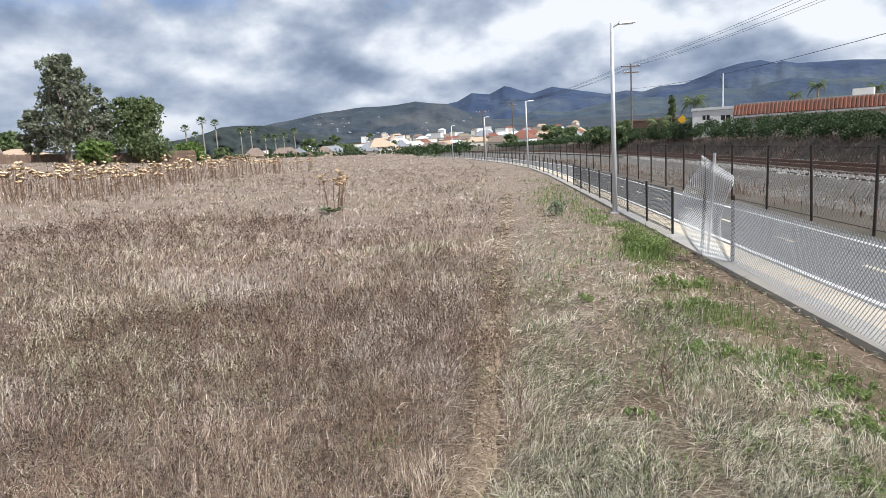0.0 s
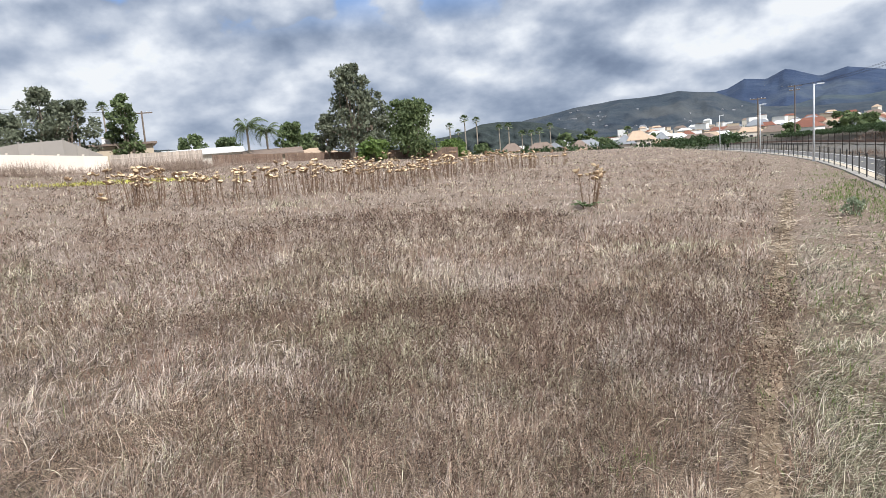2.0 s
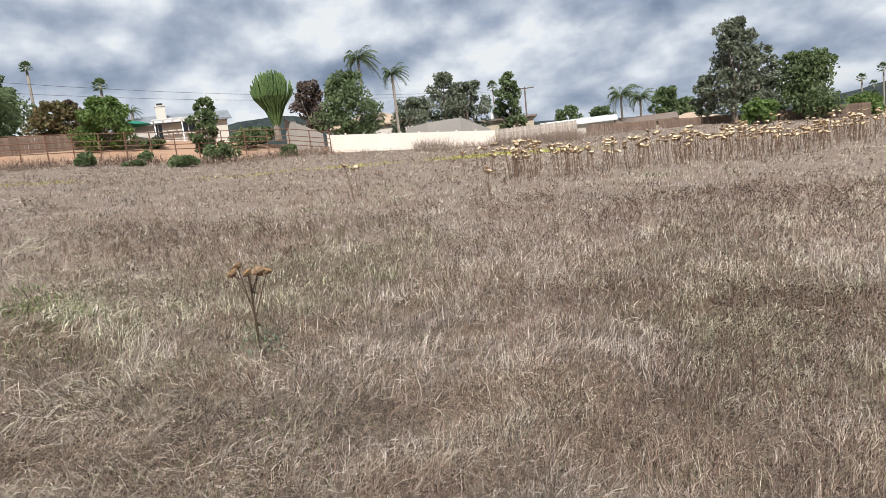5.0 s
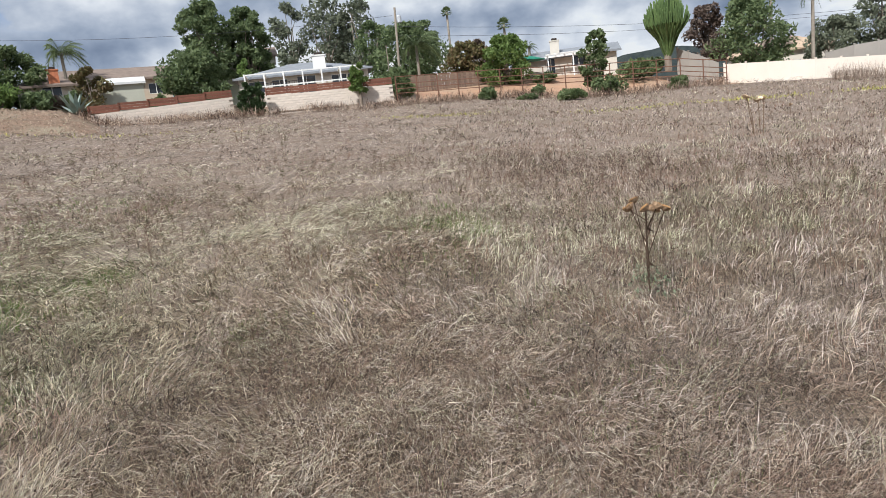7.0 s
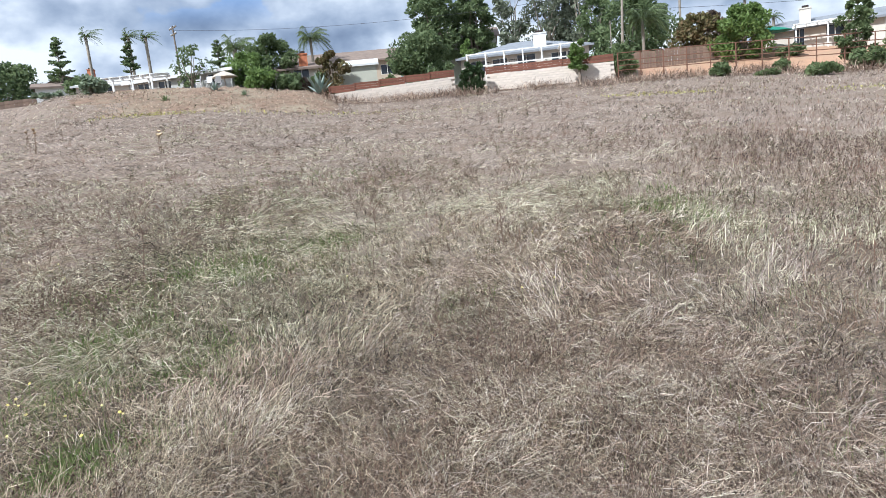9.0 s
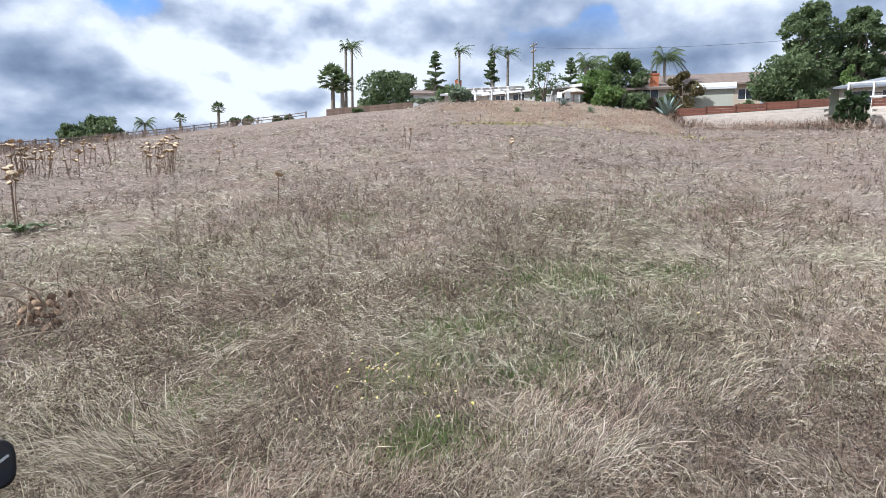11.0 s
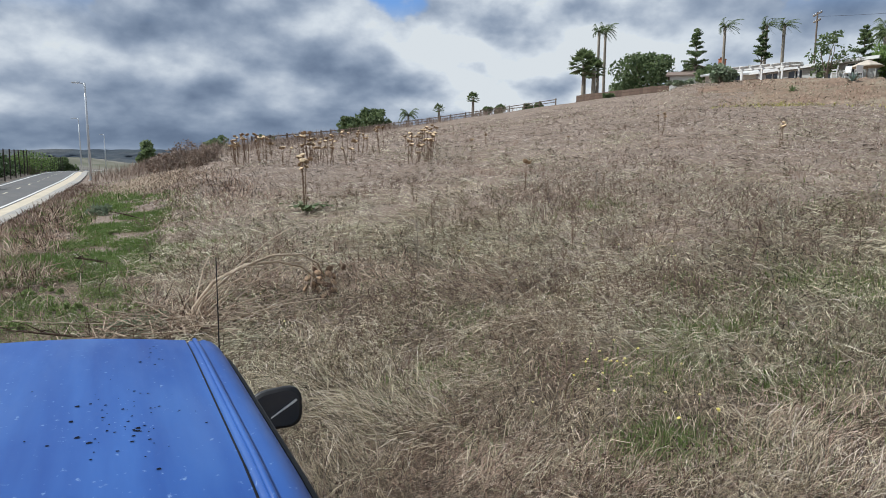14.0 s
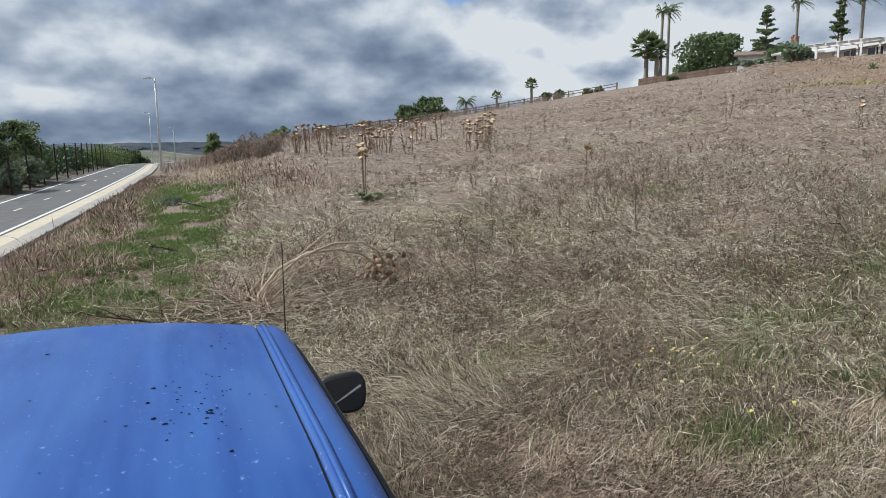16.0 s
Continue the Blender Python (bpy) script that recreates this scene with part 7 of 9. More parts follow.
        for wy in (1.62, -1.55):
            w = part("wheel", Shape().lathe([(0.20, -0.09), (0.31, -0.09), (0.335, -0.05), (0.335, 0.05), (0.31, 0.09), (0.20, 0.09)], 24, (sx * 0.70, wy, 0.335), pose(0, 0, 0, 0, 90, 0)), M_rubber, t)
            part("rim", Shape().lathe([(0.06, -0.085), (0.19, -0.07), (0.205, 0.0), (0.19, 0.07), (0.06, 0.085)], 20, (sx * 0.70, wy, 0.335), pose(0, 0, 0, 0, 90, 0)), M_chrome, w)
        part("headlamp", Shape().box((sx * 0.58, 2.37, 0.78), (0.3, 0.04, 0.16)), M_lens, t)
    # glass, bonnet, tail
    part("windscreen", Shape().add([(-rw - 0.03, fy + 0.02, 1.70), (-0.3, fy + 0.10, 1.735), (0.3, fy + 0.10, 1.735), (rw + 0.03, fy + 0.02, 1.70), (0.76, fy + 0.56, 1.07), (0.35, fy + 0.68, 1.05), (-0.35, fy + 0.68, 1.05), (-0.76, fy + 0.56, 1.07)], [(0, 1, 6, 7), (1, 2, 5, 6), (2, 3, 4, 5)]), M_glass, t)
    part("bonnet", Shape().add([(x, y, 1.03 - 0.06 * (y - 1.25) - 0.05 * (x / 0.7) ** 2) for y in (1.27, 1.7, 2.1, 2.38) for x in (-0.72, -0.36, 0, 0.36, 0.72)], [(j * 5 + i, j * 5 + i + 1, j * 5 + i + 6, j * 5 + i + 5) for j in range(3) for i in range(4)]), M_blue, t, smooth=True)
    part("grille", Shape().box((0, 2.37, 0.78), (0.84, 0.04, 0.2)), M_trim, t)
    part("bumper", Shape().box((0, 2.45, 0.52), (1.64, 0.14, 0.18), bevel=0.05), M_chrome, t)
    part("cab_back", Shape().box((0, by - 0.02, 0.95), (1.5, 0.04, 1.0)).box((0, by - 0.0, 1.62), (1.3, 0.04, 0.12)), M_blue, t)
    part("rear_window", Shape().box((0, by - 0.01, 1.5), (1.24, 0.012, 0.2)), M_glass, t)
    part("bed_floor", Shape().box((0, -1.68, 0.62), (1.5, 1.86, 0.05)), M_blue, t)
    part("tailgate", Shape().box((0, -2.62, 0.86), (1.48, 0.06, 0.5)), M_blue, t)
    part("chassis", Shape().box((0, -0.1, 0.45), (1.3, 4.6, 0.2)), M_trim, t)
    part("floor_pan", Shape().box((0, 0.3, 0.7), (1.55, 1.9, 0.3)), M_trim, t)
    ant = part("antenna", Shape().tube([(0.804, 1.095, 1.0), (0.806, 1.095, 1.5), (0.808, 1.09, 1.98)], [0.004, 0.003, 0.002], 5), M_trim, t)
    part("antenna_mount", Shape().lathe([(0.018, 0), (0.015, 0.02), (0.006, 0.035)], 8, (0.804, 1.095, 0.98)), M_trim, ant)
    # bits of leaf and dirt lying on the roof
    g = np.random.default_rng(2)
    for k in range(84):
        if k < 58:
            x, y = 0.44 + g.normal(0, 0.06), -0.10 + g.normal(0, 0.12)
        elif k < 70:
            x, y = 0.50 + g.normal(0, 0.05), 0.45 + g.normal(0, 0.12)
        else:
            x, y = g.uniform(-0.5, 0.6), g.uniform(-0.6, 0.7)
        if abs(x) > 0.6 or y > 0.66:
            continue
        r = (0.0066 if k % 6 == 0 else 0.0038) * g.uniform(0.5, 1.3)
        pts = [(x + r * q * math.cos(a), y + r * q * math.sin(a) * 0.8, roof_z(x, y) + 0.0012) for a, q in ((e * 1.257, g.uniform(0.6, 1.2)) for e in range(5))]
        s = Shape()
        s.add(pts, [(0, 1, 2, 3, 4)])
        part("leaf_bit", s, M_flake, t, "dark speck of leaf")


build_truck()


# ---- thistles in the field ----
KINDS = [make_thistle(1.25, 3, 41, 0.45, head_r=0.07), make_thistle(1.45, 3, 42, 0.5, head_r=0.07), make_thistle(1.35, 2, 43, 0.35, head_r=0.07), make_thistle(1.5, 4, 44, 0.6, 2, head_r=0.07), make_thistle(1.15, 1, 45, 0.15, 3, head_r=0.07)]


def set_thistle(kind, x, y, scale=1.0, turn=0.0, first=[0, 0, 0, 0, 0]):
    m = pose(*on_ground(x, y), 0, 0, turn)
    if not first[kind]:
        first[kind] = 1
        KINDS[kind].matrix_basis = m
        KINDS[kind].scale = (scale,) * 3
        return KINDS[kind]
    c = copy_thing(KINDS[kind], m)
    c.scale = (scale,) * 3
    return c


def thistle_colonies():
    g = np.random.default_rng(17)
    k = 0
    while k < 185:
        y = 18 + 50 * g.random() ** 1.25
        x = -np.interp(y, [18, 23, 30, 45, 68], [22.5, 21.5, 18.5, 20.5, 18.5]) - abs(g.normal(0, 1)) * np.interp(y, [18, 30, 68], [2.6, 3.0, 4.5])
        set_thistle(k % 5, x, y, g.uniform(0.85, 1.15), g.uniform(0, 360))
        k += 1
    for n, x0, y0, x1, y1, sx, sy in ((9, -3.3, -37.5, -5.6, -33.4, 0.3, 1.0), (11, -6.2, -33.2, -8.3, -31.4, 0.4, 1.3), (6, -9.7, -27.7, -11.3, -28.8, 0.3, 0.7), (8, -8.5, -37.0, -13.0, -34.0, 1.0, 2.0)):
        for k in range(n):
            u = g.random()
            set_thistle(k % 5, x0 + (x1 - x0) * u + g.normal(0, sx), y0 + (y1 - y0) * u - abs(g.normal(0, sy)), g.uniform(0.75, 1.1), g.uniform(0, 360))


thistle_colonies()
for _k, _x, _y, _s in ((3, -23.8, 10.7, 0.95), (2, -19.7, 14.05, 0.9), (4, -9.6, -16.9, 0.82), (0, -10.4, -28.0, 0.55), (1, -21.3, -25.6, 0.7), (2, -20.4, -18.1, 0.75), (4, -13.8, -30.0, 0.7),
                       (0, -13.1, -36.4, 1.0), (1, -14.0, -36.0, 0.9), (4, -17.0, -26.5, 0.5), (2, -16.0, -33.0, 0.6), (0, -36.0, -11.4, 0.55), (4, -29.5, 14.5, 0.5)):
    set_thistle(_k, _x, _y, _s, _x * 40)
_t = make_thistle(1.50, 12, 51, 0.74, 2, True, 0.07)
_t.matrix_basis = pose(*on_ground(-6.95, 25.3), 0, 0, 30)
tagged(_t, "clump of dead thistles with golden heads and green basal leaves")
_t = make_thistle(1.06, 1, 55, 0.10, 8, True, 0.047, 0.21)
_t.matrix_basis = pose(*on_ground(-8.1, 2.2, -0.05), 0, 0, 80)
tagged(_t, "single dead thistle with six golden brown heads")
_t = make_thistle(1.45, 3, 57, 0.14, 3, True)
_t.matrix_basis = pose(*on_ground(-3.72, -18.3), 0, 0, 10)
tagged(_t, "tall dead thistle with clustered heads and grey-green leaves")


def fallen_thistle():
    """Broken stalks that arch over to the ground in front of the truck."""
    g = np.random.default_rng(9)
    t = thing("fallen_thistle", "fallen dead thistle with long pale arching stalks", "thistle", on_ground(-0.65, -8.9))
    stalks = (((0, 0, 0), (-0.04, -0.17, 0.29), (-0.29, -0.35, 0.57), (-0.71, -0.51, 0.75), (-1.15, -0.65, 0.75), (-1.49, -0.79, 0.64), (-1.74, -0.93, 0.41)),
              ((0, 0.01, 0), (-0.16, -0.18, 0.4), (-0.59, -0.35, 0.72), (-1.06, -0.49, 0.86), (-1.47, -0.62, 0.84), (-1.72, -0.77, 0.68), (-1.85, -0.94, 0.42)),
              ((-0.13, -0.3, 0.02), (-0.65, -1.26, 0.61), (-1.26, -2.08, 0.9), (-1.68, -2.9, 0.98)),
              ((-0.2, -0.35, 0.02), (-0.53, -0.7, 0.46), (-0.87, -0.98, 0.64)),
              ((0.0, -0.35, 0.02), (0.3, -0.28, 0.30), (0.62, -0.15, 0.42)),
              ((0.05, 0.2, 0.02), (-0.1, -0.3, 0.16), (-0.5, -0.5, 0.12)),
              ((0.25, 0.1, 0.02), (0.0, -0.2, 0.20), (0.15, -0.7, 0.22)))
    for k, (pts, r) in enumerate(zip(stalks, (0.026, 0.021, 0.013, 0.012, 0.014, 0.018, 0.012))):
        pts = [Vector(p) for p in pts]
        st = Shape().tube(pts, [r * (1 - 0.5 * i / (len(pts) - 1)) for i in range(len(pts))], 7)
        for j in range(16 if k < 3 else 4):              # side twigs that hang from the arch
            q = pts[1 + j % (len(pts) - 1)].lerp(pts[j % (len(pts) - 1)], g.random())
            e = q + Vector((g.normal() * 0.16, g.normal() * 0.16, -abs(g.normal()) * 0.22))
            st.tube([q, q.lerp(e, 0.5) + Vector((0, 0, 0.02)), e], [0.007, 0.005, 0.002], 4)
        part("stalk", st, M_palestalk, t, smooth=True)
        if k < 2:
            for j in range(12):
                sb, sf = Shape(), Shape()
                p = pts[-1] + Vector((g.normal() * 0.13, g.normal() * 0.10, 0.14 - 0.035 * j))
                thistle_head(sb, sf, p, 0.045, g, 1.5)
                hd = part("head", sb, M_stalk, t)
                part("tuft", sf, M_head, hd)
    for k in range(9):                                   # thinner broken stalks fanning out of the same foot
        a, ln, h = g.uniform(3.0, 4.6), g.uniform(0.9, 1.9), g.uniform(0.25, 0.85)
        foot = Vector((g.normal() * 0.16, g.normal() * 0.16, 0.02))
        pts = [foot + Vector((math.cos(a) * ln * u, math.sin(a) * ln * u, h * (2.4 * u - 1.5 * u * u))) for u in (0, 0.25, 0.5, 0.75, 1.0)]
        part("stalk", Shape().tube(pts, [0.012, 0.011, 0.009, 0.007, 0.004], 5), M_palestalk, t, smooth=True)
    s = Shape()
    for k in range(330):
        a, q = g.uniform(0, 6.283), g.uniform(0.05, 1.15)
        p = Vector((q * math.cos(a), q * math.sin(a) * 0.8, g.uniform(0.05, 0.26)))
        e = p + Vector((g.normal(), g.normal(), 0.25 * g.normal())) * 0.30
        s.tube([p, e], [0.007, 0.003], 4)
    part("litter", s, M_palestalk, t, "grey broken twigs and leaf litter")
    v, f = leaf_cloud([(0.55, -0.2, 0.12), (0.75, -0.1, 0.10), (0.35, -0.4, 0.12), (0.9, -0.25, 0.07)], [0.2, 0.19, 0.17, 0.14], 90, 0.04, 0.7, 5)
    part("leaves", raw_mesh("leaves", v, f, M_sage), None, t, "grey-green leaves")
    s = Shape()
    for k in range(420):
        a, q = g.uniform(0, 6.283), 1.1 * g.random() ** 0.7
        p = Vector((0.15 + q * math.cos(a), q * math.sin(a) * 0.8 - 0.15, g.uniform(0.02, 0.2)))
        e = p + Vector((g.normal(), g.normal(), 0.3 * g.normal())) * 0.22
        s.tube([p, p.lerp(e, 0.5) + Vector((g.normal(), g.normal(), g.normal())) * 0.03, e], [0.006, 0.005, 0.002], 3)
    part("dark_litter", s, M_brown, t, "tangle of dark brown twigs")


fallen_thistle()


def fallen_branch(x, y, turn, length, seed, label):
    """A dead forked branch lying on the ground, with bare twigs."""
    g = np.random.default_rng(seed)
    t = thing("fallen_branch", label, "branch", on_ground(x, y), turn)
    top = Vector((length, 0, 0.30 * length))
    mid = top * 0.5 + Vector((0, 0.08, 0.02))
    bough = part("bough", Shape().tube([(0, 0, 0.01), mid, top], [0.017, 0.013, 0.006], 6), M_darkstalk, t, smooth=True)
    for k in range(12):
        p = Vector((0, 0, 0.01)).lerp(top, g.uniform(0.2, 0.95))
        e = p + Vector((g.uniform(0.05, 0.3), g.normal() * 0.16, g.uniform(-0.04, 0.16)))
        part("twig", Shape().tube([p, p.lerp(e, 0.5) + Vector((0, 0, 0.03)), e], [0.008, 0.005, 0.002], 4), M_darkstalk, bough)


fallen_branch(0.55, -9.4, 20, 0.85, 61, "dark dead branch lying beside a fallen thistle")
fallen_branch(0.75, -14.6, 60, 1.0, 62, "dead forked branch lying in green weeds")
fallen_branch(0.45, -21.5, 40, 1.2, 63, "dead forked branch standing out of green grass")
fallen_branch(2.7, -17.5, 100, 1.3, 64, "bare dead branch leaning beside the kerb")


def loose_heads():
    g = np.random.default_rng(19)
    for k in range(5):
        x, y = 1.45 + g.normal(0, 0.14), -13.8 + g.normal(0, 0.2)
        t = thing("dry_flower", "fallen golden thistle flower lying on the ground", "dry flower", on_ground(x, y, -0.05), group="fallen thistle heads")
        sb, sf = Shape(), Shape()
        thistle_head(sb, sf, (0, 0, 0), 0.06, g, 2.0)
        part("bracts", sb, M_head, t)
        part("tuft", sf, M_fluff, t)


loose_heads()


# ---- single weeds that stand out ----
bush(0, 0, 0.75, 0.40, M_sage, "leafy grey-green weed standing in the beaten strip", 301, name="weed", at=(1.5, 21.6), clumps=9, per=40, size=0.045, category="weed")
for _k, (_x, _y, _h, _r, _n) in enumerate(((3.0, 15.4, 0.36, 0.55, 16), (2.9, 14.3, 0.30, 0.5, 14), (2.7, 10.8, 0.20, 0.55, 16), (2.55, 9.4, 0.16, 0.5, 12), (2.65, 6.1, 0.15, 0.6, 20), (2.45, 5.3, 0.14, 0.55, 16), (1.7, 5.0, 0.13, 0.45, 12), (2.2, 7.3, 0.13, 0.4, 10), (3.0, 6.1, 0.13, 0.4, 14), (2.9, 5.3, 0.15, 0.5, 18), (2.2, 4.5, 0.15, 0.45, 16), (2.9, 6.9, 0.12, 0.4, 12), (1.1, 5.6, 0.09, 0.25, 7), (0.8, 6.4, 0.08, 0.2, 6), (3.2, 15.0, 0.30, 0.4, 12), (1.2, 10.0, 0.10, 0.3, 8))):
    bush(0, 0, _h, _r, M_herb, "low patch of small-leaved green weeds beside the kerb", 310 + _k, name="weed", at=(_x, _y), clumps=_n, per=55, size=0.02 if _y < 9 else 0.03, category="weed")
for _k, (_x, _y, _h, _r, _n) in enumerate(((1.6, -10.6, 0.14, 0.5, 16), (1.0, -10.9, 0.13, 0.5, 16), (0.6, -12.0, 0.12, 0.5, 14), (1.5, -12.2, 0.14, 0.55, 16), (0.2, -10.4, 0.12, 0.4, 12), (2.0, -11.4, 0.13, 0.4, 12), (1.0, -13.6, 0.12, 0.5, 14), (2.1, -13.2, 0.14, 0.4, 12), (1.4, -15.2, 0.14, 0.55, 14), (0.7, -16.5, 0.13, 0.5, 12), (1.9, -17.0, 0.14, 0.5, 12), (1.3, -18.8, 0.16, 0.6, 14), (2.4, -10.2, 0.12, 0.4, 10), (0.5, -14.6, 0.12, 0.4, 10))):
    bush(0, 0, _h, _r, M_herb, "low patch of small-leaved green weeds in front of the truck", 350 + _k, name="weed", at=(_x, _y), clumps=_n, per=50, size=0.026, category="weed")
bush(0, 0, 0.40, 0.5, M_sage, "grey-green leafy plant on green grass", 306, name="weed", at=(1.9, -24.0), clumps=10, per=50, size=0.06, category="weed")
for _k, (_x, _y, _h, _r) in enumerate(((0.3, -43.5, 1.7, 0.9), (-0.7, -44.5, 1.9, 1.1), (0.9, -45.5, 1.5, 0.8), (-2.2, -43.0, 1.4, 0.9), (-1.4, -41.5, 1.1, 0.7))):
    bush(0, 0, _h, _r, M_brush, "tall dry grey-brown shrub on the crest beside the path", 330 + _k, at=(_x, _y), clumps=14, per=70, size=0.07)


def twig_weed(x, y, h, spread, seed, label, m):
    """A bare upright weed: a main stem with thin forked side twigs."""
    g = np.random.default_rng(seed)
    t = thing("twig_weed", label, "weed", on_ground(x, y), group="bare upright weeds")
    top = Vector((g.normal() * 0.08, g.normal() * 0.08, h))
    s = Shape().tube([(0, 0, -0.05), top * 0.5 + Vector((g.normal() * 0.03, 0, 0)), top], [0.009, 0.007, 0.003], 5)
    for k in range(14):
        u = g.uniform(0.25, 0.95)
        a = g.uniform(0, 6.283)
        p = top * u
        e = p + Vector((math.cos(a) * spread, math.sin(a) * spread, spread * 0.9)) * g.uniform(0.4, 1.0) * (1.15 - u * 0.7)
        s.tube([p, p.lerp(e, 0.5) + Vector((0, 0, 0.02)), e], [0.005, 0.0035, 0.002], 4)
        for q in range(2):
            b = p.lerp(e, g.uniform(0.4, 0.9))
            s.tube([b, b + Vector((g.normal(), g.normal(), 1.0)) * 0.06], [0.003, 0.0015], 3)
    part("stem", s, m, t)
    return t


for _k, (_x, _y, _h) in enumerate(((-1.0, -17.5, 1.3), (0.4, -20.0, 1.1), (-3.3, -8.2, 0.8), (-4.0, -10.0, 0.9), (-6.5, -9.5, 0.95), (-7.6, -7.0, 0.8), (-9.6, -8.2, 0.9), (-5.2, -12.5, 1.0), (-2.2, -13.0, 0.9), (-8.6, -12.0, 1.0),
                                   (-11.0, -5.0, 0.8), (-10.2, -2.5, 0.75), (-12.5, -8.8, 0.9), (-3.6, 5.4, 0.6), (-2.6, 7.0, 0.7), (-1.6, 6.2, 0.65), (-5.5, 6.6, 0.6), (-1.2, 8.6, 0.8), (-4.4, 9.5, 0.7), (-7.0, 8.0, 0.6), (1.4, 6.0, 0.55))):
    twig_weed(_x, _y, _h, 0.22, 400 + _k, "bare brown branching weed standing in dry grass", M_brown if _k % 3 else M_palmbark)


# ---- grass and weeds ----
def flow(x, y):
    """Direction in which the grass lies, swirling slowly over the field."""
    v = patch(x, y, 0.42, 2.0) + 0.5 * patch(x, y, 1.0, 6.0)
    return v * (2.2 + 1.6 * step01((4 - y) / 8)) + 0.5


def patch(x, y, scale, seed):
    return np.array([noise.noise((a * scale, b * scale, seed)) for a, b in zip(x, y)])


def scatter(n, r0, r1, a0, a1, g):
    r = np.sqrt(g.uniform(r0 * r0, r1 * r1, n))
    a = np.radians(g.uniform(a0, a1, n))
    return -r * np.sin(a), r * np.cos(a)


def in_field(x, y):
    """True on the grassy side of the path, away from the truck."""
    off = path_x(y) - x
    truck = (x > -0.95) & (x < 1.0) & (y > -5.1) & (y < 0.9)
    r, az = np.hypot(x, y), np.degrees(np.arctan2(-x, y))
    az = np.where(az < -90, az + 360, az)
    edge = np.interp(np.clip(az, 0, 190), EDGE_A, EDGE_R)
    edge = np.where((az > 118) & (az < 136), 50.5 + 2.0 * np.sin(az * 2.1) + 1.5 * np.sin(az * 5.3), edge)
    return (off > 0.0) & ~truck & (r < edge + 1.0)


def blades(name, x, y, length, lean, turn, width, material, label, kink=0.45, category="grass", lift=0.0):
    """Bent two-piece blades as one mesh."""
    n = len(x)
    z = ground_z(x, y) + lift
    near = np.hypot(x, y) < 100
    d = np.stack([np.cos(turn), np.sin(turn)], -1)
    side = np.stack([-d[:, 1], d[:, 0]], -1) * (width / 2)[:, None]
    base = np.stack([x, y, z - 0.03], -1)
    l1, l2 = length * kink, length * (1 - kink)
    a1, a2 = lean * 0.55, np.minimum(lean * 1.45, 1.62)
    mid = base + np.concatenate([d * (l1 * np.sin(a1))[:, None], (l1 * np.cos(a1))[:, None]], 1)
    tip = mid + np.concatenate([d * (l2 * np.sin(a2))[:, None], (l2 * np.cos(a2))[:, None]], 1)
    s3 = np.concatenate([side, np.zeros((n, 1))], 1)
    v = np.stack([base, mid - s3, mid + s3, tip], 1).reshape(-1, 3)
    i = np.arange(n)[:, None] * 4
    f = np.concatenate([i + (0, 2, 1), i + (1, 2, 3)])
    return tagged(new(name, raw_mesh(name, v, f, material)), label, category, kind="stuff")


def mown(x, y):
    """The beaten strip along the path: 1 there, 0 in the tall field."""
    off = path_x(y) - x + 1.1 * patch(x, y, 0.35, 4.0) + 0.5 * patch(x, y, 1.4, 4.5)
    return step01((4.6 - off) / 1.4) * np.maximum(step01((y - 1) / 3), step01((-5.5 - y) / 2))


def bare(x, y):
    """Trampled earth along the kerb."""
    off = path_x(y) - x + 0.45 * patch(x, y, 0.9, 8.0)
    return step01((np.where((y > 2) & (y < 15), 1.15, np.where((y < -6) & (y > -30), 1.45, 0.7)) - off) / 0.45) * np.where(y > 17, 0.4, 1.0)


def track(x, y):
    """The footpath trodden through the strip."""
    return np.exp(-((x + 0.28 - 0.012 * (y - 10)) / (0.21 + 0.07 * patch(x, y, 0.8, 3.0))) ** 2) * step01((y - 1) / 2) * (0.9 + 0.5 * patch(x, y, 0.5, 2.0)) + 0.45 * np.exp(-((x - 1.25) / 0.2) ** 2) * step01((y - 1) / 2)


def stems(x, y, z, turn, lean0, lean1, length, width, twist):
    """Curved stems of two pieces: arrays of verts and triangles."""
    n = len(x)
    d = np.stack([np.cos(turn), np.sin(turn)], -1)
    base = np.stack([x, y, z], -1)
    out = [base]
    for lean, share in ((lean0, 0.5), (lean1, 0.5)):
        ln = length * share
        out.append(out[-1] + np.concatenate([d * (ln * np.sin(lean))[:, None], (ln * np.cos(lean))[:, None]], 1))
    side = np.stack([-d[:, 1], d[:, 0], twist], -1) * (width / 2)[:, None]
    v = np.stack([out[0], out[1] - side, out[1] + side, out[2]], 1).reshape(-1, 3)
    i = np.arange(n)[:, None] * 4
    return v, np.concatenate([i + (0, 2, 1), i + (1, 2, 3)])


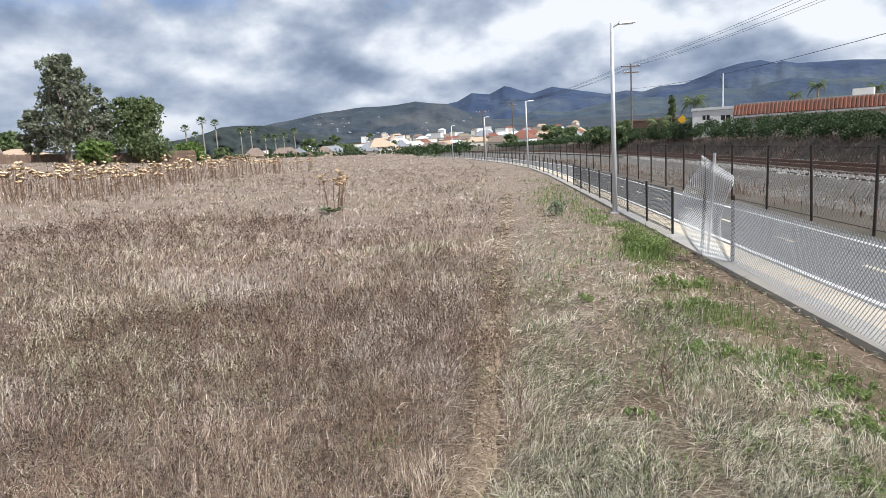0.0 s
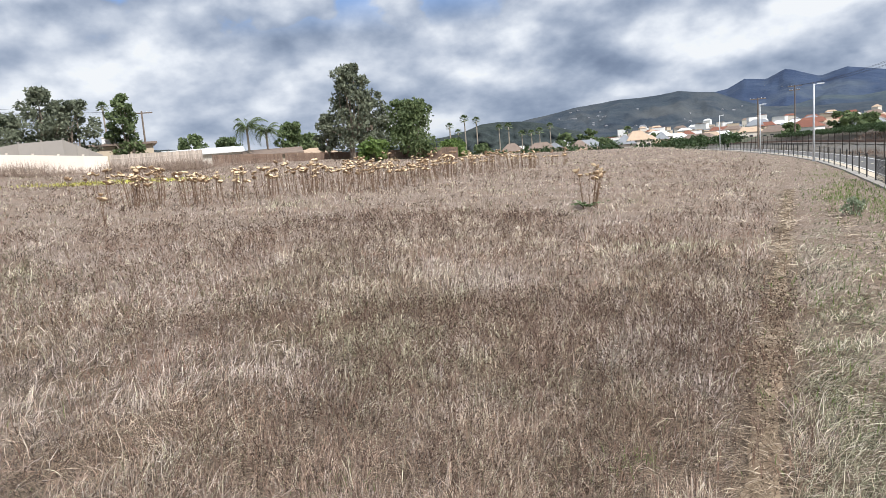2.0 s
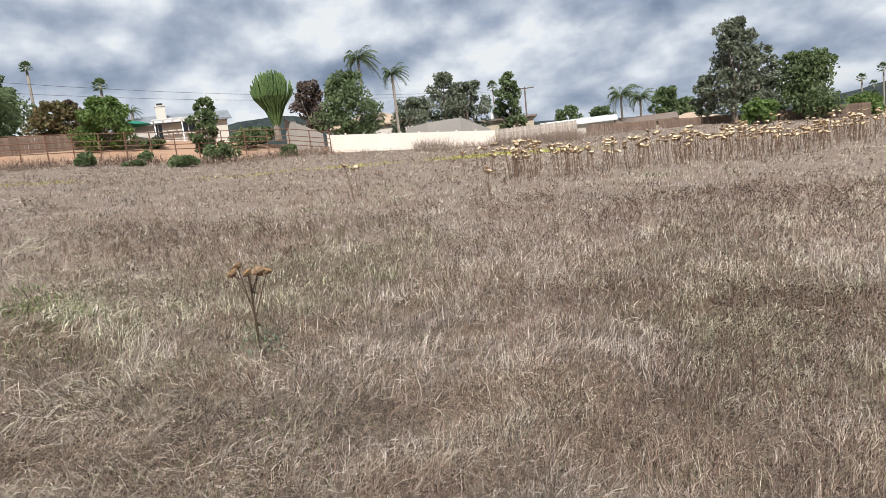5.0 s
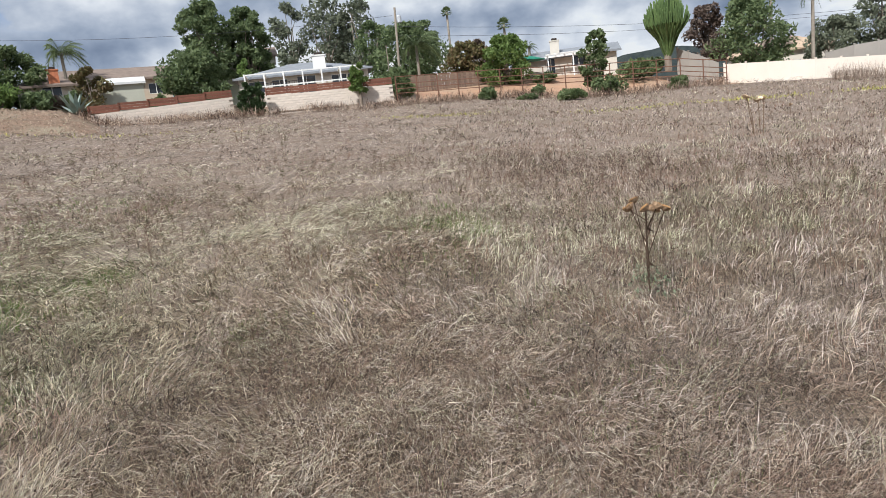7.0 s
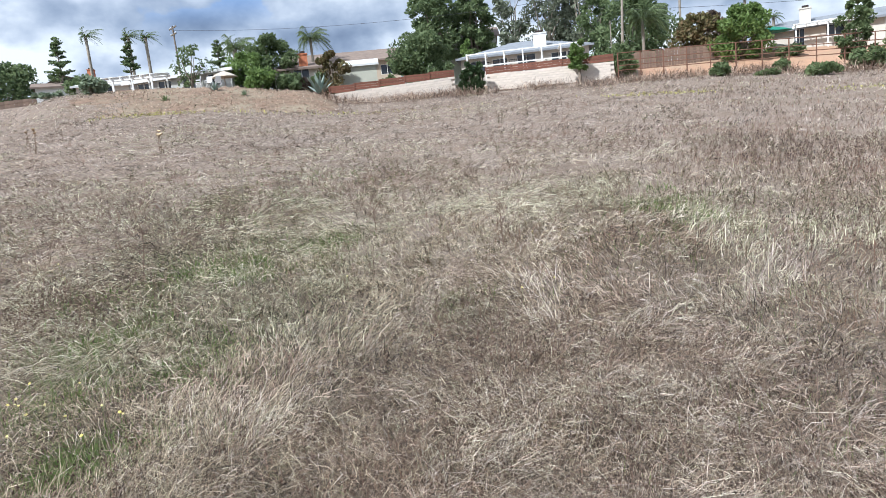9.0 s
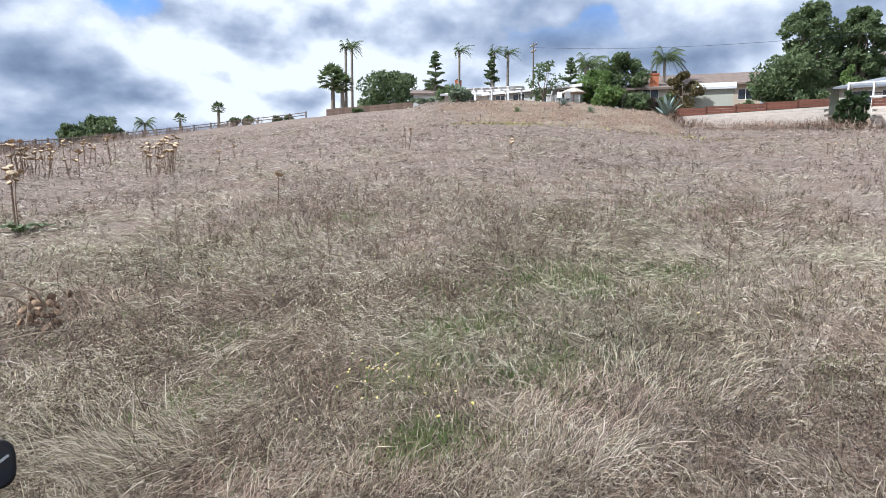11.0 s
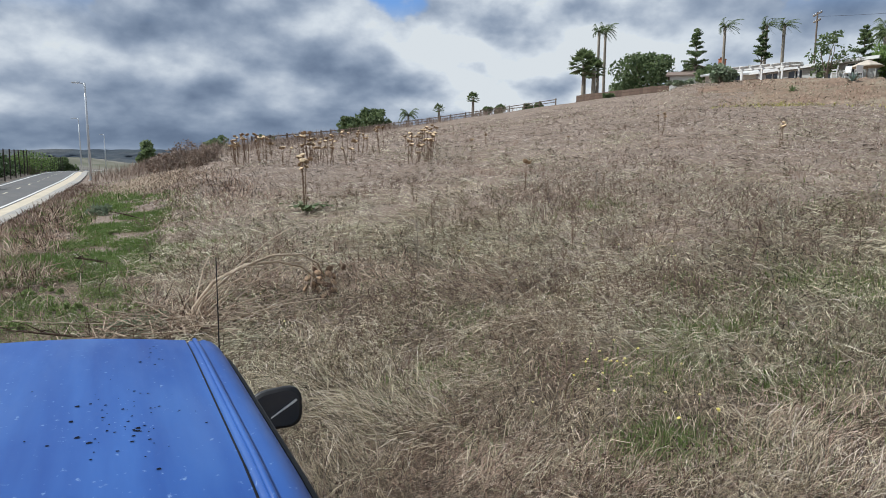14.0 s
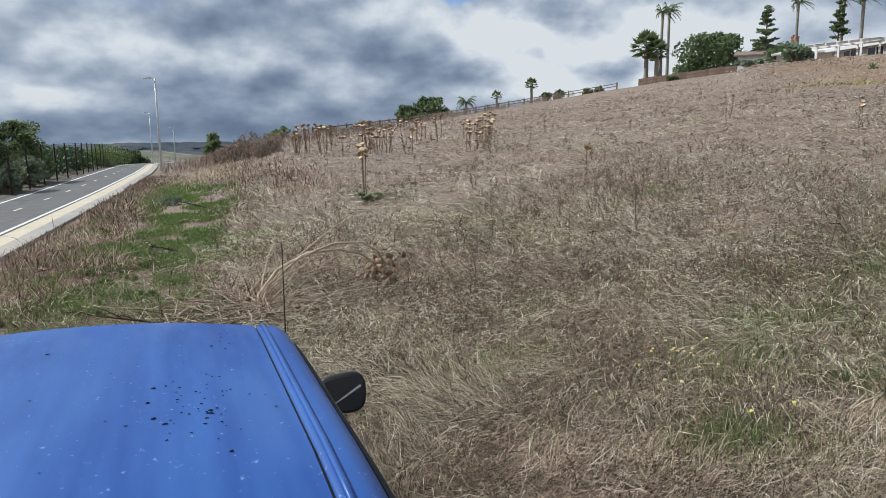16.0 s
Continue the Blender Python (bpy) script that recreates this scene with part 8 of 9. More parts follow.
def tussock(x, y, size):
    """The tussock each place belongs to: distance from its crown (1 at its edge), offset from it, and three random numbers."""
    i0, j0 = np.floor(x / size), np.floor(y / size)
    best = np.full(len(x), 9.0)
    ox, oy, rnd = np.zeros(len(x)), np.zeros(len(x)), np.zeros((3, len(x)))
    for di in (-1, 0, 1):
        for dj in (-1, 0, 1):
            i, j = i0 + di, j0 + dj
            h = [np.modf(np.abs(np.sin(i * a + j * b + c)) * 43758.5453)[0] for a, b, c in ((127.1, 311.7, 0.3), (269.5, 183.3, 1.7), (113.5, 271.9, 2.9), (419.2, 371.9, 4.1), (331.7, 57.3, 5.3))]
            dx, dy = x / size - (i + h[0]), y / size - (j + h[1])
            q = np.hypot(dx, dy)
            near = q < best
            best = np.where(near, q, best)
            ox, oy = np.where(near, dx, ox), np.where(near, dy, oy)
            for k in range(3):
                rnd[k] = np.where(near, h[k + 2], rnd[k])
    return np.clip(best / 0.75, 0, 1), ox, oy, rnd


def clear_spots(x, y):
    return (np.hypot(x + 0.75, y + 9.1) < 0.7) | (np.hypot(x + 8.1, y - 2.2) < 0.12) | (np.hypot(x + 6.95, y - 25.3) < 0.7)


def build_grass():
    """Clumps of long dry stems: leaning in the open field, arching over into combed mats on the slope, short in the strip."""
    g = np.random.default_rng(3)
    n, far = 112000, 75.0
    near, e = 2.3, -0.25
    r = (near ** e + g.random(n) * (far ** e - near ** e)) ** (1 / e)
    a = np.radians(g.uniform(-40, 205, n))
    cx, cy = -r * np.sin(a), r * np.cos(a)
    more = 5200                                            # the long reach of the field beside the railway
    rr, aa = g.uniform(60, 165, more), np.radians(g.uniform(-3, 36, more))
    cx, cy = np.concatenate([cx, -rr * np.sin(aa)]), np.concatenate([cy, rr * np.cos(aa)])
    keep = in_field(cx, cy) & ~clear_spots(cx, cy)
    cx, cy = cx[keep], cy[keep]
    mw, tr, br = mown(cx, cy), np.clip(track(cx, cy), 0, 1), bare(cx, cy)
    keep = (g.random(len(cx)) > 0.96 * tr) & (g.random(len(cx)) > 0.93 * br) & (g.random(len(cx)) > 0.66 * mw * step01((-5 - cy) / 3))
    cx, cy, mw = cx[keep], cy[keep], mw[keep]
    d = np.hypot(cx, cy)
    small, large = tussock(cx, cy, 0.5), tussock(cx, cy, 1.15)
    big = d > g.uniform(11, 17, len(cx))
    crown, ox, oy = (np.where(big, large[i], small[i]) for i in range(3))
    luck = np.where(big, large[3], small[3])
    keep = g.random(len(cx)) > 0.9 * step01((crown - 0.66) / 0.26)            # creases between tussocks
    cx, cy, mw, d, crown, ox, oy, luck = cx[keep], cy[keep], mw[keep], d[keep], crown[keep], ox[keep], oy[keep], luck[:, keep]
    k = len(cx)
    laid = np.clip(step01((5.5 - cy) / 9) * (0.84 + 0.9 * patch(cx, cy, 0.2, 11.0)) + 0.35 * step01((-3 - cy) / 6), 0, 1)
    turn = flow(cx, cy) + 1.5 * (luck[0] - 0.5)
    turn = np.arctan2(np.sin(turn) + 0.9 * oy, np.cos(turn) + 0.9 * ox)           # falling outwards from the crown
    tone = 0.8 * patch(cx, cy, 0.16, 31.0) + 0.4 * patch(cx, cy, 0.55, 32.0) + g.normal(0, 0.06, k) + 0.5 * (luck[1] - 0.5) + 0.30 * step01((-1 - cy) / 4) * (1 - step01((d - 13) / 8)) - 0.24 * step01((d - 18) / 14) * step01((7 - cy) / 8)
    damp_shade = patch(cx, cy, 0.2, 33.0) + 0.4 * patch(cx, cy, 0.7, 34.0) + g.normal(0, 0.06, k) + 0.4 * (luck[2] - 0.5) + 0.22 * step01((-2 - cy) / 8) - 0.25 * step01((cy - 4) / 6)
    ruddy = 0.7 * patch(cx, cy, 0.34, 35.0) + 0.6 * patch(cx, cy, 0.9, 36.0) + 0.7 * (luck[0] - 0.62) * step01((-1 - cy) / 4) * (1 - step01((d - 13) / 8)) + g.normal(0, 0.10, k) + 0.28 * np.exp(-((cx + 2.3 - 0.012 * cy) / 1.7) ** 2) * step01((cy - 1) / 3)
    strip = mw > g.uniform(0.3, 0.7, k)
    kerb = strip & (cy < -5) & (path_x(cy) - cx < 1.7 + patch(cx, cy, 0.8, 37.0))
    kind = np.where(kerb, 3, 0) + np.where(kerb, 0, 1) * np.where(strip, np.where(damp_shade + 0.62 > g.normal(0.12, 0.2, k), 4, np.where(tone > 0.05, 0, 2)),
                    np.where(damp_shade > 0.13, 2, np.where(ruddy > 0.2, 3, np.where(tone > 0.04, 0, 1))))
    per = np.where(d > 60, 6, np.where(d > 16, 8, np.where(strip, 12, 9)))
    idx = np.repeat(np.arange(k), per)
    m = len(idx)
    dd, ld, st = d[idx], laid[idx], strip[idx]
    spread = np.where(st, 0.075, 0.065 + 0.06 * ld) * (1 + dd / 40)
    across, along = g.normal(0, 1, m) * spread, g.normal(0, 1.0 + 0.8 * ld, m) * spread
    t = turn[idx]
    x, y = cx[idx] - across * np.sin(t) + along * np.cos(t), cy[idx] + across * np.cos(t) + along * np.sin(t)
    ok = in_field(x, y) & (g.random(m) > 1.6 * np.clip(track(x, y), 0, 1)) & (g.random(m) > 0.94 * bare(x, y))
    idx, x, y, t, dd, ld, st, across = (v[ok] for v in (idx, x, y, t, dd, ld, st, across))
    m = len(x)
    size = (0.75 + 0.55 * luck[2])[idx] * g.uniform(0.55, 1.3, m)
    length = size * np.where(st, 0.17, 0.22 + 0.20 * ld) * np.where(dd > 16, 0.85, 1.0)
    t = t + g.normal(0, np.where(st, 0.9, 1.3 - 0.95 * ld), m) + across * 2.0
    lean0 = np.clip(np.where(st, 0.95, 0.62 + 0.55 * ld) + g.normal(0, 0.34 - 0.1 * ld, m), 0.0, 1.5)
    lean1 = np.clip(lean0 + np.where(st, 0.6, 0.5 + 0.2 * ld) + g.normal(0, 0.25, m), 0.1, 1.85)
    mound = ((0.05 + 0.27 * luck[1]) * (1 - crown ** 2))[idx] * (0.5 + 0.5 * ld) * np.where(st, 0.6, 1.0)
    z = ground_z(x, y) + np.where(dd < 99, relief(x, y), 0) - 0.02 + mound * (0.3 + 0.7 * g.random(m))
    width = np.clip(0.00060 * np.minimum(dd, 10) + 0.00052 * np.maximum(dd - 10, 0), 0.0022, 0.06) * g.uniform(0.55, 1.4, m)
    twist = g.normal(0, 0.4, m)
    which = kind[idx]
    stray = g.random(m) < 0.35                            # stems of another tone mixed into each clump
    which = np.where(stray, g.integers(0, 3, m), which)
    hay = (which < 2) & (y < g.uniform(-4, 1.5, m)) & (dd < g.uniform(12, 24, m))
    which = np.where(hay & (g.random(m) < 0.70), 5, which)
    slope = step01((dd - 17) / 12) * step01((9 - y) / 8)
    dusk = (which < 4) & (g.random(m) < slope * np.clip(0.64 + 2.0 * (patch(cx, cy, 0.11, 41.0) + 0.6 * patch(cx, cy, 0.35, 42.0))[idx], 0.08, 0.97))
    which = np.where(dusk, 6, which)
    shade = (which < 3) & (dd < g.uniform(6, 11, m)) & (x < -2.0) & (y > g.uniform(-5.5, -3, m)) & (y < g.uniform(3, 7.5, m))
    which = np.where(shade & (g.random(m) < 0.70), np.where(g.random(m) < 0.5, 3, 6), which)
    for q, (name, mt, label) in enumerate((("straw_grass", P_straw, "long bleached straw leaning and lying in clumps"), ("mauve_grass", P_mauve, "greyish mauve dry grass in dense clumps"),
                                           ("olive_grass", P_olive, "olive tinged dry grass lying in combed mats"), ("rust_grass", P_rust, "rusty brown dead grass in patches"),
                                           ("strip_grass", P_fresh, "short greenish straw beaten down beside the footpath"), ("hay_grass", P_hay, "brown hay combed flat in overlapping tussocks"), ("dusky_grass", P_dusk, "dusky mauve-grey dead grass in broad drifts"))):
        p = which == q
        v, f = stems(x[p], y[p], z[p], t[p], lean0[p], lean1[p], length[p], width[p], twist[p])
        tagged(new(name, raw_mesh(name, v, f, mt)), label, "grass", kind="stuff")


build_grass()


def build_trail():
    """The worn footpath, its flattened litter and the kerb's edge."""
    ys = np.arange(2.2, 30, 0.16)
    xc = -0.28 + 0.012 * (ys - 10) + 0.09 * patch(ys, ys, 0.45, 5.0)
    half = 0.14 + 0.08 * patch(ys, ys, 1.3, 6.0)
    us = (-1, -0.4, 0.4, 1)
    V = []
    for u in us:
        x = xc + u * half + 0.03 * patch(ys * 3, ys + 9 * u, 1.0, 7.0)
        V.append(np.stack([x, ys, ground_z(x, ys) + relief(x, ys) + (0.016 if abs(u) < 1 else -0.01)], -1))
    n = len(ys)
    i = np.arange(n - 1)[:, None]
    F = np.concatenate([i + (k * n, (k + 1) * n, (k + 1) * n + 1, k * n + 1) for k in range(3)])
    tagged(new("footpath", raw_mesh("footpath", np.concatenate(V), F, M_footpath)), "narrow brown footpath worn through dry grass", "path", kind="structure")
    g = np.random.default_rng(31)
    n = 15000
    y = 2.6 + 30 * g.random(n) ** 1.7
    x = -0.28 + 0.012 * (y - 10) + 0.09 * patch(y, y, 0.45, 5.0) + g.normal(0, 0.10, n)
    second = g.random(n) < 0.22
    x = np.where(second, 1.25 + g.normal(0, 0.16, n), x)
    lie = g.uniform(1.35, 1.62, n)
    v, f = stems(x, y, ground_z(x, y) + relief(x, y) + g.uniform(0.015, 0.05, n), g.uniform(0, 6.283, n), lie, lie + 0.05, g.uniform(0.06, 0.24, n), np.clip(y * 0.0010, 0.0035, 0.02) * g.uniform(0.6, 1.3, n), g.normal(0, 0.3, n))
    tagged(new("trodden_straw", raw_mesh("trodden_straw", v, f, P_trail)), "brown straw trodden flat along a footpath", "grass", kind="stuff")
    n = 6500
    y = 2.4 + 17 * g.random(n) ** 1.3
    x = path_x(y) - g.uniform(-0.05, 1.15, n)
    lie = g.uniform(1.2, 1.62, n)
    v, f = stems(x, y, ground_z(x, y) + relief(x, y) + 0.015, g.uniform(0, 6.283, n), lie, lie + 0.05, g.uniform(0.05, 0.2, n), np.clip(y * 0.0014, 0.005, 0.02) * g.uniform(0.6, 1.3, n), g.normal(0, 0.3, n))
    tagged(new("kerb_straw", raw_mesh("kerb_straw", v, f, P_trail)), "loose dry straw on bare earth beside the kerb", "grass", kind="stuff")


build_trail()


def build_leafy_weeds():
    """Sparse olive weeds, waist-low, with wiry branches and small withered leaves, growing in drifts."""
    g = np.random.default_rng(59)
    sv, sf, lv, lf = [], [], [], []
    for n, r0, r1, w, ls in ((420, 3.5, 9, 0.0035, 0.017), (1500, 9, 20, 0.005, 0.022), (420, 20, 42, 0.007, 0.03)):
        cx, cy = scatter(n, r0, r1, 20, 200, g)
        keep = in_field(cx, cy) & (mown(cx, cy) < 0.3) & (patch(cx, cy, 0.22, 61.0) > g.uniform(-0.12, 0.32, n)) & (cy < 9)
        cx, cy = cx[keep], cy[keep]
        for x, y, z in zip(cx, cy, ground_z(cx, cy)):
            h = g.uniform(0.22, 0.58)
            foot = np.array([x, y, z])
            for _ in range(5):
                a, q = g.uniform(0, 6.283), g.uniform(0.15, 0.6) * h
                tip = foot + (q * np.cos(a), q * np.sin(a), h * g.uniform(0.6, 1.0))
                bend = foot + (tip - foot) * 0.5 + g.normal(0, 0.04, 3)
                sd = np.array([-np.sin(a), np.cos(a), 0]) * w
                b = len(sv)
                sv += [foot - sd, foot + sd, bend - sd * 0.7, bend + sd * 0.7, tip]
                sf += [(b, b + 1, b + 3), (b, b + 3, b + 2), (b + 2, b + 3, b + 4)]
                for u in g.uniform(0.35, 1.05, 7):
                    c = (foot + (bend - foot) * 2 * u if u < 0.5 else bend + (tip - bend) * (2 * u - 1)) + g.normal(0, 0.02, 3)
                    e1, e2 = g.normal(0, 1, 3), g.normal(0, 1, 3)
                    e1, e2 = e1 / np.linalg.norm(e1) * ls * g.uniform(0.5, 1.2), e2 / np.linalg.norm(e2) * ls * 0.5
                    b = len(lv)
                    lv += [c - e1, c + e2, c + e1, c - e2]
                    lf += [(b, b + 1, b + 2), (b, b + 2, b + 3)]
    tagged(new("leafy_weed_stems", raw_mesh("leafy_weed_stems", np.array(sv), np.array(sf), M_brown)), "wiry brown branches of withered field weeds", "weeds", kind="stuff")
    tagged(new("leafy_weed_leaves", raw_mesh("leafy_weed_leaves", np.array(lv), np.array(lf), M_olive)), "small withered olive leaves of field weeds", "weeds", kind="stuff")


build_leafy_weeds()


def build_weeds():
    """Dark brown branching weeds with small seed heads, one mesh of stems and one of heads."""
    g = np.random.default_rng(8)
    stems_v, stems_f, head_v = [], [], []
    for n, r0, r1 in ((13000, 2.6, 10), (11000, 10, 22), (9500, 22, 60), (1200, 60, 130)):
        cx, cy = scatter(n, r0, r1, -30, 200, g)
        pt = patch(cx, cy, 0.16, 9.0) + 0.5 * patch(cx, cy, 0.5, 9.5) + 0.22 * step01((cy + 2) / 10) + 0.3 * np.exp(-((cx + 2.3 - 0.012 * cy) / 1.7) ** 2) * step01((cy - 1) / 3)
        keep = in_field(cx, cy) & (pt > g.uniform(-0.15, 0.5, n) + 0.22 * step01((-1 - cy) / 3) * step01((9 - np.hypot(cx, cy)) / 3)) & (mown(cx, cy) < 0.4) & ((r0 < 59) | (cx > -0.8 * cy))
        cx, cy = cx[keep], cy[keep]
        cz = ground_z(cx, cy)
        for x, y, z in zip(cx, cy, cz):
            h = g.uniform(0.28, 0.58)
            k = 5
            far = math.hypot(x, y)
            w, hs = 0.0014 + 0.0003 * min(far, 24), 0.0055 + 0.0006 * min(far, 26)
            a = g.uniform(0, 6.283, k)
            q = g.uniform(0.12, 0.45, k) * h
            tips = np.stack([x + q * np.cos(a), y + q * np.sin(a), z + h * g.uniform(0.65, 1.0, k)], -1)
            fork = np.array([x, y, z + h * 0.35]) + g.normal(0, 0.03, 3)
            b = len(stems_v)
            sd = np.array([g.normal(), g.normal(), 0])
            sd = sd / (np.linalg.norm(sd) + 1e-6) * w
            stems_v += [np.array([x, y, z]) - sd, np.array([x, y, z]) + sd, fork + sd * 0.8]
            stems_f.append((b, b + 1, b + 2))
            for tip in tips:
                b = len(stems_v)
                stems_v += [fork - sd * 0.6, fork + sd * 0.6, tip]
                stems_f.append((b, b + 1, b + 2))
                for u in (1.0, 0.75):
                    head_v.append(np.r_[fork + (tip - fork) * u + g.normal(0, 0.02, 3), hs * g.uniform(0.4, 1.3)])
    tagged(new("weed_stems", raw_mesh("weed_stems", np.array(stems_v), np.array(stems_f), M_brown)), "thin dark brown stems of dead field weeds", "weeds", kind="stuff")
    everything = np.array(head_v)
    pale = g.random(len(everything)) < 0.18
    base = np.array([(1, 0, -0.5), (-0.5, 0.87, -0.5), (-0.5, -0.87, -0.5), (0, 0, 0.9)])
    for name, pick, m, label in (("weed_seed_heads", ~pale, M_seed, "small dark dry seed heads of field weeds"), ("pale_seed_heads", pale, M_paleseed, "small pale dry seed heads of field weeds")):
        hv = everything[pick]
        n = len(hv)
        v = hv[:, None, :3] + base[None] * hv[:, None, 3:] * g.uniform(0.7, 1.3, (n, 4, 3))
        i = np.arange(n)[:, None] * 4
        f = np.concatenate([i + (0, 1, 3), i + (1, 2, 3)])
        tagged(new(name, raw_mesh(name, v.reshape(-1, 3), f, m)), label, "weeds", kind="stuff")


build_weeds()


def build_green():
    """Fresh green growth: along the path's edge, in damp hollows, and far mustard in flower."""
    g = np.random.default_rng(12)
    X, Y = [], []
    for cx, cy, sx, sy, n in ((2.5, 5.9, 0.45, 1.7, 11000), (1.7, 4.6, 0.5, 0.6, 4000), (2.7, 10.5, 0.35, 2.0, 3000), (3.0, 14.5, 0.35, 2.0, 7000), (2.9, 19.0, 0.4, 3.0, 2200), (1.7, -27.0, 1.0, 6.0, 60000), (1.2, -18.5, 0.9, 2.8, 34000), (0.9, -11.5, 1.2, 1.8, 24000), (1.7, -15.0, 0.8, 1.6, 16000), (0.6, -21.0, 0.6, 2.0, 9000), (2.2, -11.0, 0.9, 1.5, 9000), (0.2, -15.0, 0.8, 2.0, 6000),
                              (-5.0, -5.2, 0.6, 0.5, 1500), (-7.2, -6.0, 1.2, 0.7, 1600), (-15.0, -9.5, 2.2, 1.5, 3000), (-12.0, 0.0, 1.6, 0.6, 1500), (1.2, 9.0, 1.0, 3.5, 3000), (2.0, 30.0, 0.7, 9.0, 4500), (0.9, 5.0, 0.9, 1.0, 1500), (-5.2, 1.2, 1.6, 0.8, 1200), (-4.1, -4.6, 0.3, 0.25, 2200), (-3.7, -4.0, 0.35, 0.2, 1800), (-5.4, -4.3, 0.5, 0.35, 1800), (-3.0, -6.0, 0.35, 0.3, 1500), (-2.2, -5.6, 0.3, 0.3, 700), (-5.9, -5.6, 0.45, 0.3, 1300), (-3.6, -7.6, 0.5, 0.4, 1200), (-4.9, -6.8, 0.5, 0.4, 1200), (-2.7, -4.5, 0.2, 0.15, 400), (-4.3, -3.7, 0.25, 0.2, 500), (-8.2, -2.6, 0.5, 0.3, 900), (-8.4, -6.2, 1.6, 0.7, 2500),
                              (-13.4, -0.3, 0.7, 0.3, 1000), (-11.6, 0.4, 0.25, 0.2, 400), (-9.2, -12.9, 0.8, 0.5, 1200), (-7.4, -7.0, 0.7, 0.4, 1000), (-9.9, -5.7, 0.8, 0.4, 1000), (-1.1, 5.0, 0.15, 0.15, 350), (-0.45, 6.4, 0.15, 0.5, 600), (-3.2, 3.9, 0.2, 0.2, 300), (-3.0, -9.0, 0.8, 0.8, 900)):
        X.append(cx + g.normal(0, sx, n))
        Y.append(cy + g.normal(0, sy, n))
    x, y = np.concatenate(X), np.concatenate(Y)
    keep = in_field(x, y) & (patch(x, y, 1.0, 3.0) + 0.6 * patch(x, y, 0.3, 7.0) > g.uniform(-0.3, 0.4, len(x)))
    x, y = x[keep], y[keep]
    k = len(x)
    d = np.hypot(x, y)
    blades("green_grass", x, y, g.uniform(0.07, 0.24, k) * np.where(y < -8, 0.75, 1.0), g.uniform(0.1, 1.35, k), g.uniform(0, 6.28, k), np.clip(d * 0.0009, 0.0045, 0.025) * g.uniform(0.6, 1.4, k), M_green, "fresh green grass and weeds in patches", lift=relief(x, y) + 0.06 * g.random(k))
    n = 5200
    yy, o = g.uniform(4, 75, n), g.uniform(4.5, 7.8, n)
    xx = path_x(yy) + o
    keep = patch(xx, yy, 0.4, 2.0) > g.uniform(-0.3, 0.5, n)
    xx, yy = xx[keep], yy[keep]
    k = len(xx)
    blades("verge_weeds", xx, yy, g.uniform(0.2, 0.7, k), g.uniform(0.1, 0.8, k), g.uniform(0, 6.28, k), g.uniform(0.015, 0.03, k), M_brown, "dry brown weeds between fence and railway", category="weeds")
    n = 9000
    yy, o = g.uniform(2, 110, n), g.uniform(13.6, 17.0, n)
    xx = path_x(yy) + o
    blades("bank_weeds", xx, yy, g.uniform(0.2, 0.6, n), g.uniform(0.2, 1.0, n), g.uniform(0, 6.28, n), g.uniform(0.03, 0.06, n), M_brown, "dry brown weeds on the railway bank", category="weeds")
    # rusty low weeds in patches
    X, Y, W = [], [], []
    for n, r0, r1, w in ((60000, 2.6, 10, 0.0035), (60000, 10, 26, 0.007), (30000, 26, 60, 0.016)):
        x, y = scatter(n, r0, r1, -30, 200, g)
        keep = in_field(x, y) & (mown(x, y) < 0.5) & (patch(x, y, 0.22, 4.0) + 0.5 * patch(x, y, 0.7, 5.0) + 0.18 * step01((y + 2) / 8) > g.uniform(0.0, 0.5, n))
        X.append(x[keep]), Y.append(y[keep]), W.append(np.full(keep.sum(), w))
    x, y, w = np.concatenate(X), np.concatenate(Y), np.concatenate(W)
    k = len(x)
    blades("rusty_weeds", x, y, g.uniform(0.12, 0.36, k), g.uniform(0.0, 0.75, k), g.uniform(0, 6.28, k), w * g.uniform(0.6, 1.4, k), M_rusty, "reddish brown dead weed stems in patches", category="weeds")
    # rusty twigs and litter along the kerb in front of the truck
    k = 13000
    y = -6.5 - 34 * g.random(k) ** 1.3
    x = path_x(y) - np.abs(g.normal(0.35, 0.75, k))
    keep = patch(x, y, 0.9, 91.0) > g.uniform(-0.4, 0.2, k)
    x, y = x[keep], y[keep]
    k = len(x)
    blades("kerb_litter", x, y, g.uniform(0.08, 0.36, k), g.uniform(0.4, 1.55, k), g.uniform(0, 6.28, k), np.clip(np.abs(y) * 0.0008, 0.005, 0.025), M_brown, "rusty dead twigs and weeds along the kerb", category="weeds", lift=g.uniform(0, 0.08, k))
    X, Y = [], []
    for cx, cy, sx, sy, n in ((2.6, -15.5, 0.5, 2.2, 2600), (2.5, -11.0, 0.6, 1.2, 1700), (2.7, -21.0, 0.45, 2.5, 1700), (-0.3, -9.2, 0.75, 0.55, 1500), (-1.4, -10.3, 0.7, 0.7, 1900), (-1.0, -12.2, 0.9, 0.9, 1700), (-3.0, -11.0, 1.0, 0.9, 1500), (1.9, -13.2, 0.4, 0.5, 600), (-1.6, -24.0, 0.9, 3.0, 2200), (-1.0, -31.0, 1.0, 3.0, 1800), (0.2, -38.0, 1.2, 2.5, 1500)):
        X.append(cx + g.normal(0, sx, n)), Y.append(cy + g.normal(0, sy, n))
    x, y = np.concatenate(X), np.concatenate(Y)
    keep = in_field(x, y) & (patch(x, y, 1.1, 92.0) > g.uniform(-0.35, 0.25, len(x)))
    x, y = x[keep], y[keep]
    k = len(x)
    l0 = g.uniform(0.35, 1.5, k)
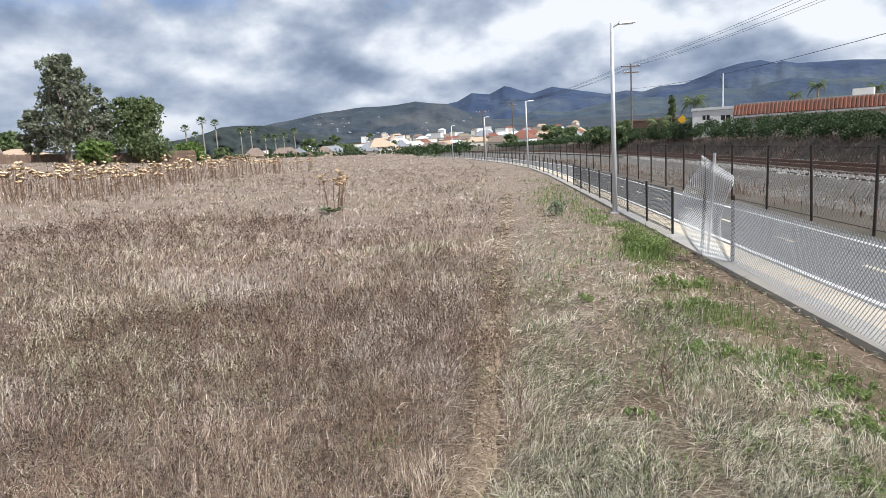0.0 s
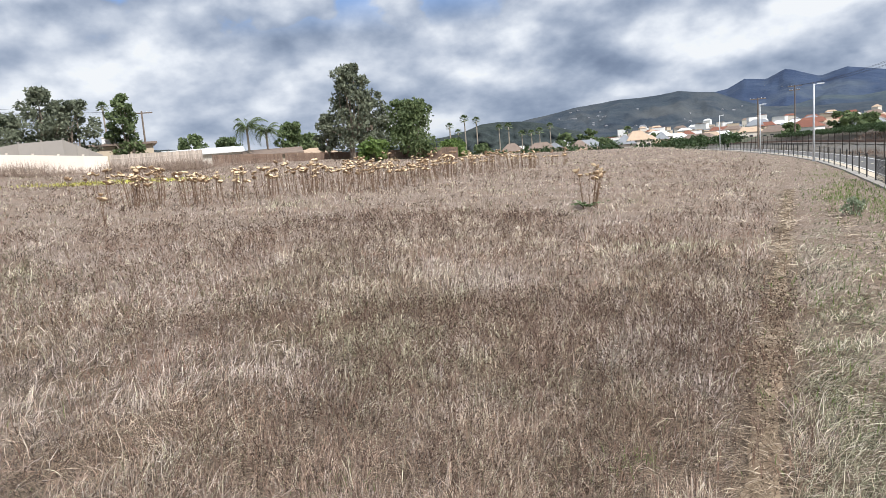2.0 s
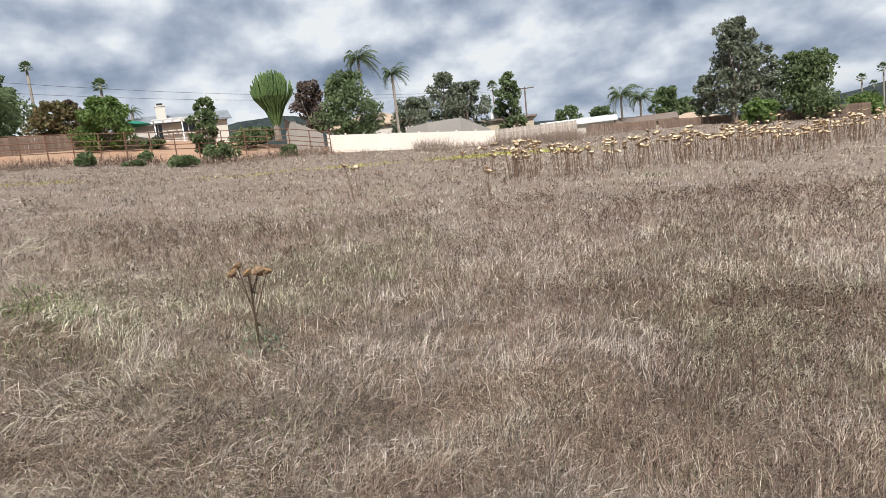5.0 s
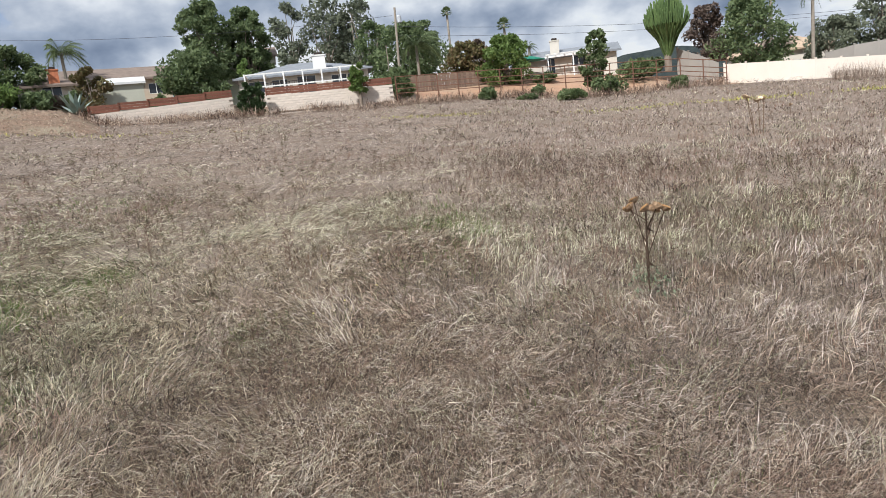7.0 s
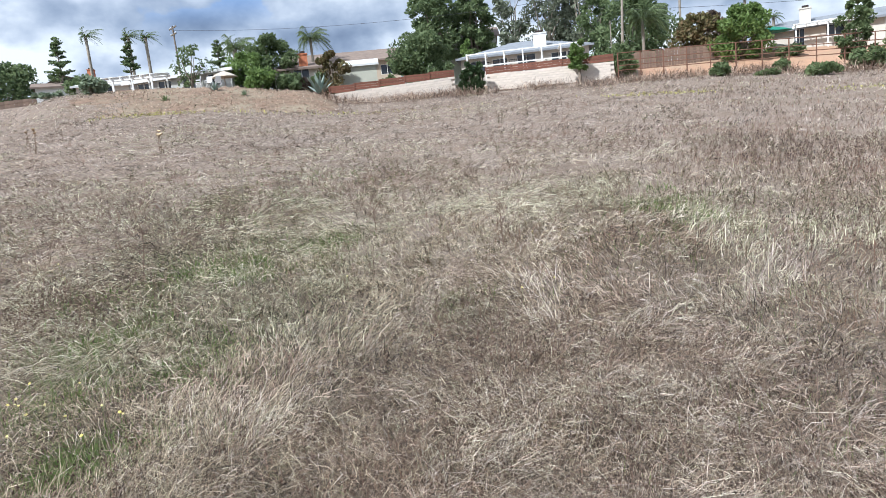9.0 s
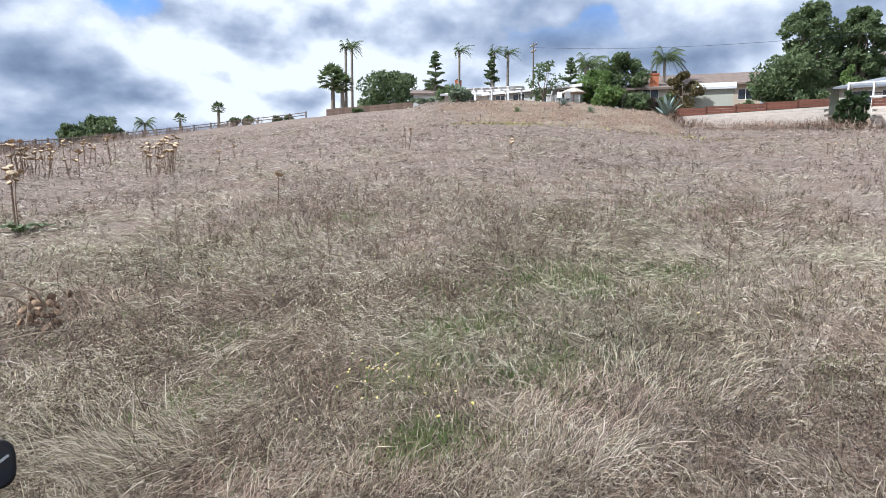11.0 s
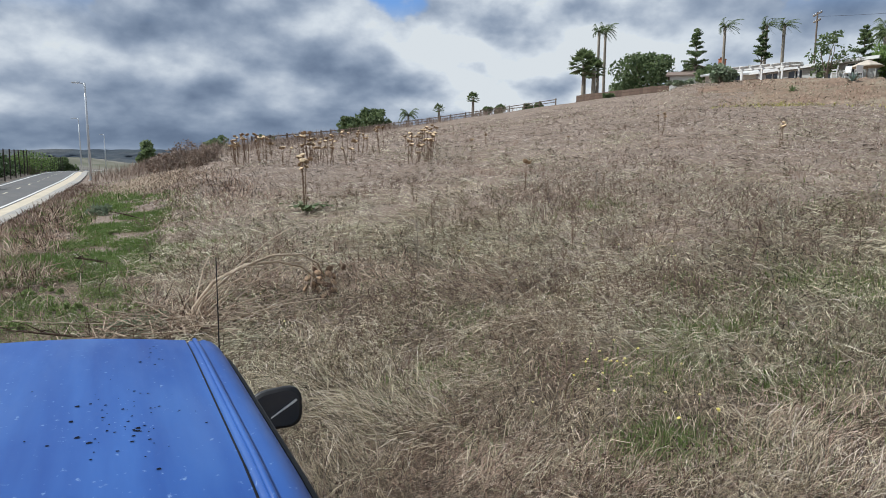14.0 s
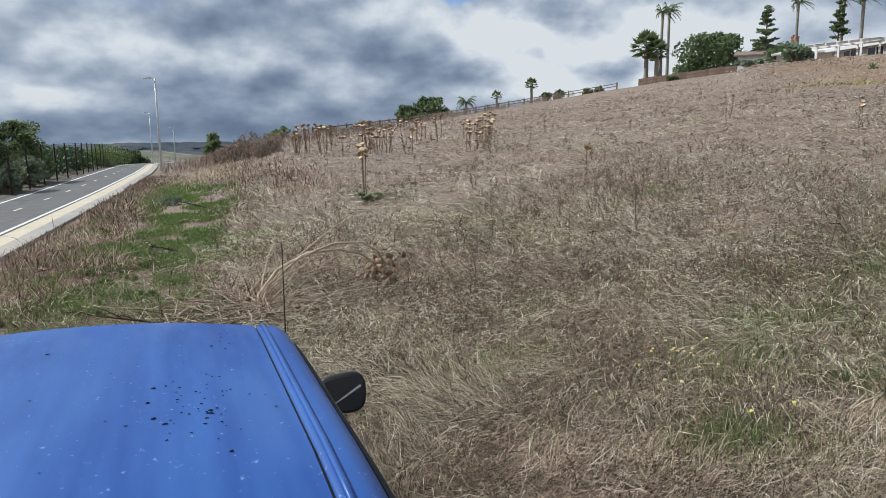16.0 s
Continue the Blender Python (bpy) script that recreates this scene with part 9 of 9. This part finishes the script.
    v, f = stems(x, y, ground_z(x, y) + relief(x, y) + g.uniform(0, 0.14, k), g.uniform(0, 6.28, k), l0, l0 + g.uniform(-0.2, 0.7, k), g.uniform(0.12, 0.55, k), np.clip(np.hypot(x, y) * 0.0008, 0.005, 0.025) * g.uniform(0.6, 1.3, k), g.normal(0, 0.4, k))
    tagged(new("brush_heaps", raw_mesh("brush_heaps", v, f, P_rust)), "heaps of brown dead twigs and weeds along the kerb", "brush", kind="stuff")
    # dry weeds, low green growth and clods over the earth bank
    for name, k, mt, label in (("bank_grass", 1900, P_hay, "sparse dry grass on the earth bank"), ("bank_weeds_green", 3800, P_fresh, "low greenish weeds on the earth bank"), ("bank_scrub", 3600, P_rust, "rusty dead scrub on the earth bank")):
        az, r = g.uniform(118.5, 139, k), g.uniform(49, 63.5, k)
        x, y = -r * np.sin(np.radians(az)), r * np.cos(np.radians(az))
        keep = patch(x, y, 0.22, 71.0 + len(name)) + 0.5 * patch(x, y, 0.8, 72.0) > g.uniform(-0.25, 0.4, k)
        x, y = x[keep], y[keep]
        k = len(x)
        l0 = g.uniform(0.5, 1.45, k)
        v, f = stems(x, y, ground_z(x, y) + relief(x, y) - 0.02, g.uniform(0, 6.28, k), l0, l0 + 0.4, g.uniform(0.1, 0.32, k), g.uniform(0.025, 0.05, k), g.normal(0, 0.4, k))
        tagged(new(name, raw_mesh(name, v, f, mt)), label, "weeds", kind="stuff")
    n = 2600
    az, r = g.uniform(118.5, 136, n), g.uniform(50, 63, n)
    x, y = -r * np.sin(np.radians(az)), r * np.cos(np.radians(az))
    base = np.array([(1, 0, -0.4), (-0.5, 0.87, -0.4), (-0.5, -0.87, -0.4), (0.2, 0.1, 0.7)])
    size = (0.05 + 0.16 * g.random(n) ** 4)[:, None, None]
    v = np.stack([x, y, ground_z(x, y) + relief(x, y) + 0.02], -1)[:, None] + base[None] * size * g.uniform(0.6, 1.4, (n, 4, 3))
    i = np.arange(n)[:, None] * 4
    tagged(new("clods", raw_mesh("clods", v.reshape(-1, 3), np.concatenate([i + (0, 1, 3), i + (1, 2, 3), i + (2, 0, 3)]), M_clod)), "loose stones and clods of earth on the bank", "stones", kind="stuff")
    # fuzzy brush before the board fence
    k = 8000
    az, r = g.uniform(45, 61, k), 0
    r = np.interp(az, [45, 52, 61], [66, 61, 60]) - np.abs(g.normal(0, 1.3, k))
    x, y = -r * np.sin(np.radians(az)), r * np.cos(np.radians(az))
    keep = patch(x, y, 0.25, 81.0) > g.uniform(-0.35, 0.25, k)
    x, y = x[keep], y[keep]
    k = len(x)
    blades("fence_brush", x, y, g.uniform(0.5, 1.5, k), g.uniform(0.1, 0.9, k), g.uniform(0, 6.28, k), g.uniform(0.012, 0.03, k), M_brush, "airy brown dry brush in front of a board fence", category="brush")
    # brush where the path passes over the crest
    k = 5000
    x, y = g.normal(1.2, 2.2, k), g.uniform(-64, -42, k)
    keep = (x < path_x(y) - 0.6) & (patch(x, y, 0.3, 82.0) > g.uniform(-0.5, 0.3, k))
    x, y = x[keep], y[keep]
    k = len(x)
    blades("path_brush", x, y, g.uniform(0.3, 1.2, k), g.uniform(0.1, 1.0, k), g.uniform(0, 6.28, k), g.uniform(0.02, 0.05, k), M_brush, "grey-brown dry brush beside the path's crest", category="brush")
    # cut pale stems lying on the crest by the path
    k = 5000
    x, y = 0.9 + g.normal(0, 0.8, k), -36.0 + g.normal(0, 3.0, k)
    blades("cut_stems", x, y, g.uniform(0.2, 0.6, k), g.uniform(1.2, 1.55, k), g.uniform(0, 6.28, k), g.uniform(0.02, 0.04, k), M_trail, "pale cut stems lying on bare ground", category="weeds", lift=g.uniform(0, 0.15, k))
    # dry brush along the crest
    k = 9000
    u = g.random(k)
    x, y = np.interp(u, [0, 0.2, 0.45, 0.7, 1.0], [-1, -7, -17, -28, -46]) + g.normal(0, 1.6, k), np.interp(u, [0, 0.2, 0.45, 0.7, 1.0], [-46, -57, -73, -86, -93]) + 1.5 + g.normal(0, 2.0, k)
    keep = patch(x, y, 0.2, 66.0) + 0.5 * patch(x, y, 0.7, 67.0) > g.uniform(-0.4, 0.4, k)
    x, y = x[keep], y[keep]
    k = len(x)
    blades("crest_brush", x, y, g.uniform(0.4, 1.3, k), g.uniform(0.05, 0.7, k), g.uniform(0, 6.28, k), g.uniform(0.02, 0.05, k), M_brush, "airy grey-brown dry brush along the crest", category="brush")
    # mustard along the foot of the far slope
    n = 26000
    az = g.uniform(44, 139, n)
    r = np.interp(az, [44, 52, 62, 69, 90, 96, 110, 131, 137], [49, 48.5, 45.7, 44, 44, 46.5, 47, 50, 49.5]) + g.normal(0, 0.7, n)
    x, y = -r * np.sin(np.radians(az)), r * np.cos(np.radians(az))
    keep = (patch(x, y, 0.12, 1.0) > g.uniform(-0.5, 0.3, n)) & (g.random(n) < np.interp(az, [44, 48, 50, 66, 70, 86, 88, 96, 98, 128, 131, 137, 139], [0, 0.3, 1, 0.7, 0.12, 0.05, 0.25, 0.25, 0.05, 0.05, 0.25, 0.25, 0]))
    x, y = x[keep], y[keep]
    k = len(x)
    blades("mustard", x, y, g.uniform(0.12, 0.28, k) * np.where(x > -0.45 * np.hypot(x, y) * 2.0, 1.5, 0.9), g.uniform(0.4, 1.3, k), g.uniform(0, 6.28, k), g.uniform(0.025, 0.06, k), M_yellow, "yellow flowering mustard along the foot of the slope", category="flowers")
    # tangled brown brush along the foot of the wall and the pipe fence
    n = 17000
    az = g.uniform(68, 119, n)
    r = np.interp(az, EDGE_A, EDGE_R) - 0.3 - np.abs(g.normal(0, 1.7, n))
    x, y = -r * np.sin(np.radians(az)), r * np.cos(np.radians(az))
    keep = patch(x, y, 0.25, 16.0) + 0.5 * patch(x, y, 0.8, 17.0) > g.uniform(-0.55, 0.3, n)
    x, y = x[keep], y[keep]
    k = len(x)
    l0 = g.uniform(0.1, 1.2, k)
    v, f = stems(x, y, ground_z(x, y) + relief(x, y) + g.uniform(-0.05, 0.15, k), g.uniform(0, 6.28, k), l0, l0 + g.uniform(0, 0.9, k), g.uniform(0.3, 1.15, k), g.uniform(0.014, 0.032, k), g.normal(0, 0.4, k))
    tagged(new("wall_brush", raw_mesh("wall_brush", v, f, P_rust)), "tangled brown dead brush along the foot of a wall", "brush", kind="stuff")
    # greyish brush at the far edge
    n = 16000
    az = g.uniform(40, 136, n)
    edge = np.interp(az, EDGE_A, EDGE_R)
    r = edge - 1.0 - np.abs(g.normal(0, 1.2, n))
    x, y = -r * np.sin(np.radians(az)), r * np.cos(np.radians(az))
    keep = (patch(x, y, 0.12, 6.0) > g.uniform(-0.4, 0.4, n)) & (az < 112)
    x, y = x[keep], y[keep]
    k = len(x)
    blades("dry_brush", x, y, g.uniform(0.25, 0.95, k), g.uniform(0.3, 1.2, k), g.uniform(0, 6.28, k), g.uniform(0.02, 0.04, k), M_brush, "tall grey-brown dry brush at the field's edge", category="brush")


build_green()


def build_flowers():
    """Small yellow and white daisies on thin green stems near the truck."""
    g = np.random.default_rng(23)
    pts = []
    for cx, cy, s, n in ((-4.05, -5.05, 0.16, 16), (-3.9, -4.6, 0.2, 5), (-4.25, -3.95, 0.1, 2), (-3.6, -4.0, 0.5, 4), (-7.8, -2.5, 1.5, 5), (-6.2, -7.5, 2.0, 10), (-4.0, -8.5, 1.5, 8)):
        pts += [(cx + g.normal(0, s), cy + g.normal(0, s)) for _ in range(n)]
    heads, stems = Shape(), Shape()
    for x, y in pts:
        if not in_field(np.array([x]), np.array([y]))[0]:
            continue
        z = float(ground_z(x, y))
        top = Vector((x + g.normal(0, 0.03), y + g.normal(0, 0.03), z + g.uniform(0.18, 0.34)))
        stems.tube([(x, y, z), top], [0.003, 0.002], 3)
        r = g.uniform(0.009, 0.015)
        heads.lathe([(r * 0.3, -0.006), (r, 0.0), (r * 0.6, 0.008)], 8, top, pose(0, 0, 0, g.uniform(-30, 30), g.uniform(-30, 30), 0))
    tagged(part("flower_stems", stems, M_green), "thin green stems of small wild daisies", "flowers", kind="stuff")
    tagged(part("flower_heads", heads, M_petal), "small yellow wild daisies in the grass", "flowers", kind="stuff")


build_flowers()
